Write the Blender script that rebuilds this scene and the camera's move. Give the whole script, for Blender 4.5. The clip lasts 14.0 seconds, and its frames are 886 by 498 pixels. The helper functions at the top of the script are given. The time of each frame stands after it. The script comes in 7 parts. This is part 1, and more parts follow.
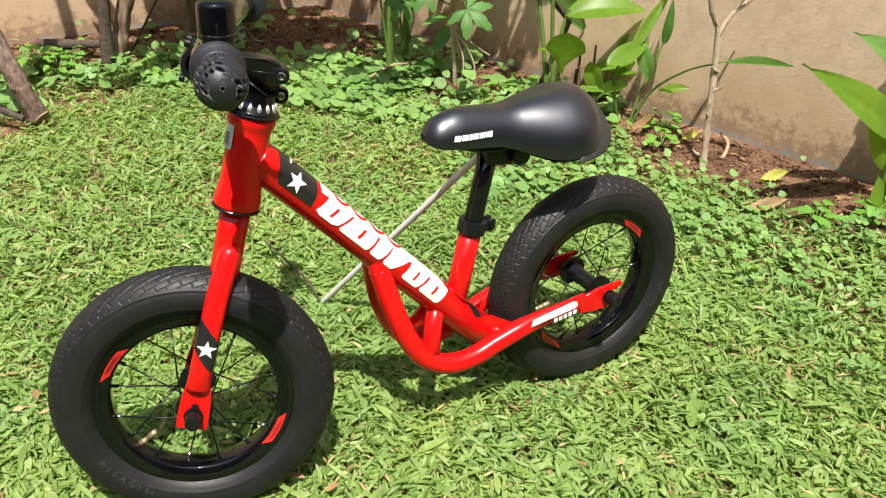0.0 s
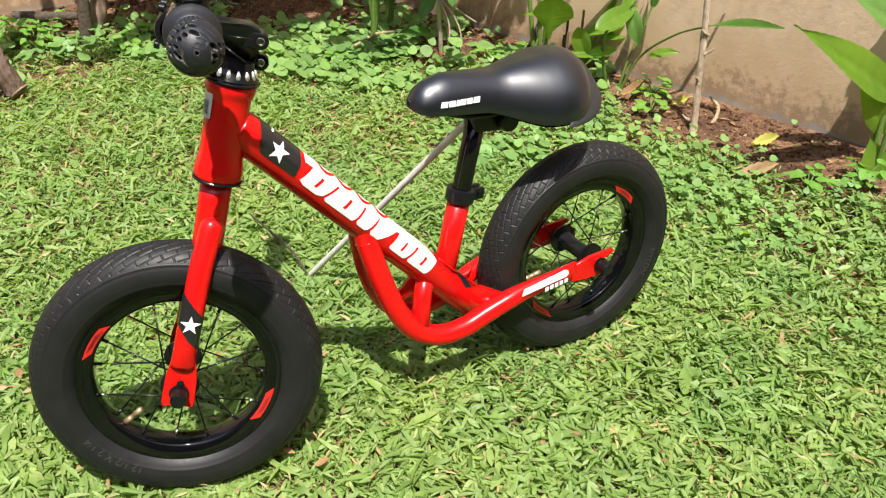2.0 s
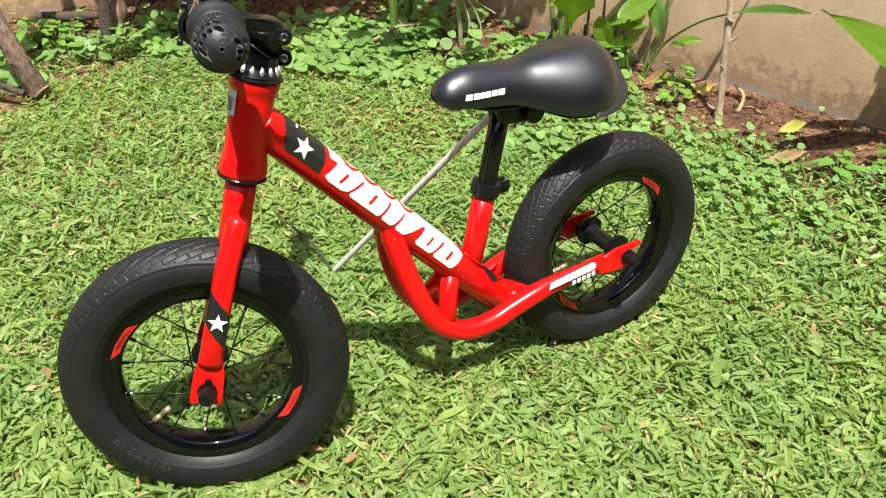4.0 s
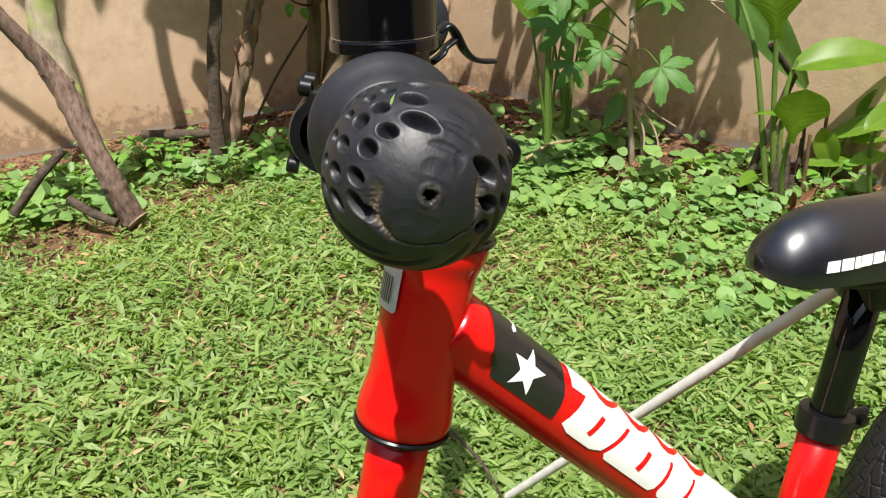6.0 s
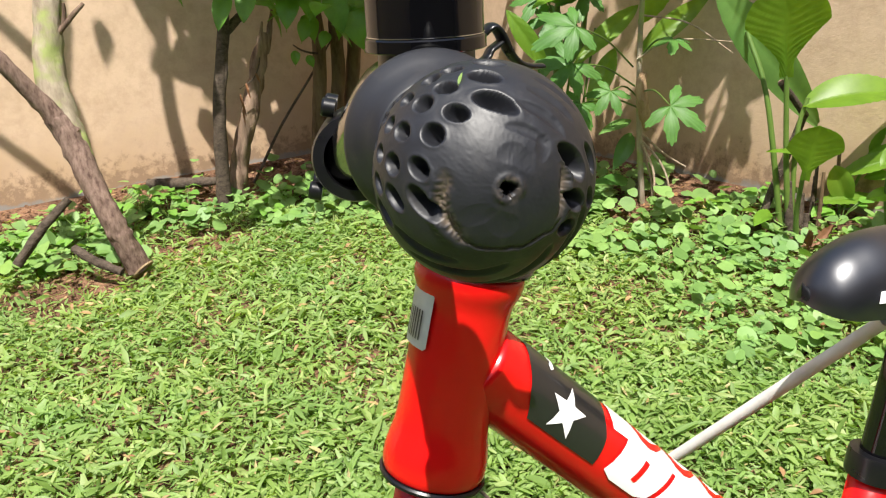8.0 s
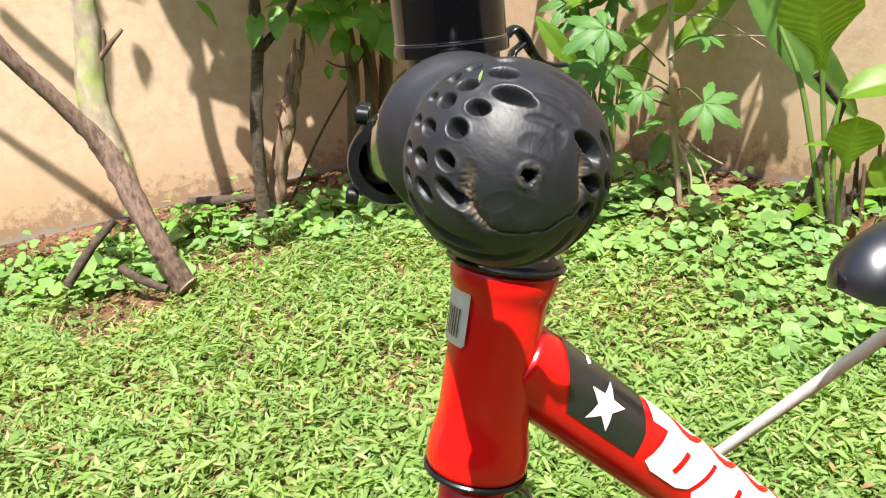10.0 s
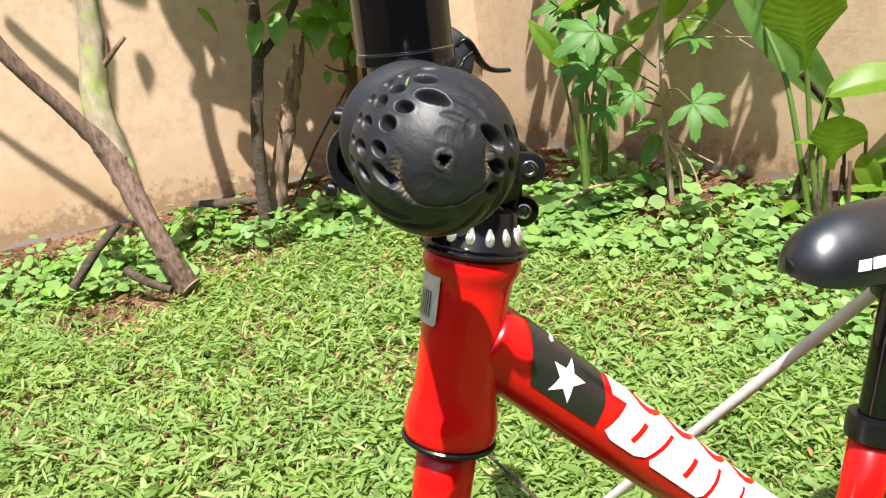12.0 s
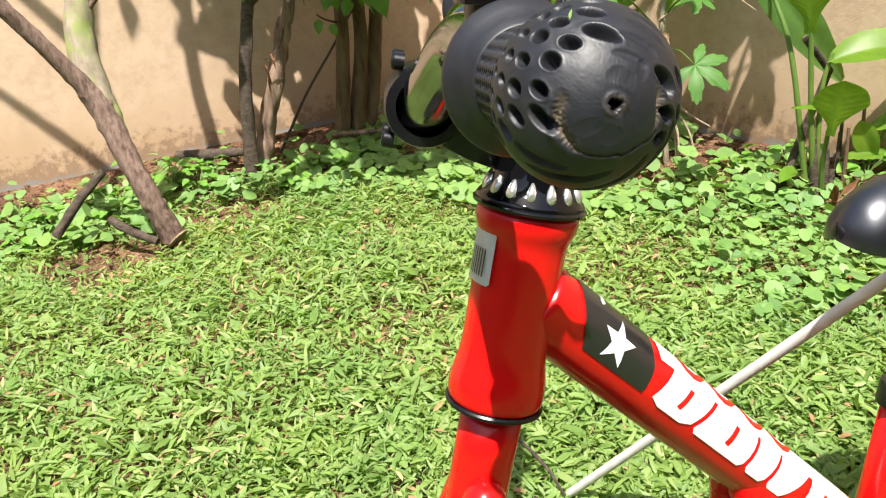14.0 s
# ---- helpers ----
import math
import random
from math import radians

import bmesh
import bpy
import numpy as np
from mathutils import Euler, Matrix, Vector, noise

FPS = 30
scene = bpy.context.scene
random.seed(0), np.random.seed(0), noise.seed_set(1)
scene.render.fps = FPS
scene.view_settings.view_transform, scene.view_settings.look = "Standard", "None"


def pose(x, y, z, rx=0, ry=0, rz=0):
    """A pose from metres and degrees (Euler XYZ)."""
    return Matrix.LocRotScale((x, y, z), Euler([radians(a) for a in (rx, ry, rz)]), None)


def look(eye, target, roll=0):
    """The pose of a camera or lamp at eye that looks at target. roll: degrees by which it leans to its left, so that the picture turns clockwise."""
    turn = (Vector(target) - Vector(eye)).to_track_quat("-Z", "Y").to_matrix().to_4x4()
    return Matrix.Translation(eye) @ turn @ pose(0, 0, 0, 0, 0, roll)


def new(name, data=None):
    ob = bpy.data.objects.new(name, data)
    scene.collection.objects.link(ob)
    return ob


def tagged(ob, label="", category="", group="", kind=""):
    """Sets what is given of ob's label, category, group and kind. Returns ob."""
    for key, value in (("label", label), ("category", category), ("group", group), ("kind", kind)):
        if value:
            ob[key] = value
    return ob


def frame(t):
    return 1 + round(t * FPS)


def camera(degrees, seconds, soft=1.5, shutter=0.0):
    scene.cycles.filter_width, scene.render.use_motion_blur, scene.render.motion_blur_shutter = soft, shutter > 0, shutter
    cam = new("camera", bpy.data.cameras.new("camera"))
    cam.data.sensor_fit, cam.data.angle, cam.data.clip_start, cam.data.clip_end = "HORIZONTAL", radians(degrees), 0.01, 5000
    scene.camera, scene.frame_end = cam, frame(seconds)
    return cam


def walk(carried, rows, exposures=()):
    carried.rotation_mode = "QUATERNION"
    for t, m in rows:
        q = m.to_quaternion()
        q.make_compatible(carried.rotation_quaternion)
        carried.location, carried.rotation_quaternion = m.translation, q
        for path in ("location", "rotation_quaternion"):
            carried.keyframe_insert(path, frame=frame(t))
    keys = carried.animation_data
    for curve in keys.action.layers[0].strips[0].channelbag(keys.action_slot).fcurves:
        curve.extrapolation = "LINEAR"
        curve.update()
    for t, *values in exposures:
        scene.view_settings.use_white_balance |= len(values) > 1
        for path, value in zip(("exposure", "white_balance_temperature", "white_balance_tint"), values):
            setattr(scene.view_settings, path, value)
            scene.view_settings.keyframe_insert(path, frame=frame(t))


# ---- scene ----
cam = camera(54.7, 14.0, 1.2)
PATH = [
    (0, (-0.1495, -0.8420, 0.7822), (0.7240, 0.6893, -0.1622), 0.93),
    (0.5, (-0.1525, -0.8355, 0.7789), (0.7278, 0.6802, -0.1843), 1.28),
    (1, (-0.1412, -0.8362, 0.7763), (0.7446, 0.6694, -0.1975), 0.73),
    (1.5, (-0.1410, -0.8304, 0.7747), (0.7423, 0.6674, -0.2134), 0.49),
    (2, (-0.1392, -0.8271, 0.7694), (0.7399, 0.6640, -0.2325), 0.40),
    (4.3, (-0.1413, -0.8099, 0.7646), (0.6921, 0.6979, -0.2512), -1.22),
    (4.5, (-0.1291, -0.7780, 0.7583), (0.7182, 0.7237, -0.2551), -1.01),
    (5, (-0.1081, -0.6342, 0.7026), (0.7141, 0.9029, -0.2780), -0.12),
    (5.5, (-0.0668, -0.4826, 0.6463), (0.6702, 1.1657, -0.2139), -1.79),
    (6, (-0.0426, -0.3650, 0.6358), (0.6316, 1.3552, -0.1300), -3.62),
    (6.5, (-0.0395, -0.3047, 0.6076), (0.6056, 1.4301, -0.1503), -4.13),
    (7, (-0.0447, -0.3285, 0.6179), (0.6043, 1.4218, -0.0998), -4.86),
    (7.5, (-0.0425, -0.3343, 0.6142), (0.6371, 1.4177, -0.0706), -4.35),
    (8, (-0.0466, -0.3377, 0.6188), (0.6422, 1.4199, -0.0416), -4.42),
    (8.5, (-0.0420, -0.3330, 0.6149), (0.6317, 1.4327, -0.0396), -5.18),
    (9, (-0.0440, -0.3326, 0.6166), (0.6035, 1.4451, -0.0319), -6.00),
    (11.3, (-0.0523, -0.3874, 0.6185), (0.5373, 1.4210, 0.0003), -8.14),
    (11.5, (-0.0516, -0.3912, 0.6184), (0.5407, 1.4154, -0.0023), -8.16),
    (12, (-0.0485, -0.3933, 0.6218), (0.5530, 1.4093, -0.0018), -7.97),
    (12.5, (-0.0554, -0.3899, 0.6193), (0.5376, 1.4109, -0.0174), -7.79),
    (13, (-0.0632, -0.3881, 0.6204), (0.5011, 1.4183, -0.0267), -8.11),
    (13.5, (-0.0585, -0.3815, 0.6275), (0.5093, 1.4216, -0.0253), -7.89),
    (14, (-0.0787, -0.3605, 0.6190), (0.5566, 1.3928, -0.1038), -6.09),
]
walk(cam, [(t, look(eye, target, roll)) for t, eye, target, roll in PATH], [(0.0, 0.86), (4.5, 0.88), (5.0, 0.92), (5.5, 0.70), (6.5, 0.82), (7.0, 0.97), (8.0, 0.99), (8.5, 1.25), (9.2, 1.35), (11.5, 1.15), (14.0, 1.15)])

# ---- world, sun, exposure ----
SUN_TRAVEL = Vector((0.20, 0.475, -1.0)).normalized()
SUN_FROM = -SUN_TRAVEL
world = bpy.data.worlds.new("world")
scene.world = world
world.use_nodes = True
wn = world.node_tree
sky = wn.nodes.new("ShaderNodeTexSky")
sky.sky_type = "NISHITA"
sky.sun_disc = False
sky.sun_elevation = math.asin(SUN_FROM.z)
sky.sun_rotation = math.atan2(SUN_FROM.x, SUN_FROM.y)
sky.air_density, sky.dust_density = 1.0, 2.0
wn.links.new(sky.outputs["Color"], wn.nodes["Background"].inputs["Color"])
wn.nodes["Background"].inputs["Strength"].default_value = 0.118
sun_data = bpy.data.lights.new("sun", "SUN")
sun_data.energy, sun_data.angle, sun_data.color = 5.0, radians(0.53), (1.0, 0.955, 0.875)
sun_ob = new("sun", sun_data)
sun_ob.matrix_world = look((0, 0, 6), Vector((0, 0, 6)) + SUN_TRAVEL)

# ---- mesh helpers ----
V = Vector


def mesh_from(name, verts, faces, smooth=True):
    me = bpy.data.meshes.new(name)
    me.from_pydata([tuple(v) for v in verts], [], [tuple(f) for f in faces])
    if smooth:
        me.polygons.foreach_set("use_smooth", [True] * len(me.polygons))
    me.update()
    return me


def put(name, me, mat, parent=None, label="", smooth=None):
    """One mesh object, under a thing or a part."""
    if isinstance(me, bmesh.types.BMesh):
        bm, me = me, bpy.data.meshes.new(name)
        bm.to_mesh(me)
        bm.free()
        if smooth is not False:
            me.polygons.foreach_set("use_smooth", [True] * len(me.polygons))
    ob = new(name, me)
    if mat is not None:
        me.materials.append(mat)
    if parent is not None:
        ob.parent = parent
        ob.matrix_parent_inverse = parent.matrix_world.inverted()
    if label:
        ob["label"] = label
    return ob


def sharp(me, degrees=35):
    """Smooth shading with creases at edges steeper than the angle."""
    bm = bmesh.new()
    bm.from_mesh(me)
    for e in bm.edges:
        if len(e.link_faces) == 2 and e.calc_face_angle(0) > radians(degrees):
            e.smooth = False
    bm.to_mesh(me)
    bm.free()
    return me


def thing(name, at, label, category, group="", kind=""):
    ob = new(name)
    ob.location = at
    ob.empty_display_size = 0.05
    bpy.context.view_layer.update()
    return tagged(ob, label, category, group, kind)


def spline(points, n):
    """n points along a Catmull-Rom curve through the given ones (any dimension)."""
    p = np.array(points, float)
    p = np.vstack([2 * p[0] - p[1], p, 2 * p[-1] - p[-2]])
    out = []
    for t in np.linspace(0, len(points) - 1, n):
        i = min(int(t), len(points) - 2)
        f = t - i
        a, b, c, d = p[i:i + 4]
        out.append(0.5 * (2 * b + (c - a) * f + (2 * a - 5 * b + 4 * c - d) * f * f + (3 * b - a - 3 * c + d) * f ** 3))
    return np.array(out)


def tube_data(points, radii, seg=16, squash=None, side=None, rough=0.0, seed=0):
    """Verts and faces of a tube along points; radii: one number or one a point; squash: width factor along side."""
    pts = [V(p) for p in points]
    n = len(pts)
    radii = [radii] * n if np.isscalar(radii) else list(radii)
    verts, faces = [], []
    ref = V(side) if side is not None else None
    last = None
    for i, p in enumerate(pts):
        d = (pts[min(i + 1, n - 1)] - pts[max(i - 1, 0)]).normalized()
        if ref is not None:
            x = (ref - d * ref.dot(d)).normalized()
        elif last is None:
            x = d.orthogonal().normalized()
        else:
            x = (last - d * last.dot(d)).normalized()
        last = x
        y = d.cross(x)
        k = 1.0 if squash is None else (squash if np.isscalar(squash) else squash[i])
        for j in range(seg):
            a = 2 * math.pi * j / seg
            r = radii[i] * (1 + rough * (noise.noise(V((math.cos(a) * 1.5, math.sin(a) * 1.5, i * 0.45 + seed * 7.3)))))
            verts.append(p + x * (r * k * math.cos(a)) + y * (r * math.sin(a)))
    for i in range(n - 1):
        for j in range(seg):
            a, b = i * seg + j, i * seg + (j + 1) % seg
            faces.append((a, b, b + seg, a + seg))
    faces.append(tuple(reversed(range(seg))))
    faces.append(tuple(range((n - 1) * seg, n * seg)))
    return verts, faces


def tube(name, points, radii, **kw):
    return mesh_from(name, *tube_data(points, radii, **kw))


def lathe_data(origin, axis, profile, seg=32, caps=True):
    """Turned form: profile of (radius, height) along axis."""
    o, w = V(origin), V(axis).normalized()
    x = w.orthogonal().normalized()
    y = w.cross(x)
    verts, faces = [], []
    for r, h in profile:
        for j in range(seg):
            a = 2 * math.pi * j / seg
            verts.append(o + w * h + (x * math.cos(a) + y * math.sin(a)) * r)
    for i in range(len(profile) - 1):
        for j in range(seg):
            a, b = i * seg + j, i * seg + (j + 1) % seg
            faces.append((a, b, b + seg, a + seg))
    if caps:
        faces.append(tuple(reversed(range(seg))))
        faces.append(tuple(range((len(profile) - 1) * seg, len(profile) * seg)))
    return verts, faces


def lathe(name, origin, axis, profile, seg=32, crease=30):
    return sharp(mesh_from(name, *lathe_data(origin, axis, profile, seg)), crease)


def grid_mesh(name, pts, close_u=False, close_v=False):
    """A smooth mesh over an array of points [u, v, 3]."""
    nu, nv = pts.shape[:2]
    iu = np.arange(nu if close_u else nu - 1)
    iv = np.arange(nv if close_v else nv - 1)
    a = (iu[:, None] * nv + iv[None]).ravel()
    b = (iu[:, None] * nv + (iv[None] + 1) % nv).ravel()
    c = (((iu + 1) % nu)[:, None] * nv + (iv[None] + 1) % nv).ravel()
    d = (((iu + 1) % nu)[:, None] * nv + iv[None]).ravel()
    quads = np.stack([a, b, c, d], 1)
    me = bpy.data.meshes.new(name)
    me.vertices.add(nu * nv)
    me.vertices.foreach_set("co", pts.reshape(-1).astype(np.float32))
    me.loops.add(quads.size)
    me.loops.foreach_set("vertex_index", quads.ravel().astype(np.int32))
    me.polygons.add(len(quads))
    me.polygons.foreach_set("loop_start", np.arange(0, quads.size, 4, dtype=np.int32))
    me.polygons.foreach_set("use_smooth", np.ones(len(quads), bool))
    me.update(calc_edges=True)
    me.validate()
    return me


def many_quads(name, verts, quads):
    """A mesh from big arrays."""
    me = bpy.data.meshes.new(name)
    me.vertices.add(len(verts))
    me.vertices.foreach_set("co", verts.reshape(-1).astype(np.float32))
    me.loops.add(quads.size)
    me.loops.foreach_set("vertex_index", quads.ravel().astype(np.int32))
    me.polygons.add(len(quads))
    me.polygons.foreach_set("loop_start", np.arange(0, quads.size, 4, dtype=np.int32))
    me.polygons.foreach_set("use_smooth", np.ones(len(quads), bool))
    me.update(calc_edges=True)
    return me


def block(name, corners_low, corners_high, bevel=0.0, segments=2):
    """A closed form between two polygons of the same corner count."""
    n = len(corners_low)
    verts = [V(c) for c in corners_low] + [V(c) for c in corners_high]
    faces = [tuple(reversed(range(n))), tuple(range(n, 2 * n))] + [(i, (i + 1) % n, n + (i + 1) % n, n + i) for i in range(n)]
    me = mesh_from(name, verts, faces, smooth=False)
    bm = bmesh.new()
    bm.from_mesh(me)
    bmesh.ops.recalc_face_normals(bm, faces=bm.faces)
    if bevel:
        bmesh.ops.bevel(bm, geom=bm.edges[:], offset=bevel, segments=segments, profile=0.5, affect="EDGES")
    bm.to_mesh(me)
    bm.free()
    me.polygons.foreach_set("use_smooth", [True] * len(me.polygons))
    return sharp(me, 40)


# ---- materials ----
def material(name, color=(0.5, 0.5, 0.5), rough=0.5, metal=0.0, coat=0.0, spec=0.5):
    m = bpy.data.materials.new(name)
    m.use_nodes = True
    b = m.node_tree.nodes["Principled BSDF"]
    b.inputs["Base Color"].default_value = (*color, 1)
    b.inputs["Roughness"].default_value = rough
    b.inputs["Metallic"].default_value = metal
    b.inputs["Coat Weight"].default_value = coat
    b.inputs["Coat Roughness"].default_value = 0.05
    b.inputs["Specular IOR Level"].default_value = spec
    return m


def nodes_of(m):
    return m.node_tree.nodes, m.node_tree.links, m.node_tree.nodes["Principled BSDF"]


def noise_node(m, scale, detail=4, rough=0.55, coords="Object", stretch=None):
    n, l, _ = nodes_of(m)
    tc = n.new("ShaderNodeTexCoord")
    tex = n.new("ShaderNodeTexNoise")
    tex.inputs["Scale"].default_value, tex.inputs["Detail"].default_value, tex.inputs["Roughness"].default_value = scale, detail, rough
    if stretch:
        mp = n.new("ShaderNodeMapping")
        mp.inputs["Scale"].default_value = stretch
        l.new(tc.outputs[coords], mp.inputs["Vector"])
        l.new(mp.outputs["Vector"], tex.inputs["Vector"])
    else:
        l.new(tc.outputs[coords], tex.inputs["Vector"])
    return tex


def ramp(m, fac, stops):
    n, l, _ = nodes_of(m)
    r = n.new("ShaderNodeValToRGB")
    while len(r.color_ramp.elements) < len(stops):
        r.color_ramp.elements.new(0.5)
    for e, (p, c) in zip(r.color_ramp.elements, stops):
        e.position = p
        e.color = (*c, 1) if len(c) == 3 else c
    l.new(fac, r.inputs["Fac"])
    return r


def mix(m, a, b, fac, blend="MIX"):
    """Mixes colours; each is a socket or a colour, fac a socket or a number."""
    n, l, _ = nodes_of(m)
    x = n.new("ShaderNodeMix")
    x.data_type, x.blend_type = "RGBA", blend
    for value, at in ((fac, 0), (a, 6), (b, 7)):
        if isinstance(value, bpy.types.NodeSocket):
            l.new(value, x.inputs[at])
        else:
            x.inputs[at].default_value = value if at == 0 else (*value, 1)
    return x.outputs[2]


def bump(m, height, strength=0.3, distance=0.002, onto=None):
    n, l, b = nodes_of(m)
    k = n.new("ShaderNodeBump")
    k.inputs["Strength"].default_value, k.inputs["Distance"].default_value = strength, distance
    l.new(height, k.inputs["Height"])
    if onto is not None:
        l.new(onto, k.inputs["Normal"])
    l.new(k.outputs["Normal"], b.inputs["Normal"])
    return k.outputs["Normal"]


def speckled(name, color, dark, rough, scale=60, spread=0.35, bump_mm=0.2, bump_scale=400, coat=0.0, metal=0.0, spec=0.5, rough_var=0.12):
    """Paint, plastic or rubber with dust, slight colour drift and fine relief."""
    m = material(name, color, rough, metal, coat, spec)
    n, l, b = nodes_of(m)
    t = noise_node(m, scale)
    r = ramp(m, t.outputs["Fac"], [(0.5 - spread / 2, dark), (0.5 + spread / 2, color)])
    l.new(r.outputs["Color"], b.inputs["Base Color"])
    rr = n.new("ShaderNodeMapRange")
    rr.inputs["To Min"].default_value, rr.inputs["To Max"].default_value = max(rough - rough_var, 0.02), min(rough + rough_var, 1)
    l.new(noise_node(m, scale * 2.7).outputs["Fac"], rr.inputs["Value"])
    l.new(rr.outputs["Result"], b.inputs["Roughness"])
    if bump_mm:
        bump(m, noise_node(m, bump_scale, 3).outputs["Fac"], 0.5, bump_mm / 1000)
    return m


RED = speckled("red_paint", (0.62, 0.006, 0.006), (0.56, 0.005, 0.005), 0.24, 25, 0.5, 0.02, 900, coat=0.20, rough_var=0.05, spec=0.24)
BLACK_GLOSS = speckled("black_gloss", (0.002, 0.002, 0.0027), (0.0035, 0.0035, 0.004), 0.06, 40, 0.4, 0.0, rough_var=0.03, spec=0.4)
BLACK_SATIN = speckled("black_satin", (0.004, 0.004, 0.005), (0.007, 0.007, 0.008), 0.31, 60, 0.4, 0.05, 900, spec=0.35)
GRIP_RUBBER = speckled("grip_rubber", (0.0066, 0.0073, 0.0105), (0.0115, 0.0122, 0.0155), 0.50, 60, 0.35, 0.05, 700, spec=0.50)
# dry dust rubbed into the worn grips
gn, gl, gb = nodes_of(GRIP_RUBBER)
dust = ramp(GRIP_RUBBER, noise_node(GRIP_RUBBER, 130, 7, 0.7).outputs["Fac"], [(0.56, (0, 0, 0)), (0.72, (0.55, 0.55, 0.55))])
torn = gn.new("ShaderNodeAttribute")
torn.attribute_name = "dirt"
dusty = mix(GRIP_RUBBER, gb.inputs["Base Color"].links[0].from_socket, (0.036, 0.032, 0.028), dust.outputs["Color"])
gl.new(mix(GRIP_RUBBER, dusty, (0.125, 0.096, 0.070), torn.outputs["Fac"]), gb.inputs["Base Color"])
TYRE_RUBBER = speckled("tyre_rubber", (0.0085, 0.0085, 0.0095), (0.014, 0.014, 0.014), 0.48, 45, 0.4, 0.08, 900, spec=0.30)
VINYL = speckled("saddle_vinyl", (0.003, 0.003, 0.005), (0.005, 0.005, 0.007), 0.40, 20, 0.5, 0.10, 700, rough_var=0.04, spec=0.5, coat=1.0)
VINYL.node_tree.nodes["Principled BSDF"].inputs["Coat Roughness"].default_value = 0.31
VINYL.node_tree.nodes["Principled BSDF"].inputs["Coat Tint"].default_value = (0.90, 0.93, 1.0, 1)
CHROME = speckled("chrome", (0.40, 0.39, 0.37), (0.27, 0.26, 0.24), 0.13, 90, 0.5, 0.0, metal=1.0, rough_var=0.06)
STEEL = speckled("bright_steel", (0.72, 0.72, 0.71), (0.58, 0.58, 0.57), 0.20, 90, 0.4, 0.0, metal=1.0)
BRIGHT = speckled("bright_aluminium", (0.86, 0.86, 0.84), (0.70, 0.70, 0.68), 0.30, 90, 0.4, 0.0, metal=0.85)
GREY_METAL = speckled("grey_painted_metal", (0.70, 0.68, 0.66), (0.58, 0.56, 0.54), 0.42, 70, 0.4, 0.05, 500)
WHITE_DECAL = material("white_decal", (0.80, 0.80, 0.79), 0.28, coat=0.3)
BLACK_DECAL = material("black_decal", (0.012, 0.012, 0.013), 0.28, coat=0.3)
RED_DECAL = material("red_decal", (0.60, 0.018, 0.016), 0.35)
YELLOW_DECAL = material("yellow_decal", (0.78, 0.55, 0.02), 0.3)
GREY_LABEL = speckled("foil_label", (0.54, 0.55, 0.54), (0.42, 0.43, 0.42), 0.40, 120, 0.4, 0.0)
TYRE_PRINT = material("tyre_print", (0.030, 0.030, 0.031), 0.5)
GREY_PRINT = material("grey_print", (0.05, 0.05, 0.05), 0.5)
BUMPER_PLASTIC = speckled("bumper_plastic", (0.016, 0.016, 0.018), (0.024, 0.024, 0.025), 0.55, 60, 0.4, 0.08, 800)
BRASS = material("valve_brass", (0.45, 0.34, 0.20), 0.4, 0.7)


def wall_material():
    m = material("painted_render", (0.6, 0.46, 0.3), 0.85)
    n, l, b = nodes_of(m)
    big = ramp(m, noise_node(m, 1.6, 5, 0.6).outputs["Fac"], [(0.3, (0.520, 0.372, 0.258)), (0.7, (0.600, 0.438, 0.314))])
    fine = ramp(m, noise_node(m, 28, 6, 0.7).outputs["Fac"], [(0.33, (0.70, 0.67, 0.63)), (0.60, (1, 1, 1))])
    c = mix(m, big.outputs["Color"], fine.outputs["Color"], 0.55, "MULTIPLY")
    # bare grey footing strip with an uneven edge, brown splash stains and hairline dirt runs above it
    tc = n.new("ShaderNodeTexCoord")
    sep = n.new("ShaderNodeSeparateXYZ")
    l.new(tc.outputs["Object"], sep.inputs["Vector"])

    def band(top, bottom, scale, lo, hi, stretch=None):
        foot = n.new("ShaderNodeMapRange")
        foot.inputs["From Min"].default_value, foot.inputs["From Max"].default_value = top, bottom
        l.new(sep.outputs["Z"], foot.inputs["Value"])
        add = n.new("ShaderNodeMath")
        add.operation = "MULTIPLY_ADD"
        l.new(foot.outputs["Result"], add.inputs[0])
        add.inputs[1].default_value = 0.55
        l.new(noise_node(m, scale, 7, 0.72, stretch=stretch).outputs["Fac"], add.inputs[2])
        return ramp(m, add.outputs["Value"], [(lo, (0, 0, 0)), (hi, (1, 1, 1))]).outputs["Color"]

    c = mix(m, c, (0.40, 0.27, 0.15), mix(m, (0, 0, 0), band(0.34, 0.04, 7, 0.66, 1.0), 0.75))
    c = mix(m, c, (0.20, 0.13, 0.08), mix(m, (0, 0, 0), band(0.26, 0.05, 34, 0.84, 0.98), 0.7))
    c = mix(m, c, (0.24, 0.225, 0.205), band(0.085, 0.045, 12, 0.74, 0.88))
    c = mix(m, c, (0.50, 0.36, 0.22), mix(m, (0, 0, 0), ramp(m, noise_node(m, 5, 6, 0.7, stretch=(1, 1, 0.3)).outputs["Fac"], [(0.58, (0, 0, 0)), (0.75, (1, 1, 1))]).outputs["Color"], 0.45))
    l.new(c, b.inputs["Base Color"])
    h = noise_node(m, 95, 8, 0.7)
    s = noise_node(m, 7, 4, 0.6)
    hn = bump(m, s.outputs["Fac"], 0.12, 0.012)
    bump(m, h.outputs["Fac"], 0.5, 0.0022, hn)
    return m


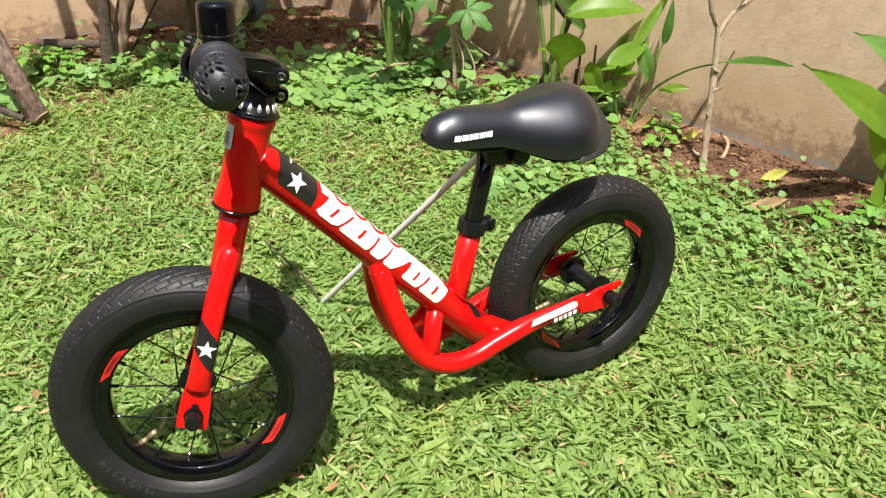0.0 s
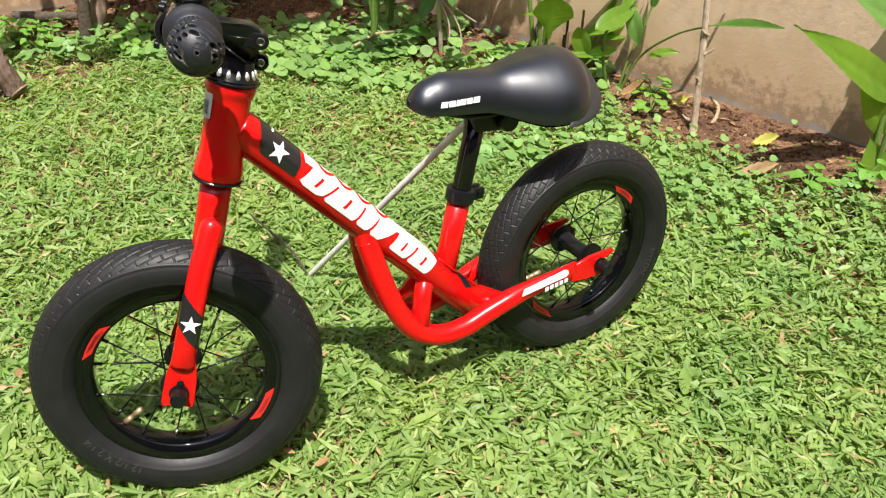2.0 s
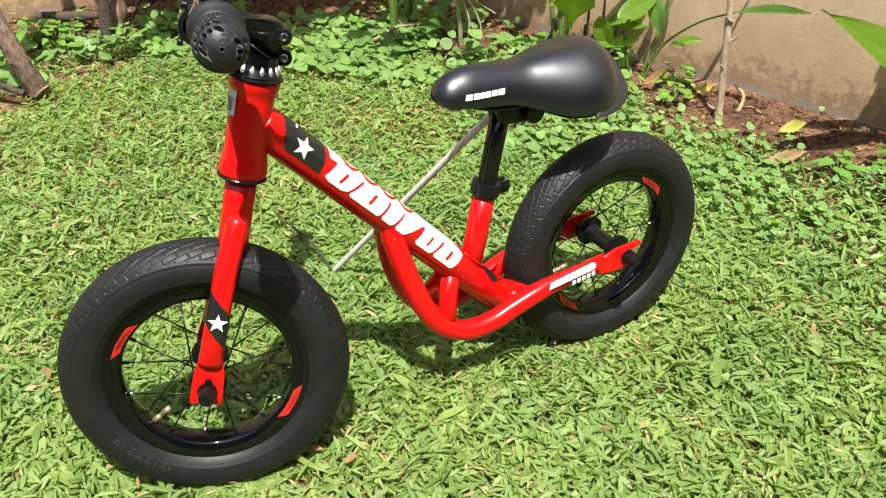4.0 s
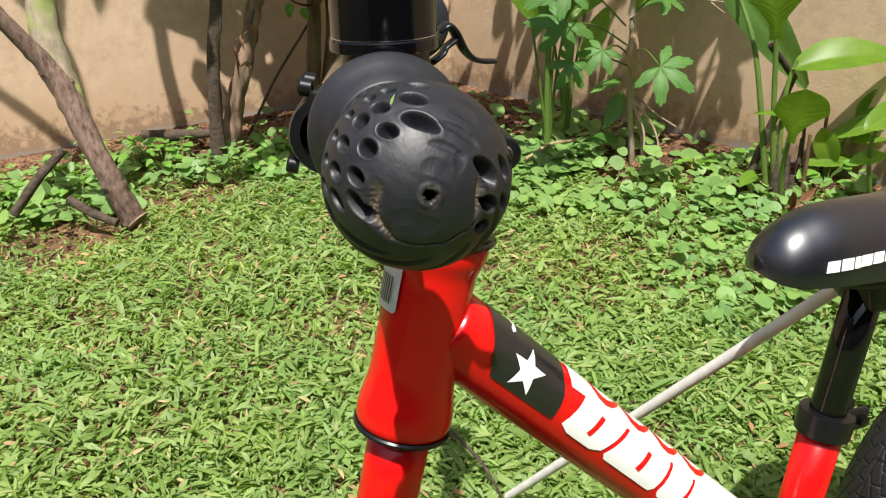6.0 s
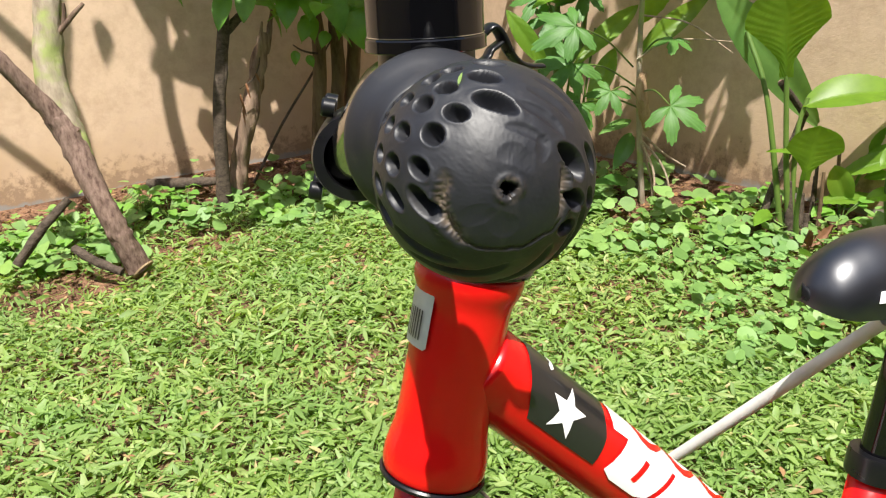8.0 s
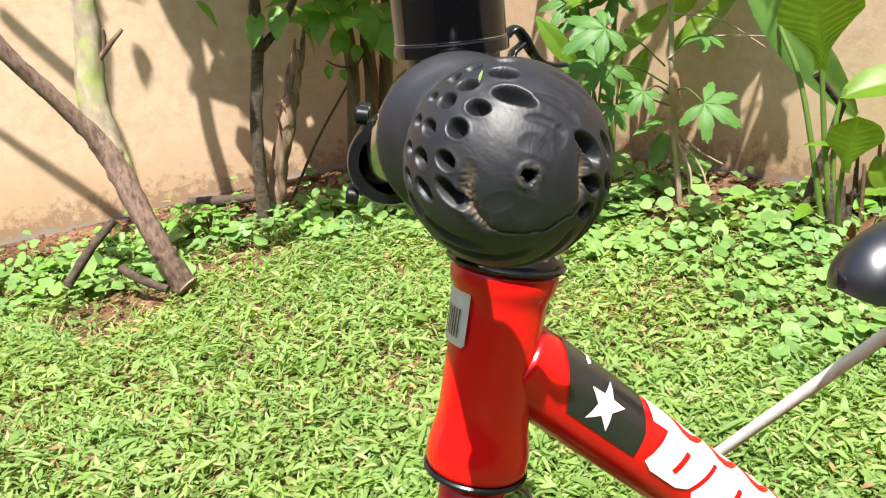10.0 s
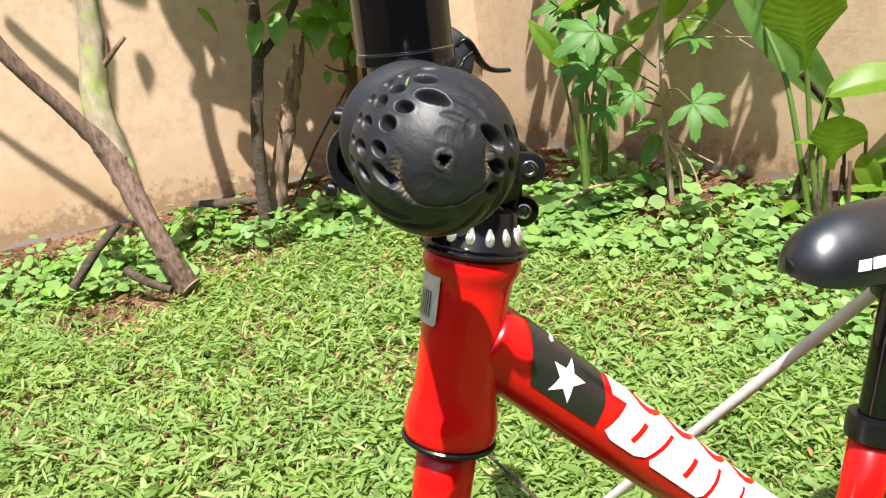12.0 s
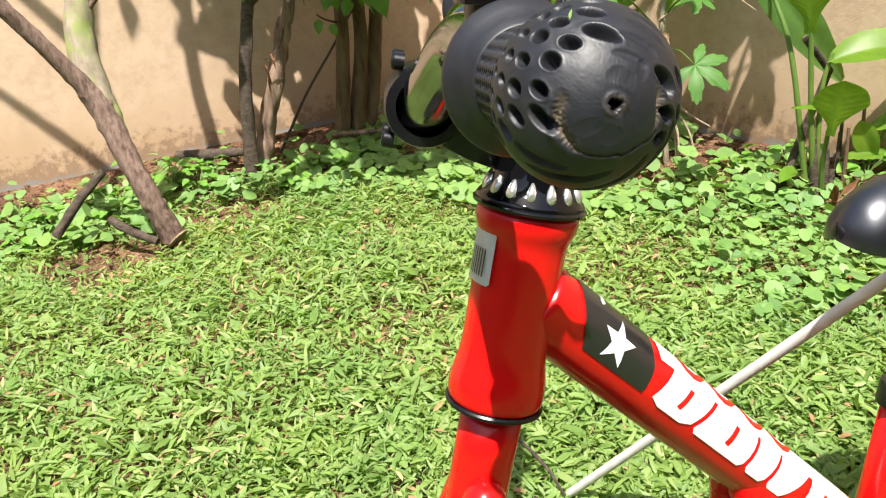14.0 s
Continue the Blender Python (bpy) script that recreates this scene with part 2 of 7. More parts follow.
def soil_material():
    m = material("soil", (0.15, 0.08, 0.045), 0.95, spec=0.2)
    n, l, b = nodes_of(m)
    a = ramp(m, noise_node(m, 6, 6, 0.65).outputs["Fac"], [(0.3, (0.085, 0.047, 0.030)), (0.5, (0.205, 0.115, 0.070)), (0.72, (0.38, 0.225, 0.140))])
    g = ramp(m, noise_node(m, 120, 5, 0.7).outputs["Fac"], [(0.35, (0.4, 0.36, 0.33)), (0.65, (1.25, 1.2, 1.15))])
    l.new(mix(m, a.outputs["Color"], g.outputs["Color"], 0.8, "MULTIPLY"), b.inputs["Base Color"])
    lumps = bump(m, noise_node(m, 28, 5, 0.6).outputs["Fac"], 0.9, 0.02)
    bump(m, noise_node(m, 110, 8, 0.75).outputs["Fac"], 1.0, 0.008, lumps)
    return m


def leaf_material(name, colors, rough=0.4, translucent=0.35, vein=None):
    """Foliage: colour by leaf, light coming through it."""
    m = material(name, colors[0], rough, spec=0.45)
    n, l, b = nodes_of(m)
    geo = n.new("ShaderNodeNewGeometry")
    stops = [(i / max(len(colors) - 1, 1), c) for i, c in enumerate(colors)]
    r = ramp(m, geo.outputs["Random Per Island"], stops)
    t = noise_node(m, 35, 4)
    shade = ramp(m, t.outputs["Fac"], [(0.3, (0.78, 0.80, 0.75)), (0.7, (1.15, 1.12, 1.1))])
    c = mix(m, r.outputs["Color"], shade.outputs["Color"], 0.7, "MULTIPLY")
    drift = ramp(m, noise_node(m, 5, 3).outputs["Fac"], [(0.3, (0.82, 0.92, 0.87)), (0.7, (1.16, 1.07, 0.95))])
    c = mix(m, c, drift.outputs["Color"], 0.8, "MULTIPLY")
    if vein:
        w = n.new("ShaderNodeTexWave")
        w.inputs["Scale"].default_value, w.inputs["Distortion"].default_value = vein, 1.5
        w.inputs["Detail"].default_value = 2
        tc = n.new("ShaderNodeTexCoord")
        l.new(tc.outputs["UV"], w.inputs["Vector"])
        bump(m, w.outputs["Fac"], 0.5, 0.0015)
    l.new(c, b.inputs["Base Color"])
    tr = n.new("ShaderNodeBsdfTranslucent")
    l.new(mix(m, c, (1.5, 1.6, 0.35), 0.75, "MULTIPLY"), tr.inputs["Color"])
    ms = n.new("ShaderNodeMixShader")
    ms.inputs["Fac"].default_value = translucent
    l.new(b.outputs["BSDF"], ms.inputs[1])
    l.new(tr.outputs["BSDF"], ms.inputs[2])
    l.new(ms.outputs["Shader"], n["Material Output"].inputs["Surface"])
    return m


def bark_material(name, light, dark, scale=30, stretch=(1, 1, 0.25), moss=None):
    m = material(name, light, 0.85, spec=0.2)
    n, l, b = nodes_of(m)
    t = noise_node(m, scale, 7, 0.7, stretch=stretch)
    c = ramp(m, t.outputs["Fac"], [(0.32, dark), (0.62, light)]).outputs["Color"]
    if moss:
        k = ramp(m, noise_node(m, 14, 4).outputs["Fac"], [(0.48, (0, 0, 0)), (0.6, (1, 1, 1))])
        c = mix(m, c, moss, k.outputs["Color"])
    l.new(c, b.inputs["Base Color"])
    bump(m, noise_node(m, scale * 2.2, 8, 0.75, stretch=stretch).outputs["Fac"], 0.9, 0.006)
    return m


WALL = wall_material()
SOIL = soil_material()
GRASS = leaf_material("lawn_blades", [(0.148, 0.240, 0.060), (0.206, 0.318, 0.084), (0.258, 0.376, 0.112), (0.184, 0.288, 0.090), (0.34, 0.42, 0.165)], 0.54, 0.42)
COVER = leaf_material("ground_cover_leaves", [(0.115, 0.215, 0.055), (0.165, 0.290, 0.082), (0.225, 0.370, 0.115), (0.140, 0.250, 0.085), (0.195, 0.330, 0.078)], 0.52, 0.32)
THATCH = leaf_material("thatch_straw", [(0.34, 0.25, 0.12), (0.26, 0.17, 0.08), (0.42, 0.34, 0.19), (0.30, 0.28, 0.10)], 0.7, 0.2)
DEADLEAF = leaf_material("dry_leaves", [(0.30, 0.17, 0.08), (0.22, 0.11, 0.05), (0.35, 0.23, 0.12), (0.28, 0.15, 0.07)], 0.7, 0.15)

# ---- ground and walls ----
CORNER = V((1.065, 2.285))
ALONG_BACK = V((-1, -0.115)).normalized()
ALONG_SIDE = V((0.198, -1)).normalized()


def wall_gap(x, y):
    """Distance from a ground point to the nearer wall face."""
    p = V((x, y)) - CORNER
    nb = V((ALONG_BACK.y, -ALONG_BACK.x))
    ns = V((-ALONG_SIDE.y, ALONG_SIDE.x))
    if nb.y > 0:
        nb = -nb
    if ns.x > 0:
        ns = -ns
    return min(p.dot(nb), p.dot(ns)), p.dot(nb), p.dot(ns)


def ground_z(x, y):
    g = wall_gap(x, y)[0]
    bed = min(max((0.50 - g) / 0.45, 0), 1)
    z = 0.055 * bed * bed * (3 - 2 * bed) - 0.005 * (1 - bed)
    near = 1.0 if abs(x) < 4 and abs(y) < 4 else 0.0
    return z + near * (0.010 * noise.noise(V((x * 2.3, y * 2.3, 0.3))) + 0.004 * noise.noise(V((x * 9, y * 9, 2.0)))) * min(max(math.hypot(x - 0.28, y) - 0.25, 0), 1)


def build_ground():
    xs = np.concatenate([[-400, -60, -12, -4], np.linspace(-1.9, 2.1, 110), [4, 12, 60, 400]])
    ys = np.concatenate([[-400, -60, -12, -4], np.linspace(-1.4, 2.6, 110), [4, 12, 60, 400]])
    pts = np.array([[(x, y, ground_z(x, y)) for y in ys] for x in xs])
    g = put("ground", grid_mesh("ground", pts[:, ::-1]), SOIL)
    tagged(g, "reddish brown garden soil under the lawn and beds", "ground", kind="structure")


def build_wall(name, start, along, length, outward, label, mat=None):
    a, b = V((*start, -0.15)), V((*(start + along * length), -0.15))
    o = V((*outward, 0)) * 0.14
    low = [a, b, b + o, a + o]
    high = [p + V((0, 0, 2.35)) for p in low]
    w = put(name, block(name, low, high, 0.004, 1), mat or WALL)
    tagged(w, label, "wall", kind="structure")


build_ground()
build_wall("wall_back", CORNER - ALONG_BACK * 0.14, ALONG_BACK, 6.0, V((ALONG_BACK.y, -ALONG_BACK.x)), "beige painted rendered garden wall with damp stains")
build_wall("wall_side", CORNER, ALONG_SIDE, 5.0, V((-ALONG_SIDE.y, ALONG_SIDE.x)), "beige painted rendered garden wall with a damp foot")
# unseen dark wall, added to cut sky fill and darken reflections in the blacks
build_wall("sky_block_wall", V((-3.0, -2.75)), V((1, 0)), 7.0, V((0, -1)), "plain dark brown wall added unseen behind the lawn to block sky light", bark_material("dark_block_wall", (0.055, 0.047, 0.042), (0.038, 0.033, 0.03), 12, (1, 1, 1)))
# unseen wall on the left, added to hold back low sky light
build_wall("wall_left", V((-3.0, -2.75)), V((0, 1)), 4.6, V((-1, 0)), "plain beige wall added unseen to close the lawn and cut sky light")

# ---- the balance bike ----
TYRE_R, TYRE_W = 0.1615, 0.0280
FRONT_HUB, REAR_HUB = V((0.0, 0.0, 0.1535)), V((0.5712, 0.0, 0.1525))
STEER_U = V((0.265, 0, 0.964)).normalized()
STEER_BASE = V((0.069, 0, 0.372))
STEER = radians(-18.6)
SIDE = Matrix.Rotation(STEER, 3, STEER_U) @ V((0, -1, 0))
if SIDE.x > 0:
    SIDE = Matrix.Rotation(-STEER, 3, STEER_U) @ V((0, -1, 0))
FWD = STEER_U.cross(SIDE).normalized()
if FWD.x > 0:
    FWD = -FWD


def steer(f, s, u, base=None):
    """A point by its way forward, to the near side and up the steering axis."""
    return (base or STEER_BASE) + FWD * f + SIDE * s + STEER_U * u


bike = thing("balance_bike", (0.28, 0, 0), "red children's balance bike with black fat tyres standing on the lawn", "balance bike")


def star_data(center, normal, up, r, depth=0.0006, turn=0.0):
    n = V(normal).normalized()
    y = (V(up) - n * V(up).dot(n)).normalized()
    x = y.cross(n)
    pts = []
    for i in range(10):
        a = math.pi / 2 + turn + i * math.pi / 5
        k = r if i % 2 == 0 else r * 0.40
        pts.append(V(center) + (x * math.cos(a) + y * math.sin(a)) * k)
    top = [p + n * depth for p in pts]
    verts = [V(center) + n * depth] + top + pts
    faces = [(0, 1 + i, 1 + (i + 1) % 10) for i in range(10)] + [(1 + i, 11 + i, 11 + (i + 1) % 10, 1 + (i + 1) % 10) for i in range(10)]
    return verts, faces


def wrap_patch(name, a, b, radius, outline, face, lift=0.0006, mat=None, parent=None, label=""):
    """A sticker on a tube from a to b: outline in (length along, arc from the side that faces 'face'), a closed polygon, filled and wrapped."""
    bm = bmesh.new()
    vs = [bm.verts.new((p[0], p[1], 0)) for p in outline]
    bm.faces.new(vs)
    bmesh.ops.triangulate(bm, faces=bm.faces[:])
    longest = 0.006
    for _ in range(6):
        es = [e for e in bm.edges if e.calc_length() > longest]
        if not es:
            break
        bmesh.ops.subdivide_edges(bm, edges=es, cuts=1)
        bmesh.ops.triangulate(bm, faces=[f for f in bm.faces if len(f.verts) > 3])
    a, b = V(a), V(b)
    d = (b - a).normalized()
    x = (V(face) - d * V(face).dot(d)).normalized()
    y = d.cross(x)
    for v in bm.verts:
        t = v.co.y / radius
        v.co = a + d * v.co.x + (x * math.cos(t) + y * math.sin(t)) * (radius + lift)
    bmesh.ops.recalc_face_normals(bm, faces=bm.faces)
    out = sum(1 if f.normal.dot(f.calc_center_median() - (a + d * (f.calc_center_median() - a).dot(d))) > 0 else -1 for f in bm.faces)
    if out < 0:
        bmesh.ops.reverse_faces(bm, faces=bm.faces[:])
    return put(name, bm, mat, parent, label)


def tyre_mesh(hub, axis, spin=0.0):
    """Fat road tyre: rounded section, a crown cut by thin rings and slanting grooves, ribs on the walls."""
    w = V(axis).normalized()
    x = w.cross(V((0, 0, 1))).normalized()
    y = w.cross(x)
    core = TYRE_R - TYRE_W
    hubv, wv, xv, yv = (np.array(q) for q in (hub, w, x, y))
    edge = 1.06

    def surface(N, sec):
        ang = np.linspace(0, 2 * np.pi, N, endpoint=False)[:, None]
        sec = sec[None]
        crown = np.abs(sec) * np.ones((N, 1))
        side = np.where(sec >= 0, 1.0, -1.0)
        a = ang + spin
        groove = np.zeros((N, sec.shape[1]))
        # long slanting lines from the middle outwards, joined by short cross lines, staggered band by band
        wob = 0.05 * np.sin(crown * 9.0)
        long_ph = a * 46 / (2 * np.pi) + 0.5 * (side > 0) - crown * 3.3 + wob
        on = crown < 1.03
        groove = np.maximum(groove, ((np.abs(long_ph % 1.0 - 0.5) < 0.058) & on).astype(float))
        row = np.floor(long_ph + 0.5)
        cross_ph = a * 54 / (2 * np.pi) + 0.37 * row + crown * 0.5
        groove = np.maximum(groove, ((np.abs(cross_ph % 1.0 - 0.5) < 0.034) & on).astype(float))
        groove = np.maximum(groove, (crown < 0.016).astype(float))
        r = TYRE_W - 0.0010 * groove
        r = r + 0.0010 * np.exp(-((crown - 1.12) / 0.03) ** 2) - 0.0005 * np.exp(-((crown - 1.20) / 0.025) ** 2) + 0.0006 * np.exp(-((crown - 1.95) / 0.05) ** 2)
        rad = core + r * np.cos(sec)
        lat = r * np.sin(sec) * 1.04
        return hubv + wv * lat[..., None] + (xv * np.cos(ang)[..., None] + yv * np.sin(ang)[..., None]) * rad[..., None]

    parts = [(surface(1400, np.linspace(-edge, edge, 84)))]
    parts += [surface(300, np.linspace(s0, s1, 26)) for s0, s1 in ((-2.42, -edge), (edge, 2.42))]
    verts, quads, o = [], [], 0
    for pts in parts:
        nu, nv = pts.shape[:2]
        i, j = np.meshgrid(np.arange(nu), np.arange(nv - 1), indexing="ij")
        i2 = (i + 1) % nu
        quads.append(np.stack([i * nv + j, i * nv + j + 1, i2 * nv + j + 1, i2 * nv + j], -1).reshape(-1, 4) + o)
        verts.append(pts.reshape(-1, 3))
        o += nu * nv
    return many_quads("tyre", np.concatenate(verts), np.concatenate(quads))


def ring_point(hub, axis, radius, angle, lateral):
    w = V(axis).normalized()
    x = w.cross(V((0, 0, 1))).normalized()
    y = w.cross(x)
    return V(hub) + w * lateral + (x * math.cos(angle) + y * math.sin(angle)) * radius


def arc_plate(name, hub, axis, r0, r1, a0, a1, l0, l1, n=14, taper=False):
    """A bent strip on a rim's face: radii r0..r1, at laterals l0, l1."""
    pts = []
    for i in range(n):
        a = a0 + (a1 - a0) * i / (n - 1)
        e = math.sin(math.pi * (i + 0.3) / (n - 0.4)) ** 0.75 if taper else 1.0
        ks = [0.5 + (k / 3 - 0.5) * e for k in range(4)]
        row = [ring_point(hub, axis, r0 + (r1 - r0) * k, a + 0.10 * k, l0 + (l1 - l0) * k) for k in ks]
        pts.append([tuple(p) for p in row])
    return grid_mesh(name, np.array(pts))


def text_mesh(body, size, depth=0.0003):
    cu = bpy.data.curves.new("lettering", "FONT")
    cu.body, cu.size, cu.extrude, cu.align_x, cu.resolution_u = body, size, depth, "CENTER", 2
    ob = bpy.data.objects.new("lettering", cu)
    scene.collection.objects.link(ob)
    me = bpy.data.meshes.new_from_object(ob.evaluated_get(bpy.context.evaluated_depsgraph_get()))
    bpy.data.objects.remove(ob)
    return me


def bend_text(me, hub, axis, radius, mid, lateral, flip=False):
    """Lays lettering round a tyre's wall."""
    for v in me.vertices:
        a = mid - v.co.x / radius * (1 if not flip else -1)
        h = v.co.y * (1 if not flip else -1)
        t = (radius + h - (TYRE_R - TYRE_W)) / TYRE_W
        lat = TYRE_W * 1.04 * math.sqrt(max(1 - min(t * t, 1), 0))
        v.co = ring_point(hub, axis, radius + h, a, lat * (1 if lateral > 0 else -1) + math.copysign(0.0002 + v.co.z, lateral))
    me.update()
    return me


def build_wheel(name, hub, axis, spin, decal_angles, valve_angle, label, writing):
    w = put(name, lathe("hub", V(hub) - V(axis).normalized() * 0.034, axis, [(0.008, 0), (0.021, 0.001), (0.0215, 0.004), (0.013, 0.008), (0.0115, 0.012), (0.0115, 0.056), (0.013, 0.060), (0.0215, 0.064), (0.021, 0.067), (0.008, 0.068)]), BLACK_SATIN, bike, label)
    put("tyre", tyre_mesh(hub, axis, spin), TYRE_RUBBER, w, "black rubber tyre with a grooved diagonal tread")
    half = [(0.0948, 0.0120), (0.0962, 0.0140), (0.1000, 0.0158), (0.1060, 0.0174), (0.1110, 0.0186), (0.1150, 0.0192), (0.1158, 0.0172), (0.1090, 0.0140)]
    prof = [(0.0944, 0.0), *half, (0.1040, 0.0), *[(r, -h) for r, h in reversed(half)], (0.0944, 0.0)]
    word, mid = writing
    put("lettering", bend_text(text_mesh(word, 0.0125), hub, axis, 0.1222, mid, 1), TYRE_PRINT, w, "raised black lettering on the tyre wall")
    v, f = lathe_data(hub, axis, prof, 128, caps=False)
    put("rim", mesh_from("rim", v, f), BLACK_GLOSS, w, "glossy black deep rim")
    n = 16
    for i in range(n):
        s = 1 if i % 2 else -1
        a = spin + i * 2 * math.pi / n
        lean = 0.62 * (1 if (i // 2) % 2 else -1)
        p0 = ring_point(hub, axis, 0.0185, a + lean, 0.031 * s)
        p1 = ring_point(hub, axis, 0.0952, a, 0.003 * s)
        put("spoke", tube("spoke", [p0, p0.lerp(p1, 0.5), p1], 0.00095, seg=6), BLACK_SATIN, w)
        p2 = p1.lerp(p0, 0.10)
        put("nipple", tube("nipple", [p1, p1.lerp(p2, 0.5), p2], 0.0019, seg=8), STEEL if i % 3 == 0 else BLACK_SATIN, w)
    for a in decal_angles:
        put("rim_sticker", arc_plate("rim_sticker", hub, axis, 0.0985, 0.1060, a - 0.22, a + 0.20, 0.0164, 0.0184), RED_DECAL, w, "red rim sticker with dark marks")
        for k in range(5):
            b = a - 0.12 + 0.05 * k
            put("sticker_mark", arc_plate("sticker_mark", hub, axis, 0.1005, 0.1042, b, b + 0.022, 0.0176, 0.0187, 5), BLACK_DECAL, w)
    pv = ring_point(hub, axis, 0.0946, valve_angle, 0.0)
    pw = ring_point(hub, axis, 0.0670, valve_angle, 0.004)
    put("valve", tube("valve", [pv, pv.lerp(pw, 0.35), pv.lerp(pw, 0.36), pv.lerp(pw, 0.6), pv.lerp(pw, 0.62), pw], [0.004, 0.0032, 0.0028, 0.0028, 0.0036, 0.0034], seg=12), BRASS, w, "brass tyre valve with a dark stem")
    return w


# front wheel and fork
build_wheel("front_wheel", FRONT_HUB, SIDE, 5.29, (5.62, 2.566), 0.716, "black spoked front wheel turned slightly", ("12 1/2 X 2 1/4", 0.80))
REAR_AXIS = V((-0.01, -1, 0.0))
build_wheel("rear_wheel", REAR_HUB, REAR_AXIS, 4.712, (3.979, 0.785), 0.30, "black spoked rear wheel", ("NYLON", 2.79))


def dropout_nut(p, out, parent):
    o = V(out).normalized()
    put("axle_nut", lathe("axle_nut", p, o, [(0.0105, 0), (0.0108, 0.0025), (0.0075, 0.003), (0.0075, 0.005), (0.0088, 0.0052), (0.0088, 0.017), (0.0080, 0.019), (0.0045, 0.0195)], 24), BLACK_SATIN, parent, "black capped axle nut")


def build_fork():
    fork = put("fork", tube("fork", [steer(0, 0, 0.0070), steer(0, 0, -0.02), steer(0.0, 0, -0.065), steer(0.0, 0, -0.085)], [0.0165, 0.0165, 0.0165, 0.0160], seg=28), RED, bike, "red steel fork with black and white star stickers")
    for s in (1, -1):
        top = steer(-0.002, 0.016 * s, -0.030)
        path = [top, steer(0.000, 0.0225 * s, -0.050), steer(0.004, 0.033 * s, -0.085), steer(0.006, 0.042 * s, -0.125), FRONT_HUB + SIDE * 0.0455 * s + STEER_U * 0.060 + FWD * 0.0, FRONT_HUB + SIDE * 0.0455 * s + STEER_U * 0.032]
        pts = spline(path, 26)
        rad = np.interp(np.linspace(0, 1, 26), [0, 0.06, 0.15, 0.85, 1], [0.006, 0.0115, 0.0125, 0.0125, 0.0135])
        put("fork_leg", tube("fork_leg", pts, rad, seg=24, side=SIDE, squash=np.interp(np.linspace(0, 1, 26), [0, 0.8, 1], [1, 1, 0.55])), RED, fork)
        # flattened end plate with an axle slot
        o = FRONT_HUB + SIDE * 0.0455 * s
        prof = [(-0.0130, 0.040), (-0.0165, 0.020), (-0.0175, -0.010), (-0.0170, -0.018), (-0.0055, -0.018), (-0.0045, 0.003), (0.0045, 0.003), (0.0055, -0.018), (0.0170, -0.018), (0.0175, -0.010), (0.0165, 0.020), (0.0130, 0.040)]
        low = [o + FWD * a + STEER_U * b - SIDE * 0.0022 for a, b in prof]
        high = [p + SIDE * 0.0044 for p in low]
        put("dropout", block("dropout", low, high, 0.0008, 1), RED, fork)
        dropout_nut(o + SIDE * 0.0022 * s, SIDE * s, fork)
        if s == 1:
            put("axle_slot_cap", lathe("axle_slot_cap", o + STEER_U * 0.012 + SIDE * 0.0024, SIDE, [(0.0042, 0), (0.0042, 0.002), (0.002, 0.003)], 16), BLACK_SATIN, fork)
            # slanted sticker sleeve and star
            fine = spline(path, 260)
            frad = np.interp(np.linspace(0, 1, 260), [0, 0.06, 0.15, 0.85, 1], [0.006, 0.0115, 0.0125, 0.0125, 0.0135]) * 1.045
            rows = []
            for k in range(14):
                ring = []
                for j in range(28):
                    t = 2 * math.pi * j / 28
                    i = int(np.clip(152 + 42 * k / 13 + 16 * math.sin(t), 1, 256))
                    dd = V(fine[i + 2] - fine[i - 1]).normalized()
                    xs = (SIDE - dd * SIDE.dot(dd)).normalized()
                    ys = dd.cross(xs)
                    if ys.dot(FWD) > 0:
                        ys = -ys
                    sq = float(np.interp(i / 259, [0, 0.8, 1], [1, 1, 0.55]))
                    ring.append(tuple(V(fine[i]) + xs * (frad[i] * sq * math.cos(t)) + ys * (frad[i] * math.sin(t))))
                rows.append(ring)
            put("fork_sticker", grid_mesh("fork_sticker", np.array(rows), close_v=True), BLACK_DECAL, fork, "black slanted sticker band")
            m = V(fine[172])
            put("star", mesh_from("star", *star_data(m + SIDE * 0.0136, SIDE, STEER_U, 0.0112), smooth=False), WHITE_DECAL, fork, "white star sticker")


build_fork()


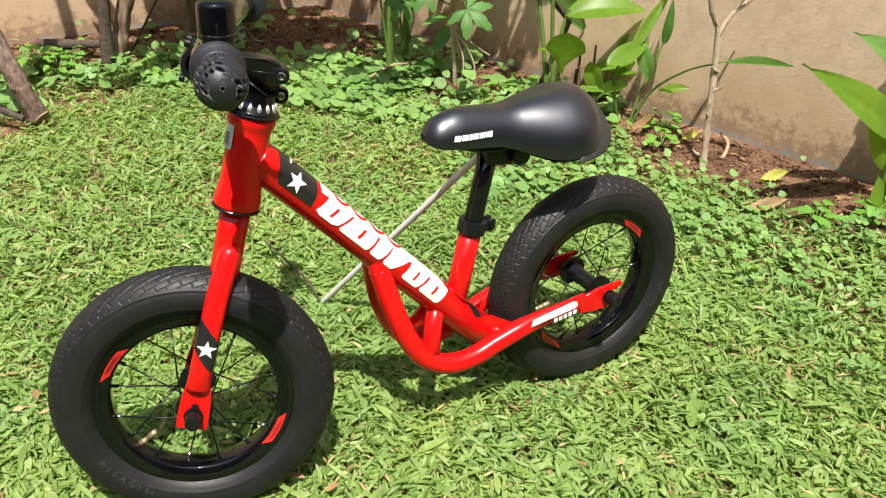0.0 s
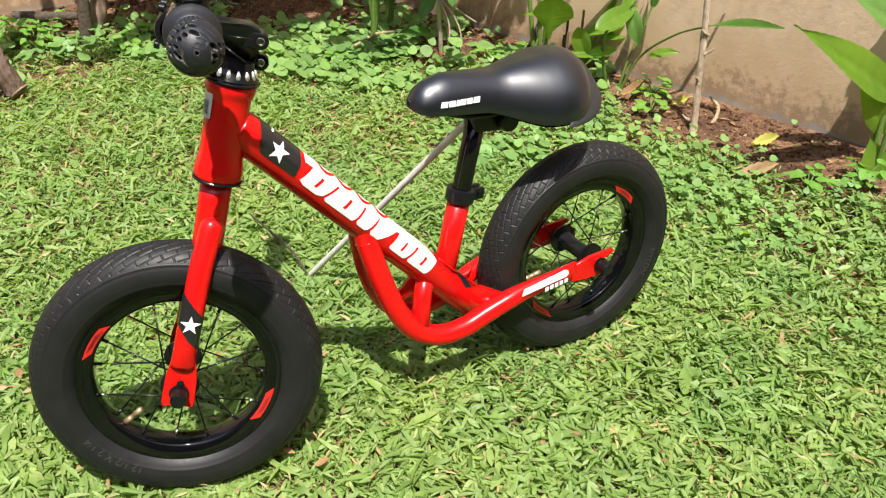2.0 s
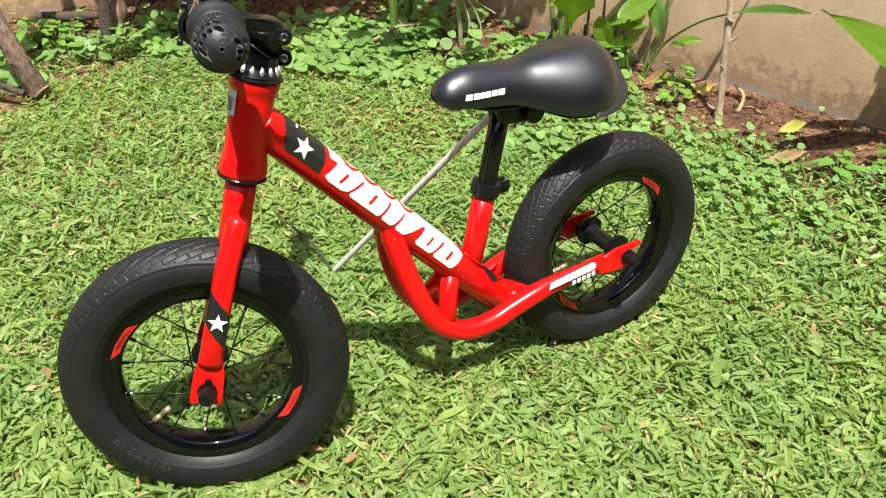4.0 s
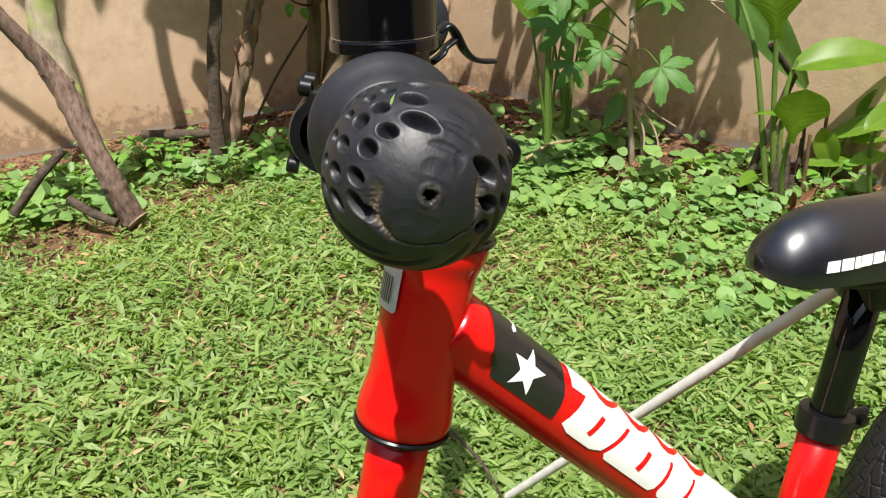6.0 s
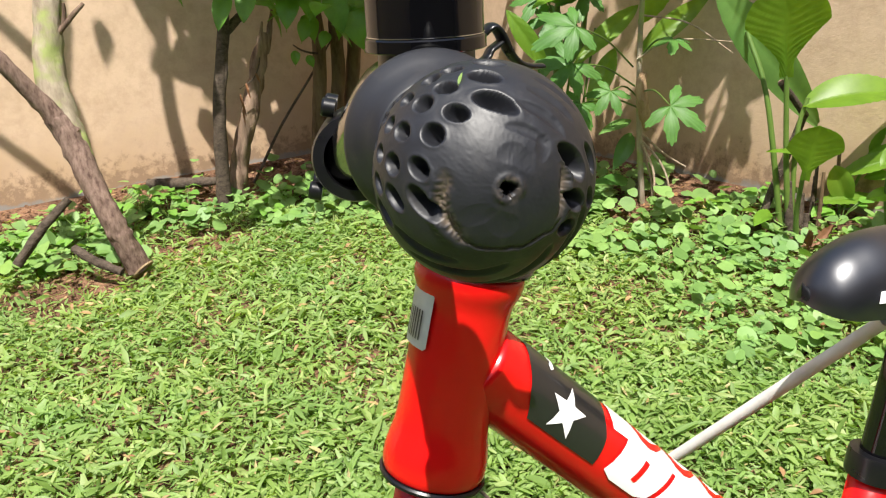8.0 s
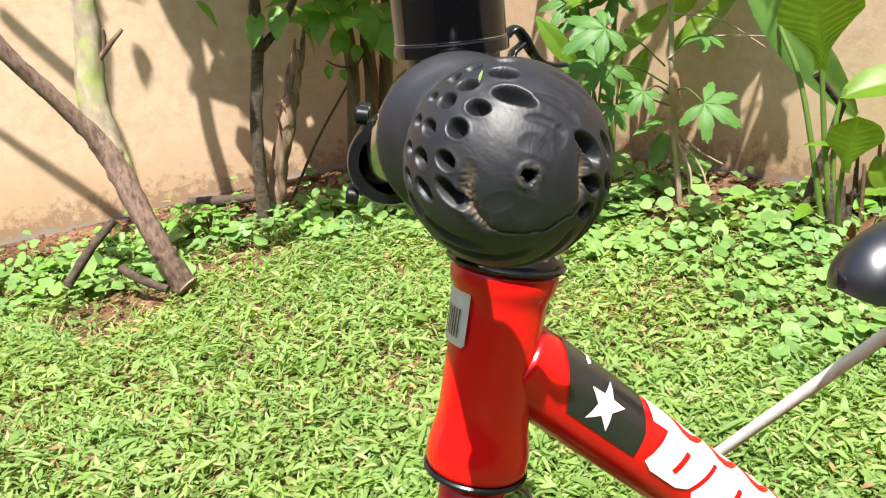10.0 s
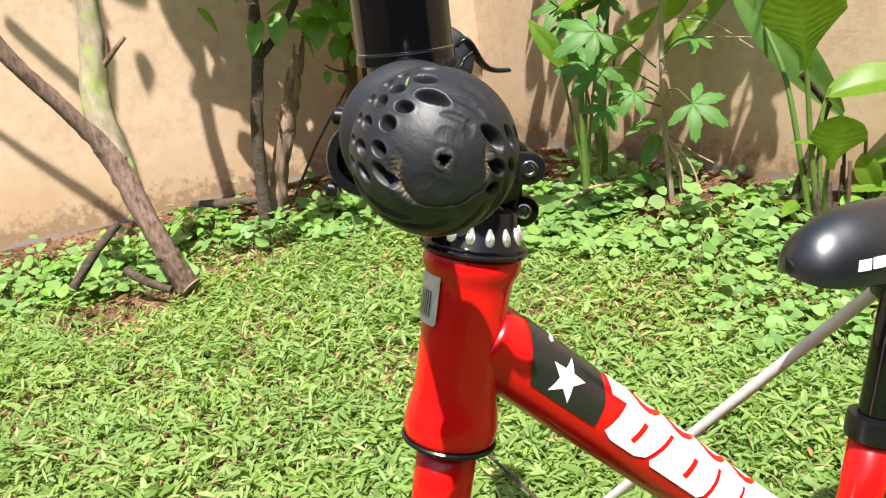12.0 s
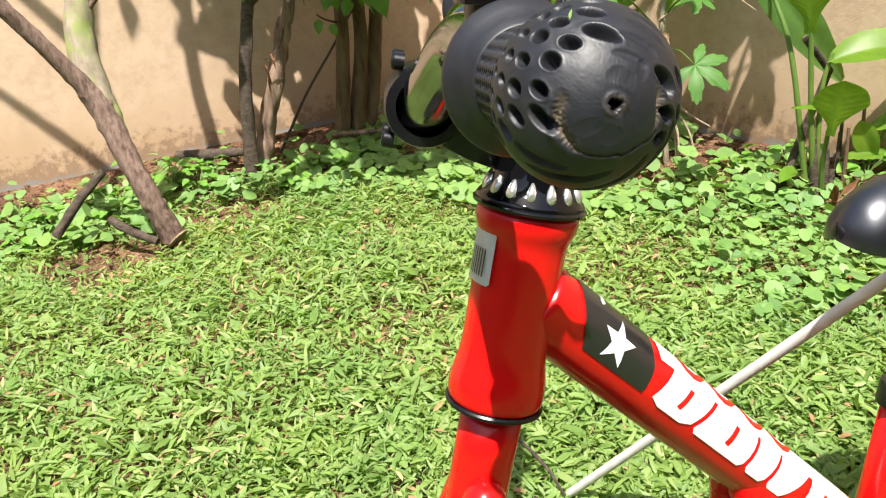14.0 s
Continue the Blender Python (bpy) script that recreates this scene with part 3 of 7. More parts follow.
def build_frame():
    tube_profile = [(0.0150, 0.0090), (0.0236, 0.0095), (0.0248, 0.0110), (0.0254, 0.0145), (0.0253, 0.0190), (0.0248, 0.0232), (0.0239, 0.0278), (0.0230, 0.0322), (0.0224, 0.0374), (0.0221, 0.0440), (0.0221, 0.0880), (0.0222, 0.0940), (0.0228, 0.0985), (0.0241, 0.1020), (0.0253, 0.1050), (0.0257, 0.1085), (0.0254, 0.1115), (0.0244, 0.1130), (0.0150, 0.1135)]
    frame_part = put("frame", lathe("head_tube", STEER_BASE, STEER_U, tube_profile, 64, 60), RED, bike, "red welded steel frame with white and black stickers")
    put("lower_cup", lathe("lower_cup", STEER_BASE, STEER_U, [(0.017, 0.0066), (0.0246, 0.0068), (0.0258, 0.0076), (0.0260, 0.0090), (0.0252, 0.0100), (0.02, 0.0102)], 48), BLACK_SATIN, frame_part, "thin black headset cup")
    a, b = V((0.098, 0, 0.432)), V((0.398, 0, 0.113))
    R = 0.0218
    put("down_tube", tube("down_tube", [a - (b - a).normalized() * 0.004, a, a.lerp(b, 0.3), a.lerp(b, 0.6), b - (b - a).normalized() * 0.003, b], [R, R, R, R, R, R - 0.002], seg=40), RED, frame_part)
    d = (b - a).normalized()
    put("tube_plug", lathe("tube_plug", b - d * 0.001, d, [(R - 0.003, 0), (R - 0.004, 0.002), (0.004, 0.0025)], 32), BLACK_SATIN, frame_part, "black tube end")
    face = (V((0, -1, 0.0))).normalized()
    up = (V((0, 0, 1)) - d * d.z).normalized()

    def patch(name, outline, mat, label="", lift=0.0006, flip=1):
        # outline: along the tube, and round it (positive upwards)
        sgn = 1 if d.cross((face - d * face.dot(d)).normalized()).dot(up) > 0 else -1
        return wrap_patch(name, a, b, R, [(p, q * sgn) for p, q in outline], face, lift, mat=mat, parent=frame_part, label=label)

    # star panel, its white star and the lettering-like blocks of the side graphic
    patch("star_panel", [(0.009, 0.036), (0.0135, 0.018), (0.020, 0.005), (0.0272, -0.0052), (0.053, -0.0052), (0.0782, -0.0048), (0.0772, 0.004), (0.0765, 0.010), (0.0725, 0.020), (0.0712, 0.036)], BLACK_DECAL, "black sticker panel")
    star_pts = [(0.0455 + rr * math.cos(t), 0.0082 + rr * math.sin(t)) for t, rr in ((radians(18 + 36 * k), 0.0130 if k % 2 == 0 else 0.0055) for k in range(10))]
    patch("star", star_pts, WHITE_DECAL, "white star sticker", 0.0010)
    patch("panel_mark", [(0.0295, 0.0345), (0.0325, 0.031), (0.0318, 0.0245), (0.0290, 0.0222), (0.0280, 0.0250), (0.0300, 0.0290)], WHITE_DECAL, "small white mark", 0.0009)
    patch("graphic_band", [(0.0770, 0.036), (0.0782, 0.024), (0.0806, 0.0168), (0.0930, 0.0172), (0.3205, 0.0165), (0.3205, 0.0195), (0.3120, 0.0245), (0.296, 0.0300), (0.272, 0.0360)], WHITE_DECAL, "white upper band of the side graphic")
    # slanted white blocks below the band: lower edge, upper edge, and a red slot in some of them
    blocks = ((0.0855, 0.1215, 0.0935, 0.1340, 0.44, 0.54), (0.1250, 0.1762, 0.1375, 0.1805, 0.48, 0.57), (0.1798, 0.2000, 0.1835, 0.2070, 0, 0), (0.2040, 0.2235, 0.2090, 0.2420, 0, 0), (0.2408, 0.2722, 0.2460, 0.2812, 0.46, 0.56), (0.2758, 0.3150, 0.2850, 0.3215, 0.44, 0.55))
    for lo0, lo1, hi0, hi1, q0, q1 in blocks:
        edge = 0.0075 if lo0 < 0.09 else 0.003
        patch("graphic_block", [(lo0, -0.0032), (lo0 + edge, -0.0060), (lo1 - edge, -0.0060), (lo1, -0.0030), (hi1, 0.0185), (hi0, 0.0185)], WHITE_DECAL, "", 0.0008)
        if q1:
            at = lambda k, h: (lo0 + (lo1 - lo0) * k) * (1 - h) + (hi0 + (hi1 - hi0) * k) * h
            patch("graphic_slot", [(at(q0, 0.25), 0.0005), (at(q1, 0.25), 0.0000), (at(q1, 0.75), 0.0125), (at(q0, 0.75), 0.0130)], RED, "", 0.0012)
    for i in range(4):
        p = 0.110 + 0.0325 * i
        patch("flame_stroke", [(p - 0.0130, 0.0345), (p - 0.0095, 0.0275), (p - 0.0050, 0.0225), (p + 0.0020, 0.0208), (p + 0.0090, 0.0225), (p + 0.0165, 0.0280), (p + 0.0190, 0.0340), (p + 0.0120, 0.0290), (p + 0.0050, 0.0258), (p - 0.0015, 0.0262), (p - 0.0065, 0.0300), (p - 0.0085, 0.0345)], RED, "", 0.0010)
    patch("yellow_strip", [(0.268, 0.0370), (0.290, 0.0335), (0.3065, 0.0285), (0.3080, 0.0310), (0.291, 0.0365), (0.270, 0.0395)], YELLOW_DECAL, "thin yellow sticker strip")
    patch("end_panel", [(0.352, 0.036), (0.360, 0.026), (0.388, 0.0120), (0.400, 0.018), (0.386, 0.032), (0.372, 0.038)], BLACK_DECAL, "black sticker panel")
    # foil label on the head tube
    ha, hb = STEER_BASE, STEER_BASE + STEER_U * 0.1
    fl = V((-0.990, -0.09, 0))
    wrap_patch("foil_label", ha, hb, 0.0226, [(0.0765, -0.0092), (0.1005, -0.0092), (0.1020, -0.0077), (0.1020, 0.0077), (0.1005, 0.0092), (0.0765, 0.0092), (0.0750, 0.0077), (0.0750, -0.0077)], fl, 0.0012, mat=GREY_LABEL, parent=frame_part, label="silver foil label with dark print")
    for k in range(6):
        q = -0.0055 + 0.0019 * k
        wrap_patch("label_bar", ha, hb, 0.0226, [(0.0790, q), (0.0930, q), (0.0930, q + 0.0009), (0.0790, q + 0.0009)], fl, 0.0018, mat=GREY_PRINT, parent=frame_part)
    # seat tube, collar, post
    s0, s1, s2 = V((0.3440, 0, 0.150)), V((0.3730, 0, 0.2865)), V((0.3970, 0, 0.396))
    put("seat_tube", tube("seat_tube", [s0, s0.lerp(s1, 0.5), s1], 0.0145, seg=32), RED, frame_part)
    ds = (s1 - s0).normalized()
    put("seat_clamp", lathe("seat_clamp", s1 - ds * 0.009, ds, [(0.0148, 0), (0.0182, 0.001), (0.0186, 0.004), (0.0186, 0.015), (0.0180, 0.0175), (0.0132, 0.018)], 36), BLACK_SATIN, frame_part, "black seat clamp collar")
    ear = s1 + V((0.022, 0, -0.001))
    for y in (-0.009, 0.003):
        put("clamp_ear", block("clamp_ear", [ear + V((-0.010, y, -0.008)), ear + V((0.008, y, -0.008)), ear + V((0.008, y + 0.006, -0.008)), ear + V((-0.010, y + 0.006, -0.008))], [ear + V((-0.008, y, 0.007)), ear + V((0.010, y, 0.007)), ear + V((0.010, y + 0.006, 0.007)), ear + V((-0.008, y + 0.006, 0.007))], 0.0015, 2), BLACK_SATIN, frame_part)
    put("clamp_bolt", lathe("clamp_bolt", ear + V((0.002, -0.013, 0)), (0, 1, 0), [(0.002, 0), (0.004, 0.0004), (0.0042, 0.003), (0.0025, 0.004), (0.0025, 0.024), (0.0045, 0.0245), (0.0045, 0.028), (0.002, 0.0285)], 16), BLACK_GLOSS, frame_part)
    put("seat_post", tube("seat_post", [s1 - ds * 0.02, s1, s1.lerp(s2, 0.5), s2], 0.0122, seg=28), BLACK_GLOSS, frame_part, "black seat post")
    # looped lower tubes that run on as chainstays, one each side
    for s in (-1, 1):
        way = [(0.232, 0.003, 0.2895), (0.2385, 0.013, 0.250), (0.250, 0.0235, 0.203), (0.266, 0.030, 0.160), (0.289, 0.033, 0.127), (0.323, 0.036, 0.109), (0.360, 0.039, 0.111), (0.395, 0.041, 0.124), (0.437, 0.045, 0.139), (0.489, 0.050, 0.150), (0.530, 0.0515, 0.157)]
        pts = spline([(x, y * s, z) for x, y, z in way], 60)
        rad = np.interp(np.linspace(0, 1, 60), [0, 0.72, 0.86, 1], [0.0138, 0.0138, 0.0128, 0.0125])
        sq = np.interp(np.linspace(0, 1, 60), [0, 0.78, 0.95, 1], [1, 1, 0.30, 0.22])
        put("chainstay", tube("chainstay", pts, rad, seg=28, side=(0, 1, 0), squash=sq), RED, frame_part, "red bent lower tube ending as a chainstay")
        o = V((REAR_HUB.x, 0.0515 * s, REAR_HUB.z))
        prof = [(-0.048, -0.0150), (-0.048, 0.0095), (-0.020, 0.0170), (0.020, 0.0195), (0.026, 0.0140), (0.006, 0.0060), (-0.006, 0.0045), (-0.006, -0.0045), (0.004, -0.0050), (0.008, -0.0120), (0.004, -0.0170), (-0.020, -0.0180)]
        low = [o + V((p, -0.0024, q)) for p, q in prof]
        high = [p + V((0, 0.0048, 0)) for p in low]
        put("dropout", block("dropout", low, high, 0.0008, 1), RED, frame_part)
        dropout_nut(o + V((0, 0.0024 * s, 0)), (0, s, 0), frame_part)
        # strut between down tube and loop
        put("strut", tube("strut", [(0.3230, 0.001 * s, 0.193), (0.3105, 0.013 * s, 0.163), (0.2970, 0.031 * s, 0.130)], 0.0122, seg=24), RED, frame_part)
        # gusset from the down tube's end to the stay
        g = [V((0.372, 0.012 * s, 0.150)), V((0.400, 0.012 * s, 0.118)), V((0.410, 0.040 * s, 0.128)), V((0.425, 0.043 * s, 0.142)), V((0.398, 0.016 * s, 0.150))]
        put("gusset", block("gusset", [p - V((0, 0, 0.002)) for p in g], [p + V((0, 0, 0.003)) for p in g], 0.001, 1), RED, frame_part)
        # weld beads
        for c, dr, rr in ((V((0.2365, 0.0095 * s, 0.262)), V((0.2, 0.25 * s, -1)), 0.0134),):
            x = dr.normalized().orthogonal().normalized()
            y = dr.normalized().cross(x)
            bead = [c + (x * math.cos(t) + y * math.sin(t)) * rr * (1 + 0.03 * math.sin(9 * t)) for t in np.linspace(0, 2 * math.pi, 40)]
            put("weld", tube("weld", bead, [0.0013 + 0.0004 * math.sin(3.1 * i) for i in range(40)], seg=6), RED, frame_part)
        if s == -1:
            pa, pb = V(pts[47]), V(pts[57])
            dd = (pb - pa).normalized()
            nn = V((0, -1, 0))
            uu = nn.cross(dd)
            if uu.z < 0:
                uu = -uu
            o = V((0.4795, -0.0612, 0.1560))
            white = []
            for p, q in ((-0.044, -0.0035), (-0.040, 0.0065), (0.024, 0.0085), (0.029, 0.006), (0.030, 0.000), (0.026, -0.0035)):
                white.append(o + dd * p + uu * q)
            put("white_strip", block("white_strip", white, [q + nn * 0.0007 for q in white]), WHITE_DECAL, frame_part, "white sticker strip")
            for k in range(5):
                c = o + dd * (-0.006 + 0.0076 * k) - uu * 0.0098
                mark = [c + dd * -0.0030 - uu * 0.0030, c + dd * 0.0022 - uu * 0.0030, c + dd * 0.0030 + uu * 0.0030, c + dd * -0.0022 + uu * 0.0030]
                put("white_mark", block("white_mark", mark, [q + nn * 0.0006 for q in mark]), WHITE_DECAL, frame_part)
    # rear bridge between the stays
    put("stay_bridge", tube("stay_bridge", [(0.405, -0.040, 0.127), (0.405, 0, 0.127), (0.405, 0.040, 0.127)], 0.009, seg=20), RED, frame_part)
    put("tube_weld", tube("tube_weld", [s0.lerp(s1, 0.30) + V((math.cos(t) * 0.0155, math.sin(t) * 0.0155, 0.016 * math.cos(t) * -1.0 + 0.0)) for t in np.linspace(0, 2 * math.pi, 36)], 0.0012, seg=6), RED, frame_part)


build_frame()


def build_saddle():
    L = 96
    M = 64
    xs = np.linspace(0, 1, L)
    length, nose = 0.245, V((0.299, 0, 0.0))
    px = nose.x + xs * length
    half = np.interp(px, [0.299, 0.304, 0.315, 0.340, 0.375, 0.395, 0.415, 0.435, 0.455, 0.475, 0.493, 0.508, 0.522, 0.533, 0.540, 0.544], [0.006, 0.016, 0.0235, 0.0285, 0.0305, 0.0320, 0.0370, 0.0475, 0.0580, 0.0655, 0.0685, 0.0670, 0.0600, 0.0460, 0.029, 0.010])
    top = np.interp(px, [0.299, 0.305, 0.316, 0.340, 0.382, 0.415, 0.450, 0.490, 0.515, 0.532, 0.544], [0.420, 0.432, 0.442, 0.4495, 0.4490, 0.4475, 0.4540, 0.4590, 0.4570, 0.448, 0.430])
    low = np.interp(px, [0.299, 0.313, 0.354, 0.396, 0.430, 0.455, 0.480, 0.500, 0.522, 0.541, 0.551], [0.414, 0.407, 0.403, 0.399, 0.386, 0.3775, 0.3765, 0.3800, 0.3880, 0.398, 0.408])
    ker = np.ones(7) / 7
    pad = lambda q: np.convolve(np.pad(q, 3, mode="edge"), ker, "valid")
    half, top, low = pad(half), pad(top), pad(low)
    mid0 = 0.5 * (low[3] + top[3]) - 0.004
    for i, q in enumerate((0.02, 0.50, 0.78)):
        half[i] = half[3] * q
        top[i], low[i] = mid0 + (top[3] - mid0) * q, mid0 + (low[3] - mid0) * q
    pts = np.zeros((L, M, 3))
    for i in range(L):
        t = np.linspace(-1, 1, M)
        ang = t * 1.72
        k = 1.06
        y = np.sign(np.sin(ang)) * np.abs(np.sin(ang)) ** 1.04 * half[i]
        h = np.sign(np.cos(ang)) * np.abs(np.cos(ang)) ** k
        h = (h + 0.21) / 1.21
        z = low[i] + (top[i] - low[i]) * h
        dip = 0.0035 * np.exp(-(y / 0.016) ** 2) * np.interp(xs[i], [0.25, 0.45, 0.7, 0.9], [0, 1, 1, 0])
        pts[i, :, 0] = nose.x + xs[i] * length
        pts[i, :, 1] = y
        pts[i, :, 2] = z - dip
    saddle = put("saddle", grid_mesh("saddle", pts[:, ::-1]), VINYL, bike, "padded black vinyl saddle with a white mark")
    # moulded underside shell
    under = np.zeros((L, 24, 3))
    for i in range(L):
        t = np.linspace(-1, 1, 24)
        under[i, :, 0] = nose.x + xs[i] * length
        under[i, :, 1] = t * half[i] * 0.95
        under[i, :, 2] = low[i] + 0.0022 + 0.010 * (1 - t * t)
    put("shell", grid_mesh("shell", under), BLACK_SATIN, saddle, "hard black plastic underside")
    # tail bumper: a crescent shell round the rear edge
    rows = []
    for t in np.linspace(-1.80, 1.80, 60):
        k = abs(t)
        w = max(math.cos(k / 1.80 * math.pi / 2), 0.0)
        r = float(np.interp(k, [0, 0.5, 1.0, 1.57, 2.08], [0.0750, 0.0735, 0.0710, 0.0700, 0.0785]))
        z = float(np.interp(k, [0, 0.35, 0.8, 1.2, 1.57, 2.08], [0.3960, 0.3915, 0.3845, 0.3795, 0.3775, 0.3805]))
        tall, thick = 0.0020 + 0.040 * w ** 0.8, 0.004 + 0.016 * w
        ring = []
        for q in np.linspace(0, 2 * math.pi, 16, endpoint=False):
            a, b = math.cos(q), math.sin(q)
            a, b = math.copysign(abs(a) ** 0.6, a), math.copysign(abs(b) ** 0.7, b)
            up = (b + 1) / 2 * tall
            rr = r - thick * (1 - a) / 2 - 0.62 * up
            ring.append((0.500 + rr * math.cos(t), rr * math.sin(t), z + up))
        rows.append(ring)
    put("tail_bumper", grid_mesh("tail_bumper", np.array(rows), close_v=True), BUMPER_PLASTIC, saddle, "matt black plastic tail bumper")
    # clamp below
    put("saddle_clamp", block("saddle_clamp", [V((0.385, -0.016, 0.372)), V((0.425, -0.016, 0.368)), V((0.425, 0.016, 0.368)), V((0.385, 0.016, 0.372))], [V((0.378, -0.014, 0.410)), V((0.430, -0.014, 0.404)), V((0.430, 0.014, 0.404)), V((0.378, 0.014, 0.410))], 0.004, 3), BLACK_SATIN, saddle, "black steel saddle clamp")
    put("clamp_knob", lathe("clamp_knob", (0.428, -0.026, 0.382), (0, 1, 0), [(0.006, 0), (0.0125, 0.001), (0.0135, 0.004), (0.0135, 0.048), (0.0125, 0.051), (0.006, 0.052)], 28), BLACK_SATIN, saddle)
    for s in (-1, 1):
        put("rail", tube("rail", spline([(0.330, 0.010 * s, 0.409), (0.375, 0.018 * s, 0.397), (0.430, 0.020 * s, 0.393), (0.500, 0.034 * s, 0.392)], 24), 0.0035, seg=10), BLACK_SATIN, saddle)
    # six white slanted marks on the near flank
    for k in range(6):
        w = (0.0080, 0.0078, 0.0036, 0.0076, 0.0072, 0.0084)[k]
        x = 0.3285 + (0, 0.0096, 0.0188, 0.0236, 0.0326, 0.0412)[k]
        q = []
        for p, zz in ((0, 0.4184), (w, 0.4182), (w + 0.0019, 0.4246), (0.0019, 0.4248)):
            xx = x + p
            i = int(np.clip((xx - nose.x) / length * (L - 1), 0, L - 1))
            row = pts[i]
            j = np.argmin(np.abs(row[:M // 2, 2] - zz))
            q.append(V((xx, row[j, 1] - 0.0012, zz)))
        put("white_mark", block("white_mark", q, [p + V((0, -0.0006, 0.0002)) for p in q]), WHITE_DECAL, saddle)


build_saddle()


def build_cockpit():
    top = 0.1130
    # spacer ring with bright teardrop windows
    spacer = put("headset_spacer", lathe("headset_spacer", STEER_BASE, STEER_U, [(0.02, top), (0.0268, top + 0.0004), (0.0282, top + 0.0014), (0.0284, top + 0.0026), (0.0276, top + 0.0036), (0.0270, top + 0.0038), (0.0270, top + 0.0050), (0.0262, top + 0.0062), (0.0240, top + 0.0085), (0.0218, top + 0.0125), (0.0206, top + 0.0170), (0.0200, top + 0.0215), (0.0196, top + 0.0235), (0.012, top + 0.0238)], 64, 40), BLACK_GLOSS, bike, "black headset spacer with bright metal teardrops")
    for i in range(15):
        a = i * 2 * math.pi / 15 + 0.12
        out = (FWD * math.cos(a) + SIDE * math.sin(a)).normalized()
        tan = STEER_U.cross(out)
        slope = (STEER_U * 0.93 - out * 0.37).normalized()
        nrm = tan.cross(slope)
        if nrm.dot(out) < 0:
            nrm = -nrm
        c = STEER_BASE + STEER_U * (top + 0.0118) + out * 0.0226
        ring = []
        for t in np.linspace(0, 2 * math.pi, 18, endpoint=False):
            hh = math.cos(t) * 0.0047
            ww = math.sin(t) * 0.0029 * (1 - 0.55 * (math.cos(t) + 1) / 2)
            ring.append(c + slope * hh + tan * ww)
        verts = [c + nrm * 0.0016] + [p + nrm * 0.0009 for p in ring] + [p - nrm * 0.0006 for p in ring]
        n = len(ring)
        faces = [(0, 1 + j, 1 + (j + 1) % n) for j in range(n)] + [(1 + j, 1 + n + j, 1 + n + (j + 1) % n, 1 + (j + 1) % n) for j in range(n)]
        put("teardrop", mesh_from("teardrop", verts, faces), BRIGHT, spacer)
    S = STEER_BASE + STEER_U * 0.136
    # stem
    cf, cu, cs = 0.059, 0.0215, 0.006
    prof = [(-0.021, -0.004), (-0.024, 0.004), (-0.022, 0.012), (-0.020, 0.020), (-0.022, 0.028), (-0.020, 0.034), (-0.012, 0.038), (0.0, 0.038), (0.030, 0.036), (0.054, 0.038), (0.056, 0.006), (0.036, 0.000), (0.022, -0.004), (0.012, -0.006)]
    wid = [0.015, 0.015, 0.015, 0.015, 0.015, 0.015, 0.016, 0.016, 0.018, 0.020, 0.020, 0.017, 0.015, 0.016]
    low = [steer(f, -w, u, S) for (f, u), w in zip(prof, wid)]
    near_wid = [-0.018, -0.019, -0.014, 0.004, 0.006, 0.007, 0.010, 0.015, 0.018, 0.020, 0.020, 0.017, 0.006, -0.006]
    high = [steer(f, w, u, S) for (f, u), w in zip(prof, near_wid)]
    stem = put("stem", block("stem", low, high, 0.0028, 3), BLACK_SATIN, bike, "black forged handlebar stem with steel bolts")
    C = steer(cf, cs, cu, S)
    for at, back, r in ((V((0.1350, 0.0120, 0.4910)), 0.016, 0.0086), (V((0.1280, -0.0160, 0.5210)), 0.032, 0.0084)):
        low_lug = [at + (FWD * math.cos(t) + STEER_U * math.sin(t)) * r - SIDE * back for t in np.linspace(0.6, 2 * math.pi - 0.6, 18)]
        low_lug = [at + FWD * 0.016 - STEER_U * r - SIDE * back] + [at + (FWD * math.cos(t) + STEER_U * math.sin(t)) * r - SIDE * back for t in np.linspace(-math.pi / 2 - 0.05, -3 * math.pi / 2 + 0.05, 18)] + [at + FWD * 0.016 + STEER_U * r - SIDE * back]
        put("stem_lug", block("stem_lug", low_lug, [p + SIDE * (back - 0.001) for p in low_lug], 0.0012, 2), BLACK_SATIN, stem)
        put("stem_bolt", lathe("stem_bolt", at - SIDE * 0.002, SIDE, [(0.0044, 0), (0.0044, 0.0016), (0.0037, 0.0026), (0.0026, 0.0027), (0.0022, 0.0012), (0.001, 0.0012)], 24), STEEL, stem, "bright steel hex bolt")
    for k, (f0, u0, f1, u1) in enumerate(((-0.014, 0.026, 0.010, 0.024), (-0.010, 0.002, 0.012, 0.014))):
        put("stem_rib", tube("stem_rib", [steer(f0, 0.0152, u0, S), steer((f0 + f1) / 2, 0.0162, (u0 + u1) / 2, S), steer(f1, 0.0156, u1, S)], 0.0012, seg=8), BLACK_SATIN, stem)
    v, f = lathe_data(C - SIDE * 0.022, SIDE, [(0.0134, 0), (0.0178, 0.0005), (0.0186, 0.003), (0.0186, 0.041), (0.0178, 0.0435), (0.0134, 0.044), (0.0134, 0)], 40, caps=False)
    put("bar_clamp", sharp(mesh_from("bar_clamp", v, f), 40), BLACK_SATIN, stem, "black face plate round the handlebar")
    for s in (-0.013, 0.013):
        for u in (-0.0175, 0.0175):
            put("face_bolt", lathe("face_bolt", C + FWD * 0.0120 + SIDE * s + STEER_U * u, FWD, [(0.0040, 0), (0.0040, 0.0045), (0.0034, 0.0055), (0.001, 0.0055)], 16), BLACK_SATIN, stem)
    # handlebar with its sweep
    HOLE = V((0.0150, -0.2130, 0.5800))
    M = V((0.0668, 0.0083, 0.5576))
    near = (HOLE - M).normalized()
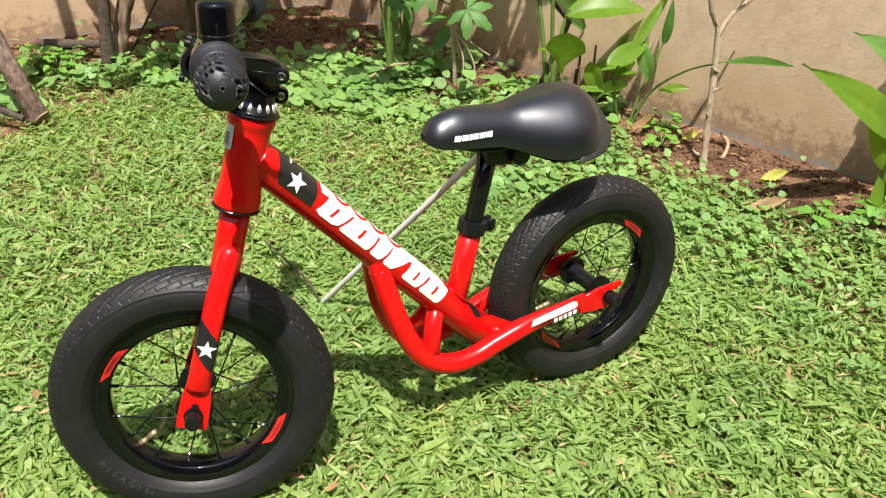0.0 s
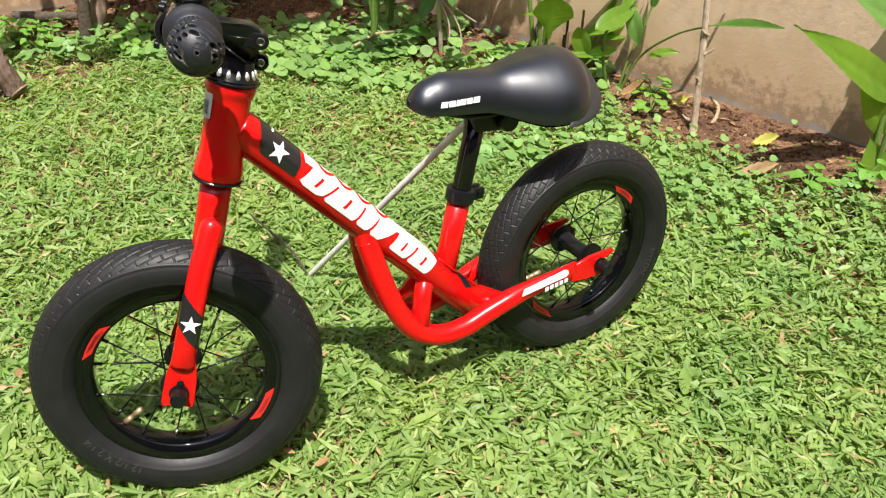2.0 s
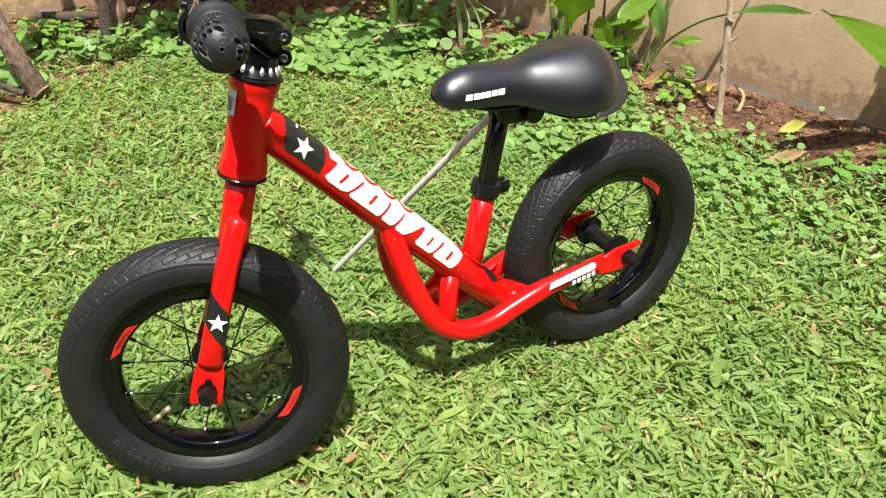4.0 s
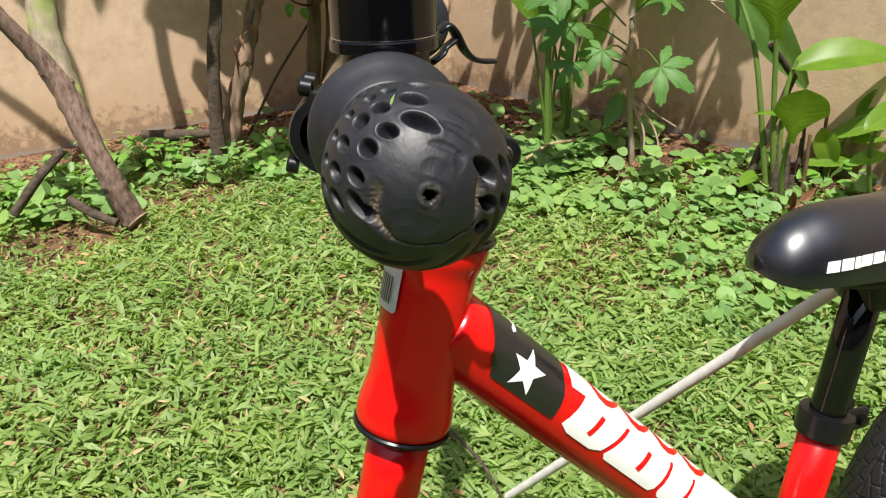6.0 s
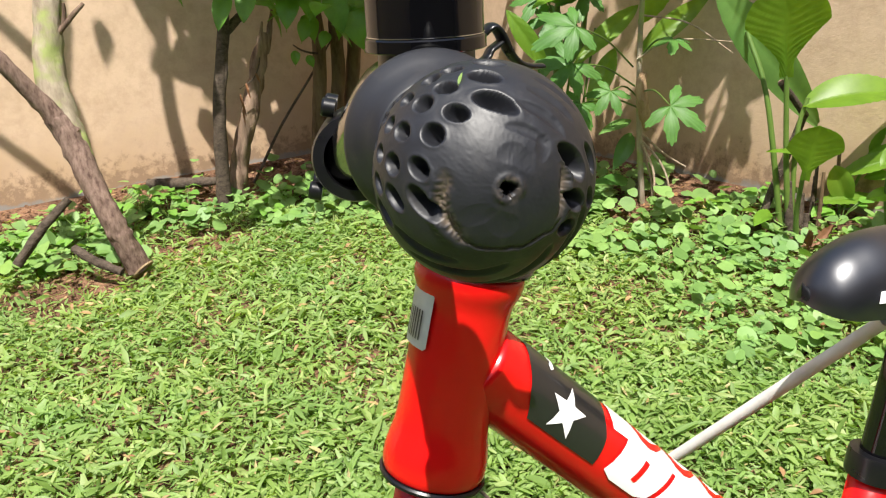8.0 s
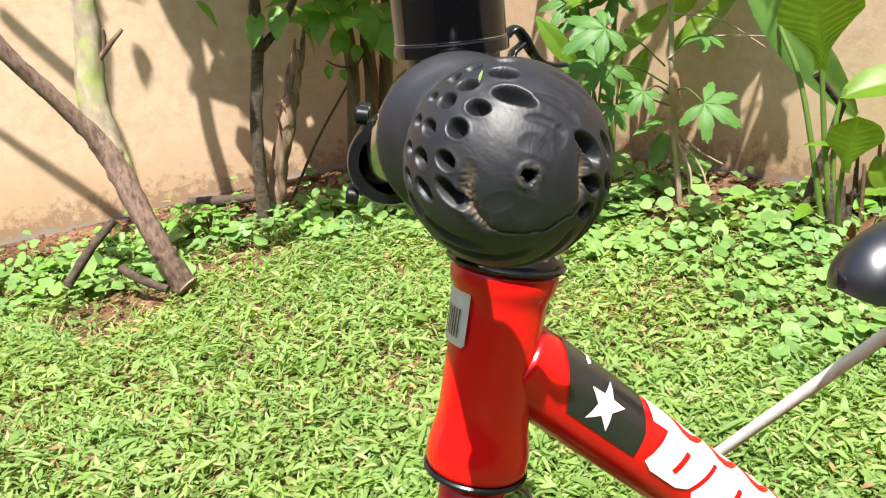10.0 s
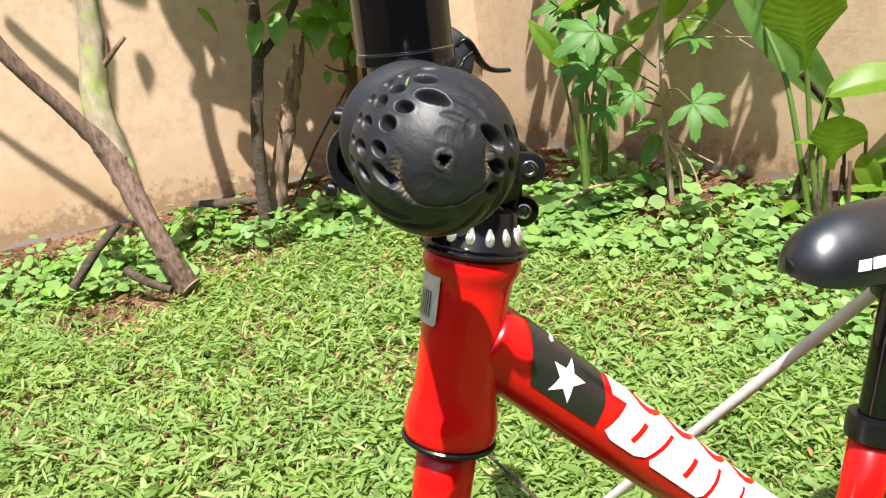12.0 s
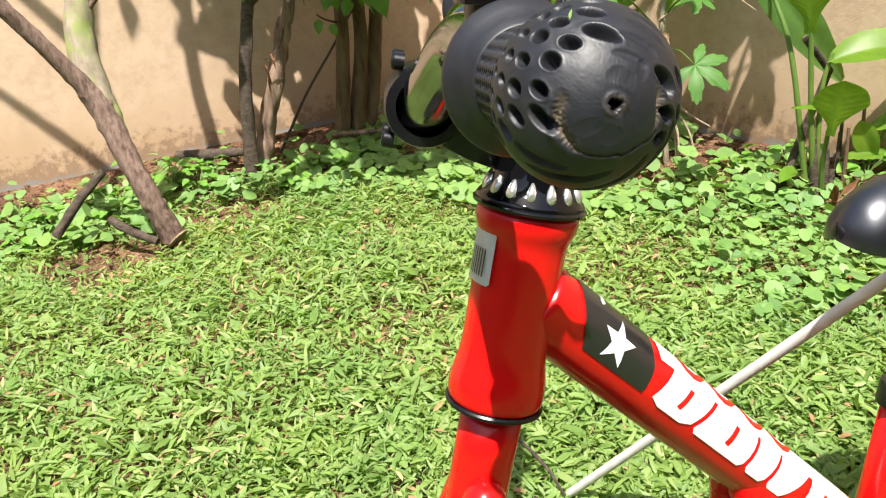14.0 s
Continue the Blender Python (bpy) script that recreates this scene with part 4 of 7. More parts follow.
    far = near - SIDE * 2 * near.dot(SIDE)
    bend = V((0.0545, -0.0420, 0.5705))

    def across(p):
        return p - SIDE * 2 * (p - C).dot(SIDE)

    farE = HOLE - SIDE * 2 * (HOLE - V((0.0606, 0.0115, 0.5418))).dot(SIDE) + V((0.022, 0, 0.016))
    way = [farE + far * -0.03, farE - far * 0.09, across(bend) + V((0.012, 0, 0.004)), C - SIDE * 0.014, C, C + SIDE * 0.014, bend, HOLE - near * 0.125, HOLE - near * 0.09, HOLE - near * 0.03]
    bar = put("handlebar", tube("handlebar", spline(way, 90), np.interp(np.abs(np.linspace(-1, 1, 90)), [0, 0.34, 0.50, 1], [0.0127, 0.0127, 0.0111, 0.0111]), seg=32), CHROME, bike, "chromed handlebar with a low rise")

    def grip(tip, d, seed):
        """Child's grip: guard disc, ribbed sleeve and a big dimpled ball end."""
        x = d.cross(V((0, 0, 1))).normalized()
        y = d.cross(x)
        if y.z < 0:
            x, y = -x, -y
        NU, NV = 330, 270
        R = 0.0212
        s = np.linspace(0, 1, NV)
        # profile from the tip inwards: (distance from tip, radius)
        dist = np.concatenate([R * (1 - np.cos(np.linspace(0, 2.35, 150))) * 0.98, np.linspace(R * (1 - math.cos(2.35)) * 0.98 + 0.0006, 0.0745, 120)])
        rad = np.concatenate([R * np.sin(np.linspace(0.0, 2.35, 150)), np.full(120, 0.0158)])
        rad[0] = 0.0004
        ker = np.ones(5) / 5
        rad[140:175] = np.convolve(np.pad(rad, 2, mode="edge"), ker, "valid")[140:175]
        th = np.linspace(0, 2 * np.pi, NU, endpoint=False)
        disp = np.zeros((NU, NV))
        lat = np.concatenate([np.linspace(0, 2.35, 150), np.full(120, 9.0)])
        sin_lat = np.sin(np.clip(lat, 0.05, 3))[None]

        def pit(la, az, half_len, half_wid, turn, deep, edge=0.95):
            """A hollow with its long axis turned from the way round the ball towards the way inwards."""
            c, sn = math.cos(radians(turn)), math.sin(radians(turn))
            da = (((th[:, None] - az + np.pi) % (2 * np.pi)) - np.pi) * sin_lat
            dl = lat[None] - la
            q = ((da * c + dl * sn) / half_len) ** 2 + ((dl * c - da * sn) / half_wid) ** 2
            return -deep * np.clip(1 - q, 0, 1) ** edge * (np.abs(da) < 0.8) + (0.00010 if deep > 0.001 else 0.0) * np.exp(-((q - 1.3) / 0.35) ** 2)

        # four rings of hollows on the side away from the rider, long at the ends of each ring
        for la, first, last, n, wid in ((0.785, 1.57, 3.27, 5, 0.086), (1.10, 1.60, 3.20, 6, 0.082), (1.36, 1.50, 3.36, 8, 0.070), (1.60, 1.40, 3.45, 10, 0.056), (1.80, 0.90, 3.45, 14, 0.042)):
            for k, az in enumerate(np.linspace(first, last, n)):
                end = abs(az - 2.43) / 0.83
                ln = wid * (1.32 + (0.95 if la < 1 else 0.5) * min(end, 1.1) ** 4)
                disp += pit(la - 0.04 * min(end, 1) ** 2, az + (0.06 if k == 1 else 0.0), ln, wid * (1 + 0.10 * math.sin(3 * k + 1)), 34 + 66 * (az - 1.6), 0.0040 if la < 1.3 else 0.0030)
        # and five on the other shoulder
        for la, az, ln, wid, turn in ((0.67, 0.22, 0.205, 0.100, 154), (0.97, 0.13, 0.150, 0.075, 162), (0.70, 5.97, 0.150, 0.088, 109), (0.97, 6.00, 0.116, 0.066, 133), (0.74, 5.60, 0.105, 0.080, 62), (1.22, 0.10, 0.12, 0.06, 150), (1.22, 5.95, 0.11, 0.06, 130)):
            disp += pit(la, az, ln, wid, turn, 0.0042, 0.8)
        # long moulded grooves sweep under the ball instead of holes
        for k in range(7):
            az = 3.80 + 0.30 * k
            la = 1.02 + 0.10 * math.sin(2.6 * k)
            da = ((th[:, None] - az + np.pi) % (2 * np.pi)) - np.pi
            q = ((lat[None] - la + 0.55 * da) / 0.075) ** 2 + (da / 0.34) ** 2
            disp -= 0.0011 * np.clip(1 - q, 0, 1) ** 0.8
        # centre hole with a worn rim, and a torn arc below it
        rr = np.sqrt((lat[None] * np.cos(th)[:, None] - 0.0) ** 2 + (lat[None] * np.sin(th)[:, None]) ** 2)
        worn_rim = 0.062 * (1 + 0.16 * np.sin(th * 3 + 0.7) + 0.09 * np.sin(th * 7))[:, None]
        disp -= 0.0050 * np.clip(1 - (rr / worn_rim) ** 2, 0, 1) ** 0.5
        disp += 0.00030 * np.exp(-((rr - 0.105) / 0.026) ** 2) * (1 + 0.7 * np.sin(th * 2 + 1)[:, None] + 0.5 * np.sin(th * 3 + 2)[:, None])
        cl = np.minimum(lat, 2.4)
        grain = np.array([[noise.noise(V((math.cos(t) * la * 9, math.sin(t) * la * 9, seed))) for la in cl] for t in th])
        fine = np.array([[noise.noise(V((math.cos(t) * la * 34, math.sin(t) * la * 34, seed + 4))) for la in cl] for t in th])
        # torn rubber: a wide ragged cut on one side, a faint line below, a rough crack on the other side
        wob = 0.030 * np.sin(th * 3 + seed) + 0.012 * np.sin(th * 8)

        def arc(az, spread, la, wide, deep, ragged):
            da = ((th[:, None] - az + np.pi) % (2 * np.pi)) - np.pi
            near_az = np.clip(1.4 - np.abs(da) / spread, 0, 1)
            x = (lat[None] - la - wob[:, None] - 0.05 * grain * ragged) / (wide * (1 + 0.5 * fine * ragged))
            return deep * near_az * (np.exp(-x ** 2) * (1 + 0.9 * fine * ragged) - 0.35 * np.exp(-((x - 1.9) / 0.8) ** 2))

        tears = arc(3.42, 0.50, 0.56, 0.052, 0.0014, 0.40) + arc(4.75, 0.95, 0.57, 0.012, 0.0006, 0.5) + arc(6.10, 0.36, 0.52, 0.032, 0.0014, 0.45)
        disp -= tears
        dirt = np.clip(tears / 0.0011, 0, 1) * np.clip(0.75 + 0.8 * fine, 0, 1)
        dirt = np.maximum(dirt, 0.5 * np.clip(1 - np.abs(rr - 0.09) / 0.05, 0, 1) * np.clip(0.3 + fine + 0.6 * grain, 0, 1))
        disp += 0.00005 * (grain + 0.6 * fine) * (lat[None] < 1.5)
        # flat streaks moulded side by side on the upper shoulder, and shallow dents round the hole
        for la, az, ln, wid, turn, deep in ((0.50, 1.10, 0.20, 0.055, 4, 0.00045), (0.72, 0.95, 0.26, 0.062, 5, 0.00060), (0.93, 0.88, 0.26, 0.060, 2, 0.00060), (1.14, 0.85, 0.26, 0.058, 0, 0.00055), (0.45, 0.72, 0.12, 0.07, 60, 0.00026), (0.28, 1.20, 0.18, 0.09, 10, 0.00022), (0.30, 4.45, 0.16, 0.11, 20, 0.00028), (0.34, 3.75, 0.16, 0.09, 110, 0.0002)):
            disp += pit(la, az, ln, wid, turn, deep, 0.75)
        # rows of small holes on the sleeve
        onsl = ((dist > 0.0445) & (dist < 0.0725))[None]
        ph = (th[:, None] * 30 / (2 * np.pi)) % 1.0
        pl = (dist[None] / 0.0027) % 1.0
        disp -= 0.0014 * (((ph - 0.5) / 0.36) ** 2 + ((pl - 0.5) / 0.36) ** 2 < 1) * onsl
        rad2 = rad[None] + disp * np.clip(rad[None] / 0.004, 0, 1)
        d2 = dist[None] + np.zeros((NU, 1))
        # sink along the axis near the tip, where the surface faces outwards
        face = np.cos(np.clip(lat, 0, np.pi / 2))[None]
        d2 = d2 - disp * face
        rad2 = rad[None] + disp * np.sqrt(1 - face ** 2) * (rad[None] > 0.001)
        t0, xv, yv, dv = (np.array(q) for q in (tip, x, y, d))
        pts = t0 - dv * d2[..., None] + (xv * np.cos(th)[:, None, None] + yv * np.sin(th)[:, None, None]) * rad2[..., None]
        g = put("grip", grid_mesh("grip", pts[::-1], close_u=True), GRIP_RUBBER, bar, "worn black rubber grip with a dimpled ball end")
        soiled = g.data.attributes.new("dirt", "FLOAT", "POINT")
        soiled.data.foreach_set("value", dirt[::-1].reshape(-1).astype(np.float32))
        put("guard_disc", lathe("guard_disc", V(tip) - d * 0.0875, d, [(0.0112, 0), (0.0215, 0.0008), (0.0232, 0.002), (0.0236, 0.0032), (0.0231, 0.0046), (0.0205, 0.0075), (0.0180, 0.0105), (0.0164, 0.0145), (0.0156, 0.0150)], 56, 60), GRIP_RUBBER, bar, "black rubber guard disc")

    grip(HOLE, near, 3)
    grip(farE, far, 5)
    # bell
    base = HOLE + near * (V((0.041, -0.110, 0.593)) - HOLE).dot(near)
    up = V((0.03, 0.0, 1)).normalized()
    B = V((0.0430, -0.1080, 0.5925))
    bell = put("bell", lathe("bell", B, up, [(0.010, 0.0), (0.0169, 0.0001), (0.0171, 0.0003), (0.0171, 0.0009), (0.0171, 0.0028), (0.0171, 0.0034), (0.0165, 0.0040), (0.0165, 0.0255), (0.0160, 0.0288), (0.0142, 0.0308), (0.010, 0.0320), (0.004, 0.0325)], 56, 40), BLACK_GLOSS, bike, "glossy black cylindrical bell with a thin rim ring")
    # bright steel line put in as the highlight along the black rim
    put("rim_glint", lathe("rim_glint", B + up * 0.0040, up, [(0.0164, 0), (0.0167, 0.0001), (0.0167, 0.0003), (0.0164, 0.0004)], 48), STEEL, bell, "thin bright line standing in for the rim's highlight")
    put("bell_base", lathe("bell_base", B - up * 0.010, up, [(0.009, 0), (0.0132, 0.0006), (0.0138, 0.0016), (0.0138, 0.0099), (0.012, 0.0102)], 36), BLACK_SATIN, bell, "black plastic bell base")
    v, f = lathe_data(base - near * 0.006, near, [(0.0112, 0), (0.0148, 0.0005), (0.0150, 0.0115), (0.0112, 0.012), (0.0112, 0)], 32, caps=False)
    put("bell_band", sharp(mesh_from("bell_band", v, f)), BLACK_SATIN, bell, "black clamp band")
    lever = [(0.0645, -0.1000, 0.5938), (0.0660, -0.1000, 0.5952), (0.0680, -0.1000, 0.5958), (0.0700, -0.1000, 0.5938), (0.0718, -0.1000, 0.5902), (0.0735, -0.1000, 0.5870), (0.0762, -0.1000, 0.5842), (0.0798, -0.1000, 0.5828), (0.0842, -0.1000, 0.5822)]
    put("bell_lever", tube("bell_lever", spline([V(p) for p in lever], 44), np.interp(np.linspace(0, 1, 44), [0, 0.15, 0.45, 0.8, 1], [0.0010, 0.0012, 0.0013, 0.0010, 0.0009]), seg=12, side=(0.0, 1, 0), squash=3.0), BLACK_SATIN, bell, "black curved bell lever")
    put("lever_arm", tube("lever_arm", spline([V((0.0712, -0.1000, 0.5915)), V((0.0685, -0.1005, 0.5902)), V((0.0662, -0.1010, 0.5890)), V((0.0645, -0.1015, 0.5870)), V((0.0600, -0.1030, 0.5850))], 20), 0.0010, seg=10, side=(0, 1, 0), squash=2.6), BLACK_SATIN, bell)

build_cockpit()

# rod that props the bike
rod_a, rod_b = V((0.286, 0.338, 0.008)), V((0.3985, 0.026, 0.3710))
rod = thing("prop_rod", rod_a, "light grey painted metal rod leaning against the bike saddle", "rod")
put("rod_body", sharp(tube("rod_body", [rod_a, rod_a.lerp(rod_b, 0.3), rod_a.lerp(rod_b, 0.7), rod_b], 0.0048, seg=20)), GREY_METAL, rod)

# ---- lawn and low plants ----
def leaf_swarm(name, rng, centers, lengths, widths, heights, tilt, rows, fold=0.25, curl=0.35, roll=0.5, az=None, lean=0.0):
    """Thousands of single leaf blades as one mesh. rows: (place along, half width) of the outline."""
    n = len(centers)
    k = len(rows)
    az = rng.uniform(0, 2 * np.pi, n) if az is None else az
    pitch = rng.normal(tilt[0], tilt[1], n)
    rl = rng.normal(0, roll, n)
    d = np.stack([np.cos(az) * np.cos(pitch), np.sin(az) * np.cos(pitch), np.sin(pitch)], 1)
    s = np.stack([-np.sin(az), np.cos(az), np.zeros(n)], 1)
    u = np.cross(d, s) * -1
    u = np.where(u[:, 2:3] < 0, -u, u)
    s2 = s * np.cos(rl)[:, None] + u * np.sin(rl)[:, None]
    u2 = np.cross(d, s2)
    u2 = np.where(u2[:, 2:3] < 0, -u2, u2)
    bend = rng.uniform(0, 1, n) * curl
    verts = np.zeros((n, k, 3, 3))
    for i, (t, w) in enumerate(rows):
        c = centers + d * (lengths * (t - 0.35))[:, None] - u2 * (lengths * bend * t * t)[:, None]
        c = c + np.array([0, 0, 1.0]) * heights[:, None]
        e = s2 * (widths * w)[:, None]
        lift = u2 * (widths * w * fold)[:, None]
        verts[:, i, 0] = c - e + lift
        verts[:, i, 1] = c
        verts[:, i, 2] = c + e + lift
    verts[..., 2] += lean * (verts[..., 1] - centers[:, None, None, 1])
    verts[..., 2] = np.maximum(verts[..., 2], centers[:, None, None, 2] + 0.0015)
    base = (np.arange(n) * k * 3)[:, None, None]
    q = []
    for i in range(k - 1):
        for j in range(2):
            a = i * 3 + j
            q.append([a, a + 1, a + 4, a + 3])
    quads = (base + np.array(q)[None]).reshape(-1, 4)
    return many_quads(name, verts.reshape(-1, 3), quads)


def soil_share(x, y):
    """How bare the ground is, 0 to 1: beds along the walls and a few worn spots."""
    g, gb, gs = wall_gap(x, y)
    n1 = noise.noise(V((x * 2.1, y * 2.1, 5.0)))
    n2 = noise.noise(V((x * 7.0, y * 7.0, 9.0)))
    bare = 0.0
    bed = 0.30 - 0.16 * min(max((y - 0.62) / 0.16, 0), 1)
    bare = max(bare, min(max((bed + 0.10 * n1 + 0.08 * n2 - gs) / 0.10, 0), 1))
    bare = max(bare, min(max((0.27 + 0.14 * n1 + 0.08 * n2 - gb) / 0.10, 0), 1))
    corner = math.hypot(x - 1.00, (y - 1.93) * 0.85)
    bare = max(bare, min(max((0.38 + 0.1 * n2 - corner) / 0.12, 0), 1))
    bare = max(bare, min(max((0.14 + 0.05 * n2 - math.hypot((x - 1.10) * 0.75, y - 1.20)) / 0.06, 0), 1) * 0.9)
    bare = max(bare, min(max((0.10 + 0.05 * n2 - math.hypot((x - 0.12) * 0.6, y - 1.68)) / 0.05, 0), 1) * 0.85)
    bare = max(bare, min(max((0.15 + 0.07 * n2 - math.hypot((x + 0.17) * 0.75, y - 1.50)) / 0.06, 0), 1) * 0.8)
    return bare


def cover_share(x, y):
    """Where the round-leaved weeds take over from the lawn."""
    g, gb, gs = wall_gap(x, y)
    n1 = noise.noise(V((x * 2.7, y * 2.7, 1.0)))
    n2 = noise.noise(V((x * 8.0, y * 8.0, 3.0)))
    belt = min(max((0.60 + 0.20 * n1 - gs) / 0.16, 0), 1)
    belt2 = min(max((0.62 + 0.20 * n1 - gb) / 0.16, 0), 1)
    v = max(belt, belt2 * 0.75)
    return min(max(v * (0.72 + 0.9 * n2), 0), 1)


def points_in(rng, count, x0, x1, y0, y1):
    return np.stack([rng.uniform(x0, x1, count), rng.uniform(y0, y1, count)], 1)


def on_ground(xy):
    return np.array([(x, y, ground_z(x, y)) for x, y in xy])


def build_lawn():
    rng = np.random.RandomState(11)
    near = points_in(rng, 152000, -0.60, 1.40, -0.72, 0.62)
    far = points_in(rng, 98000, -0.85, 1.45, 0.62, 2.30)
    both = np.concatenate([near, far])
    keep = []
    draw = rng.uniform(0, 1, len(both))
    for i, (x, y) in enumerate(both):
        if wall_gap(x, y)[0] < 0.02:
            continue
        patchy = 0.88 + 0.50 * noise.noise(V((x * 5.0, y * 5.0, 4.0))) + 0.35 * noise.noise(V((x * 22.0, y * 22.0, 8.0)))
        p = (1 - soil_share(x, y)) * (1 - 0.65 * cover_share(x, y)) * patchy
        if draw[i] < p:
            keep.append(i)
    keep = np.array(keep)
    far_flag = keep >= len(near)
    c = on_ground(both[keep])
    n = len(c)
    clump = np.array([noise.noise(V((x * 4, y * 4, 7.0))) for x, y, _ in c])
    # blades fan out from the middle of their tuft
    cell = np.floor(c[:, :2] / 0.027).astype(int)
    mid = (cell + np.stack([(cell[:, 0] * 127 + cell[:, 1] * 311) % 97 / 97.0, (cell[:, 0] * 269 + cell[:, 1] * 183) % 89 / 89.0], 1)) * 0.027
    out = c[:, :2] - mid
    az = np.where(rng.uniform(0, 1, n) < 0.72, np.arctan2(out[:, 1], out[:, 0]) + rng.normal(0, 0.45, n), rng.uniform(0, 2 * np.pi, n))
    slim = rng.uniform(0, 1, n) < 0.45
    ln = np.where(slim, 0.0176, 0.0146) * np.exp(rng.normal(0, 0.34, n)) * np.where(far_flag, 1.12, 1.0) * (1 + 0.25 * clump)
    wd = ln * np.where(slim, rng.uniform(0.075, 0.115, n), rng.uniform(0.130, 0.200, n)) * np.where(far_flag, 1.1, 1.0)
    h = rng.beta(1.9, 1.7, n) * 0.027 + 0.002 + 0.007 * clump
    # pressed flat where the wheels stand
    for cx, cy, rx in ((0.0, 0.0, 0.13), (0.57, 0.0, 0.13)):
        q = ((c[:, 0] - cx) / rx) ** 2 + ((c[:, 1] - cy) / 0.10) ** 2
        h = h * (1 - 0.75 * np.exp(-q ** 2))
    rows = [(0.0, 0.42), (0.24, 0.88), (0.50, 1.0), (0.78, 0.74), (1.0, 0.05)]
    far_rows = [(0.0, 0.45), (0.50, 1.0), (1.0, 0.08)]
    h = np.maximum(h, 0.002)
    for name, take, shape in (("lawn", ~far_flag, rows), ("far_lawn", far_flag, far_rows)):
        me = leaf_swarm(name, rng, c[take], ln[take], wd[take], h[take], (0.13, 0.34), shape, 0.26, 1.0, roll=0.40, az=az[take], lean=0.05)
        tagged(put(name, me, GRASS), "dense broad-bladed green carpet grass lawn in sun", "lawn", kind="stuff")
    # a few longer shoots
    c2 = on_ground(points_in(rng, 1500, -0.6, 1.3, -0.7, 1.6))
    c2 = np.array([p for p in c2 if soil_share(p[0], p[1]) < 0.4 and wall_gap(p[0], p[1])[0] > 0.15])
    m = len(c2)
    c2 = np.repeat(c2[:420], 6, axis=0) + np.concatenate([rng.normal(0, 0.006, (len(c2[:420]) * 6, 2)), np.zeros((len(c2[:420]) * 6, 1))], 1)
    m = len(c2)
    me = leaf_swarm("long_blades", rng, c2, rng.uniform(0.028, 0.055, m), rng.uniform(0.0022, 0.0038, m), rng.uniform(0.016, 0.032, m), (0.22, 0.25), rows, 0.35, 0.7)
    tagged(put("long_blades", me, GRASS), "longer grass shoots standing out of the lawn", "grass", kind="stuff")


def build_outer_lawn():
    """The rest of the yard's grass, in coarser tufts."""
    rng = np.random.RandomState(29)
    xy = points_in(rng, 46000, -2.97, 2.1, -2.72, 2.2)
    wide = np.array([not (-0.60 < x < 1.40 and -0.72 < y < 0.62) and not (-0.85 < x < 1.45 and 0.62 <= y < 2.3) and wall_gap(x, y)[0] > 0.03 and min(x + 3.0, y + 2.75) > 0.02 and not (x > 1.0 and y > -0.72) for x, y in xy])
    xy = xy[wide]
    c = on_ground(xy)
    n = len(c)
    rows = [(0.0, 0.4), (0.5, 1.0), (1.0, 0.05)]
    me = leaf_swarm("outer_lawn", rng, c, rng.uniform(0.05, 0.09, n), rng.uniform(0.010, 0.017, n), rng.uniform(0.006, 0.028, n), (0.05, 0.3), rows, 0.3, 0.5)
    tagged(put("outer_lawn", me, GRASS), "coarser grass covering the rest of the yard", "lawn", kind="stuff")


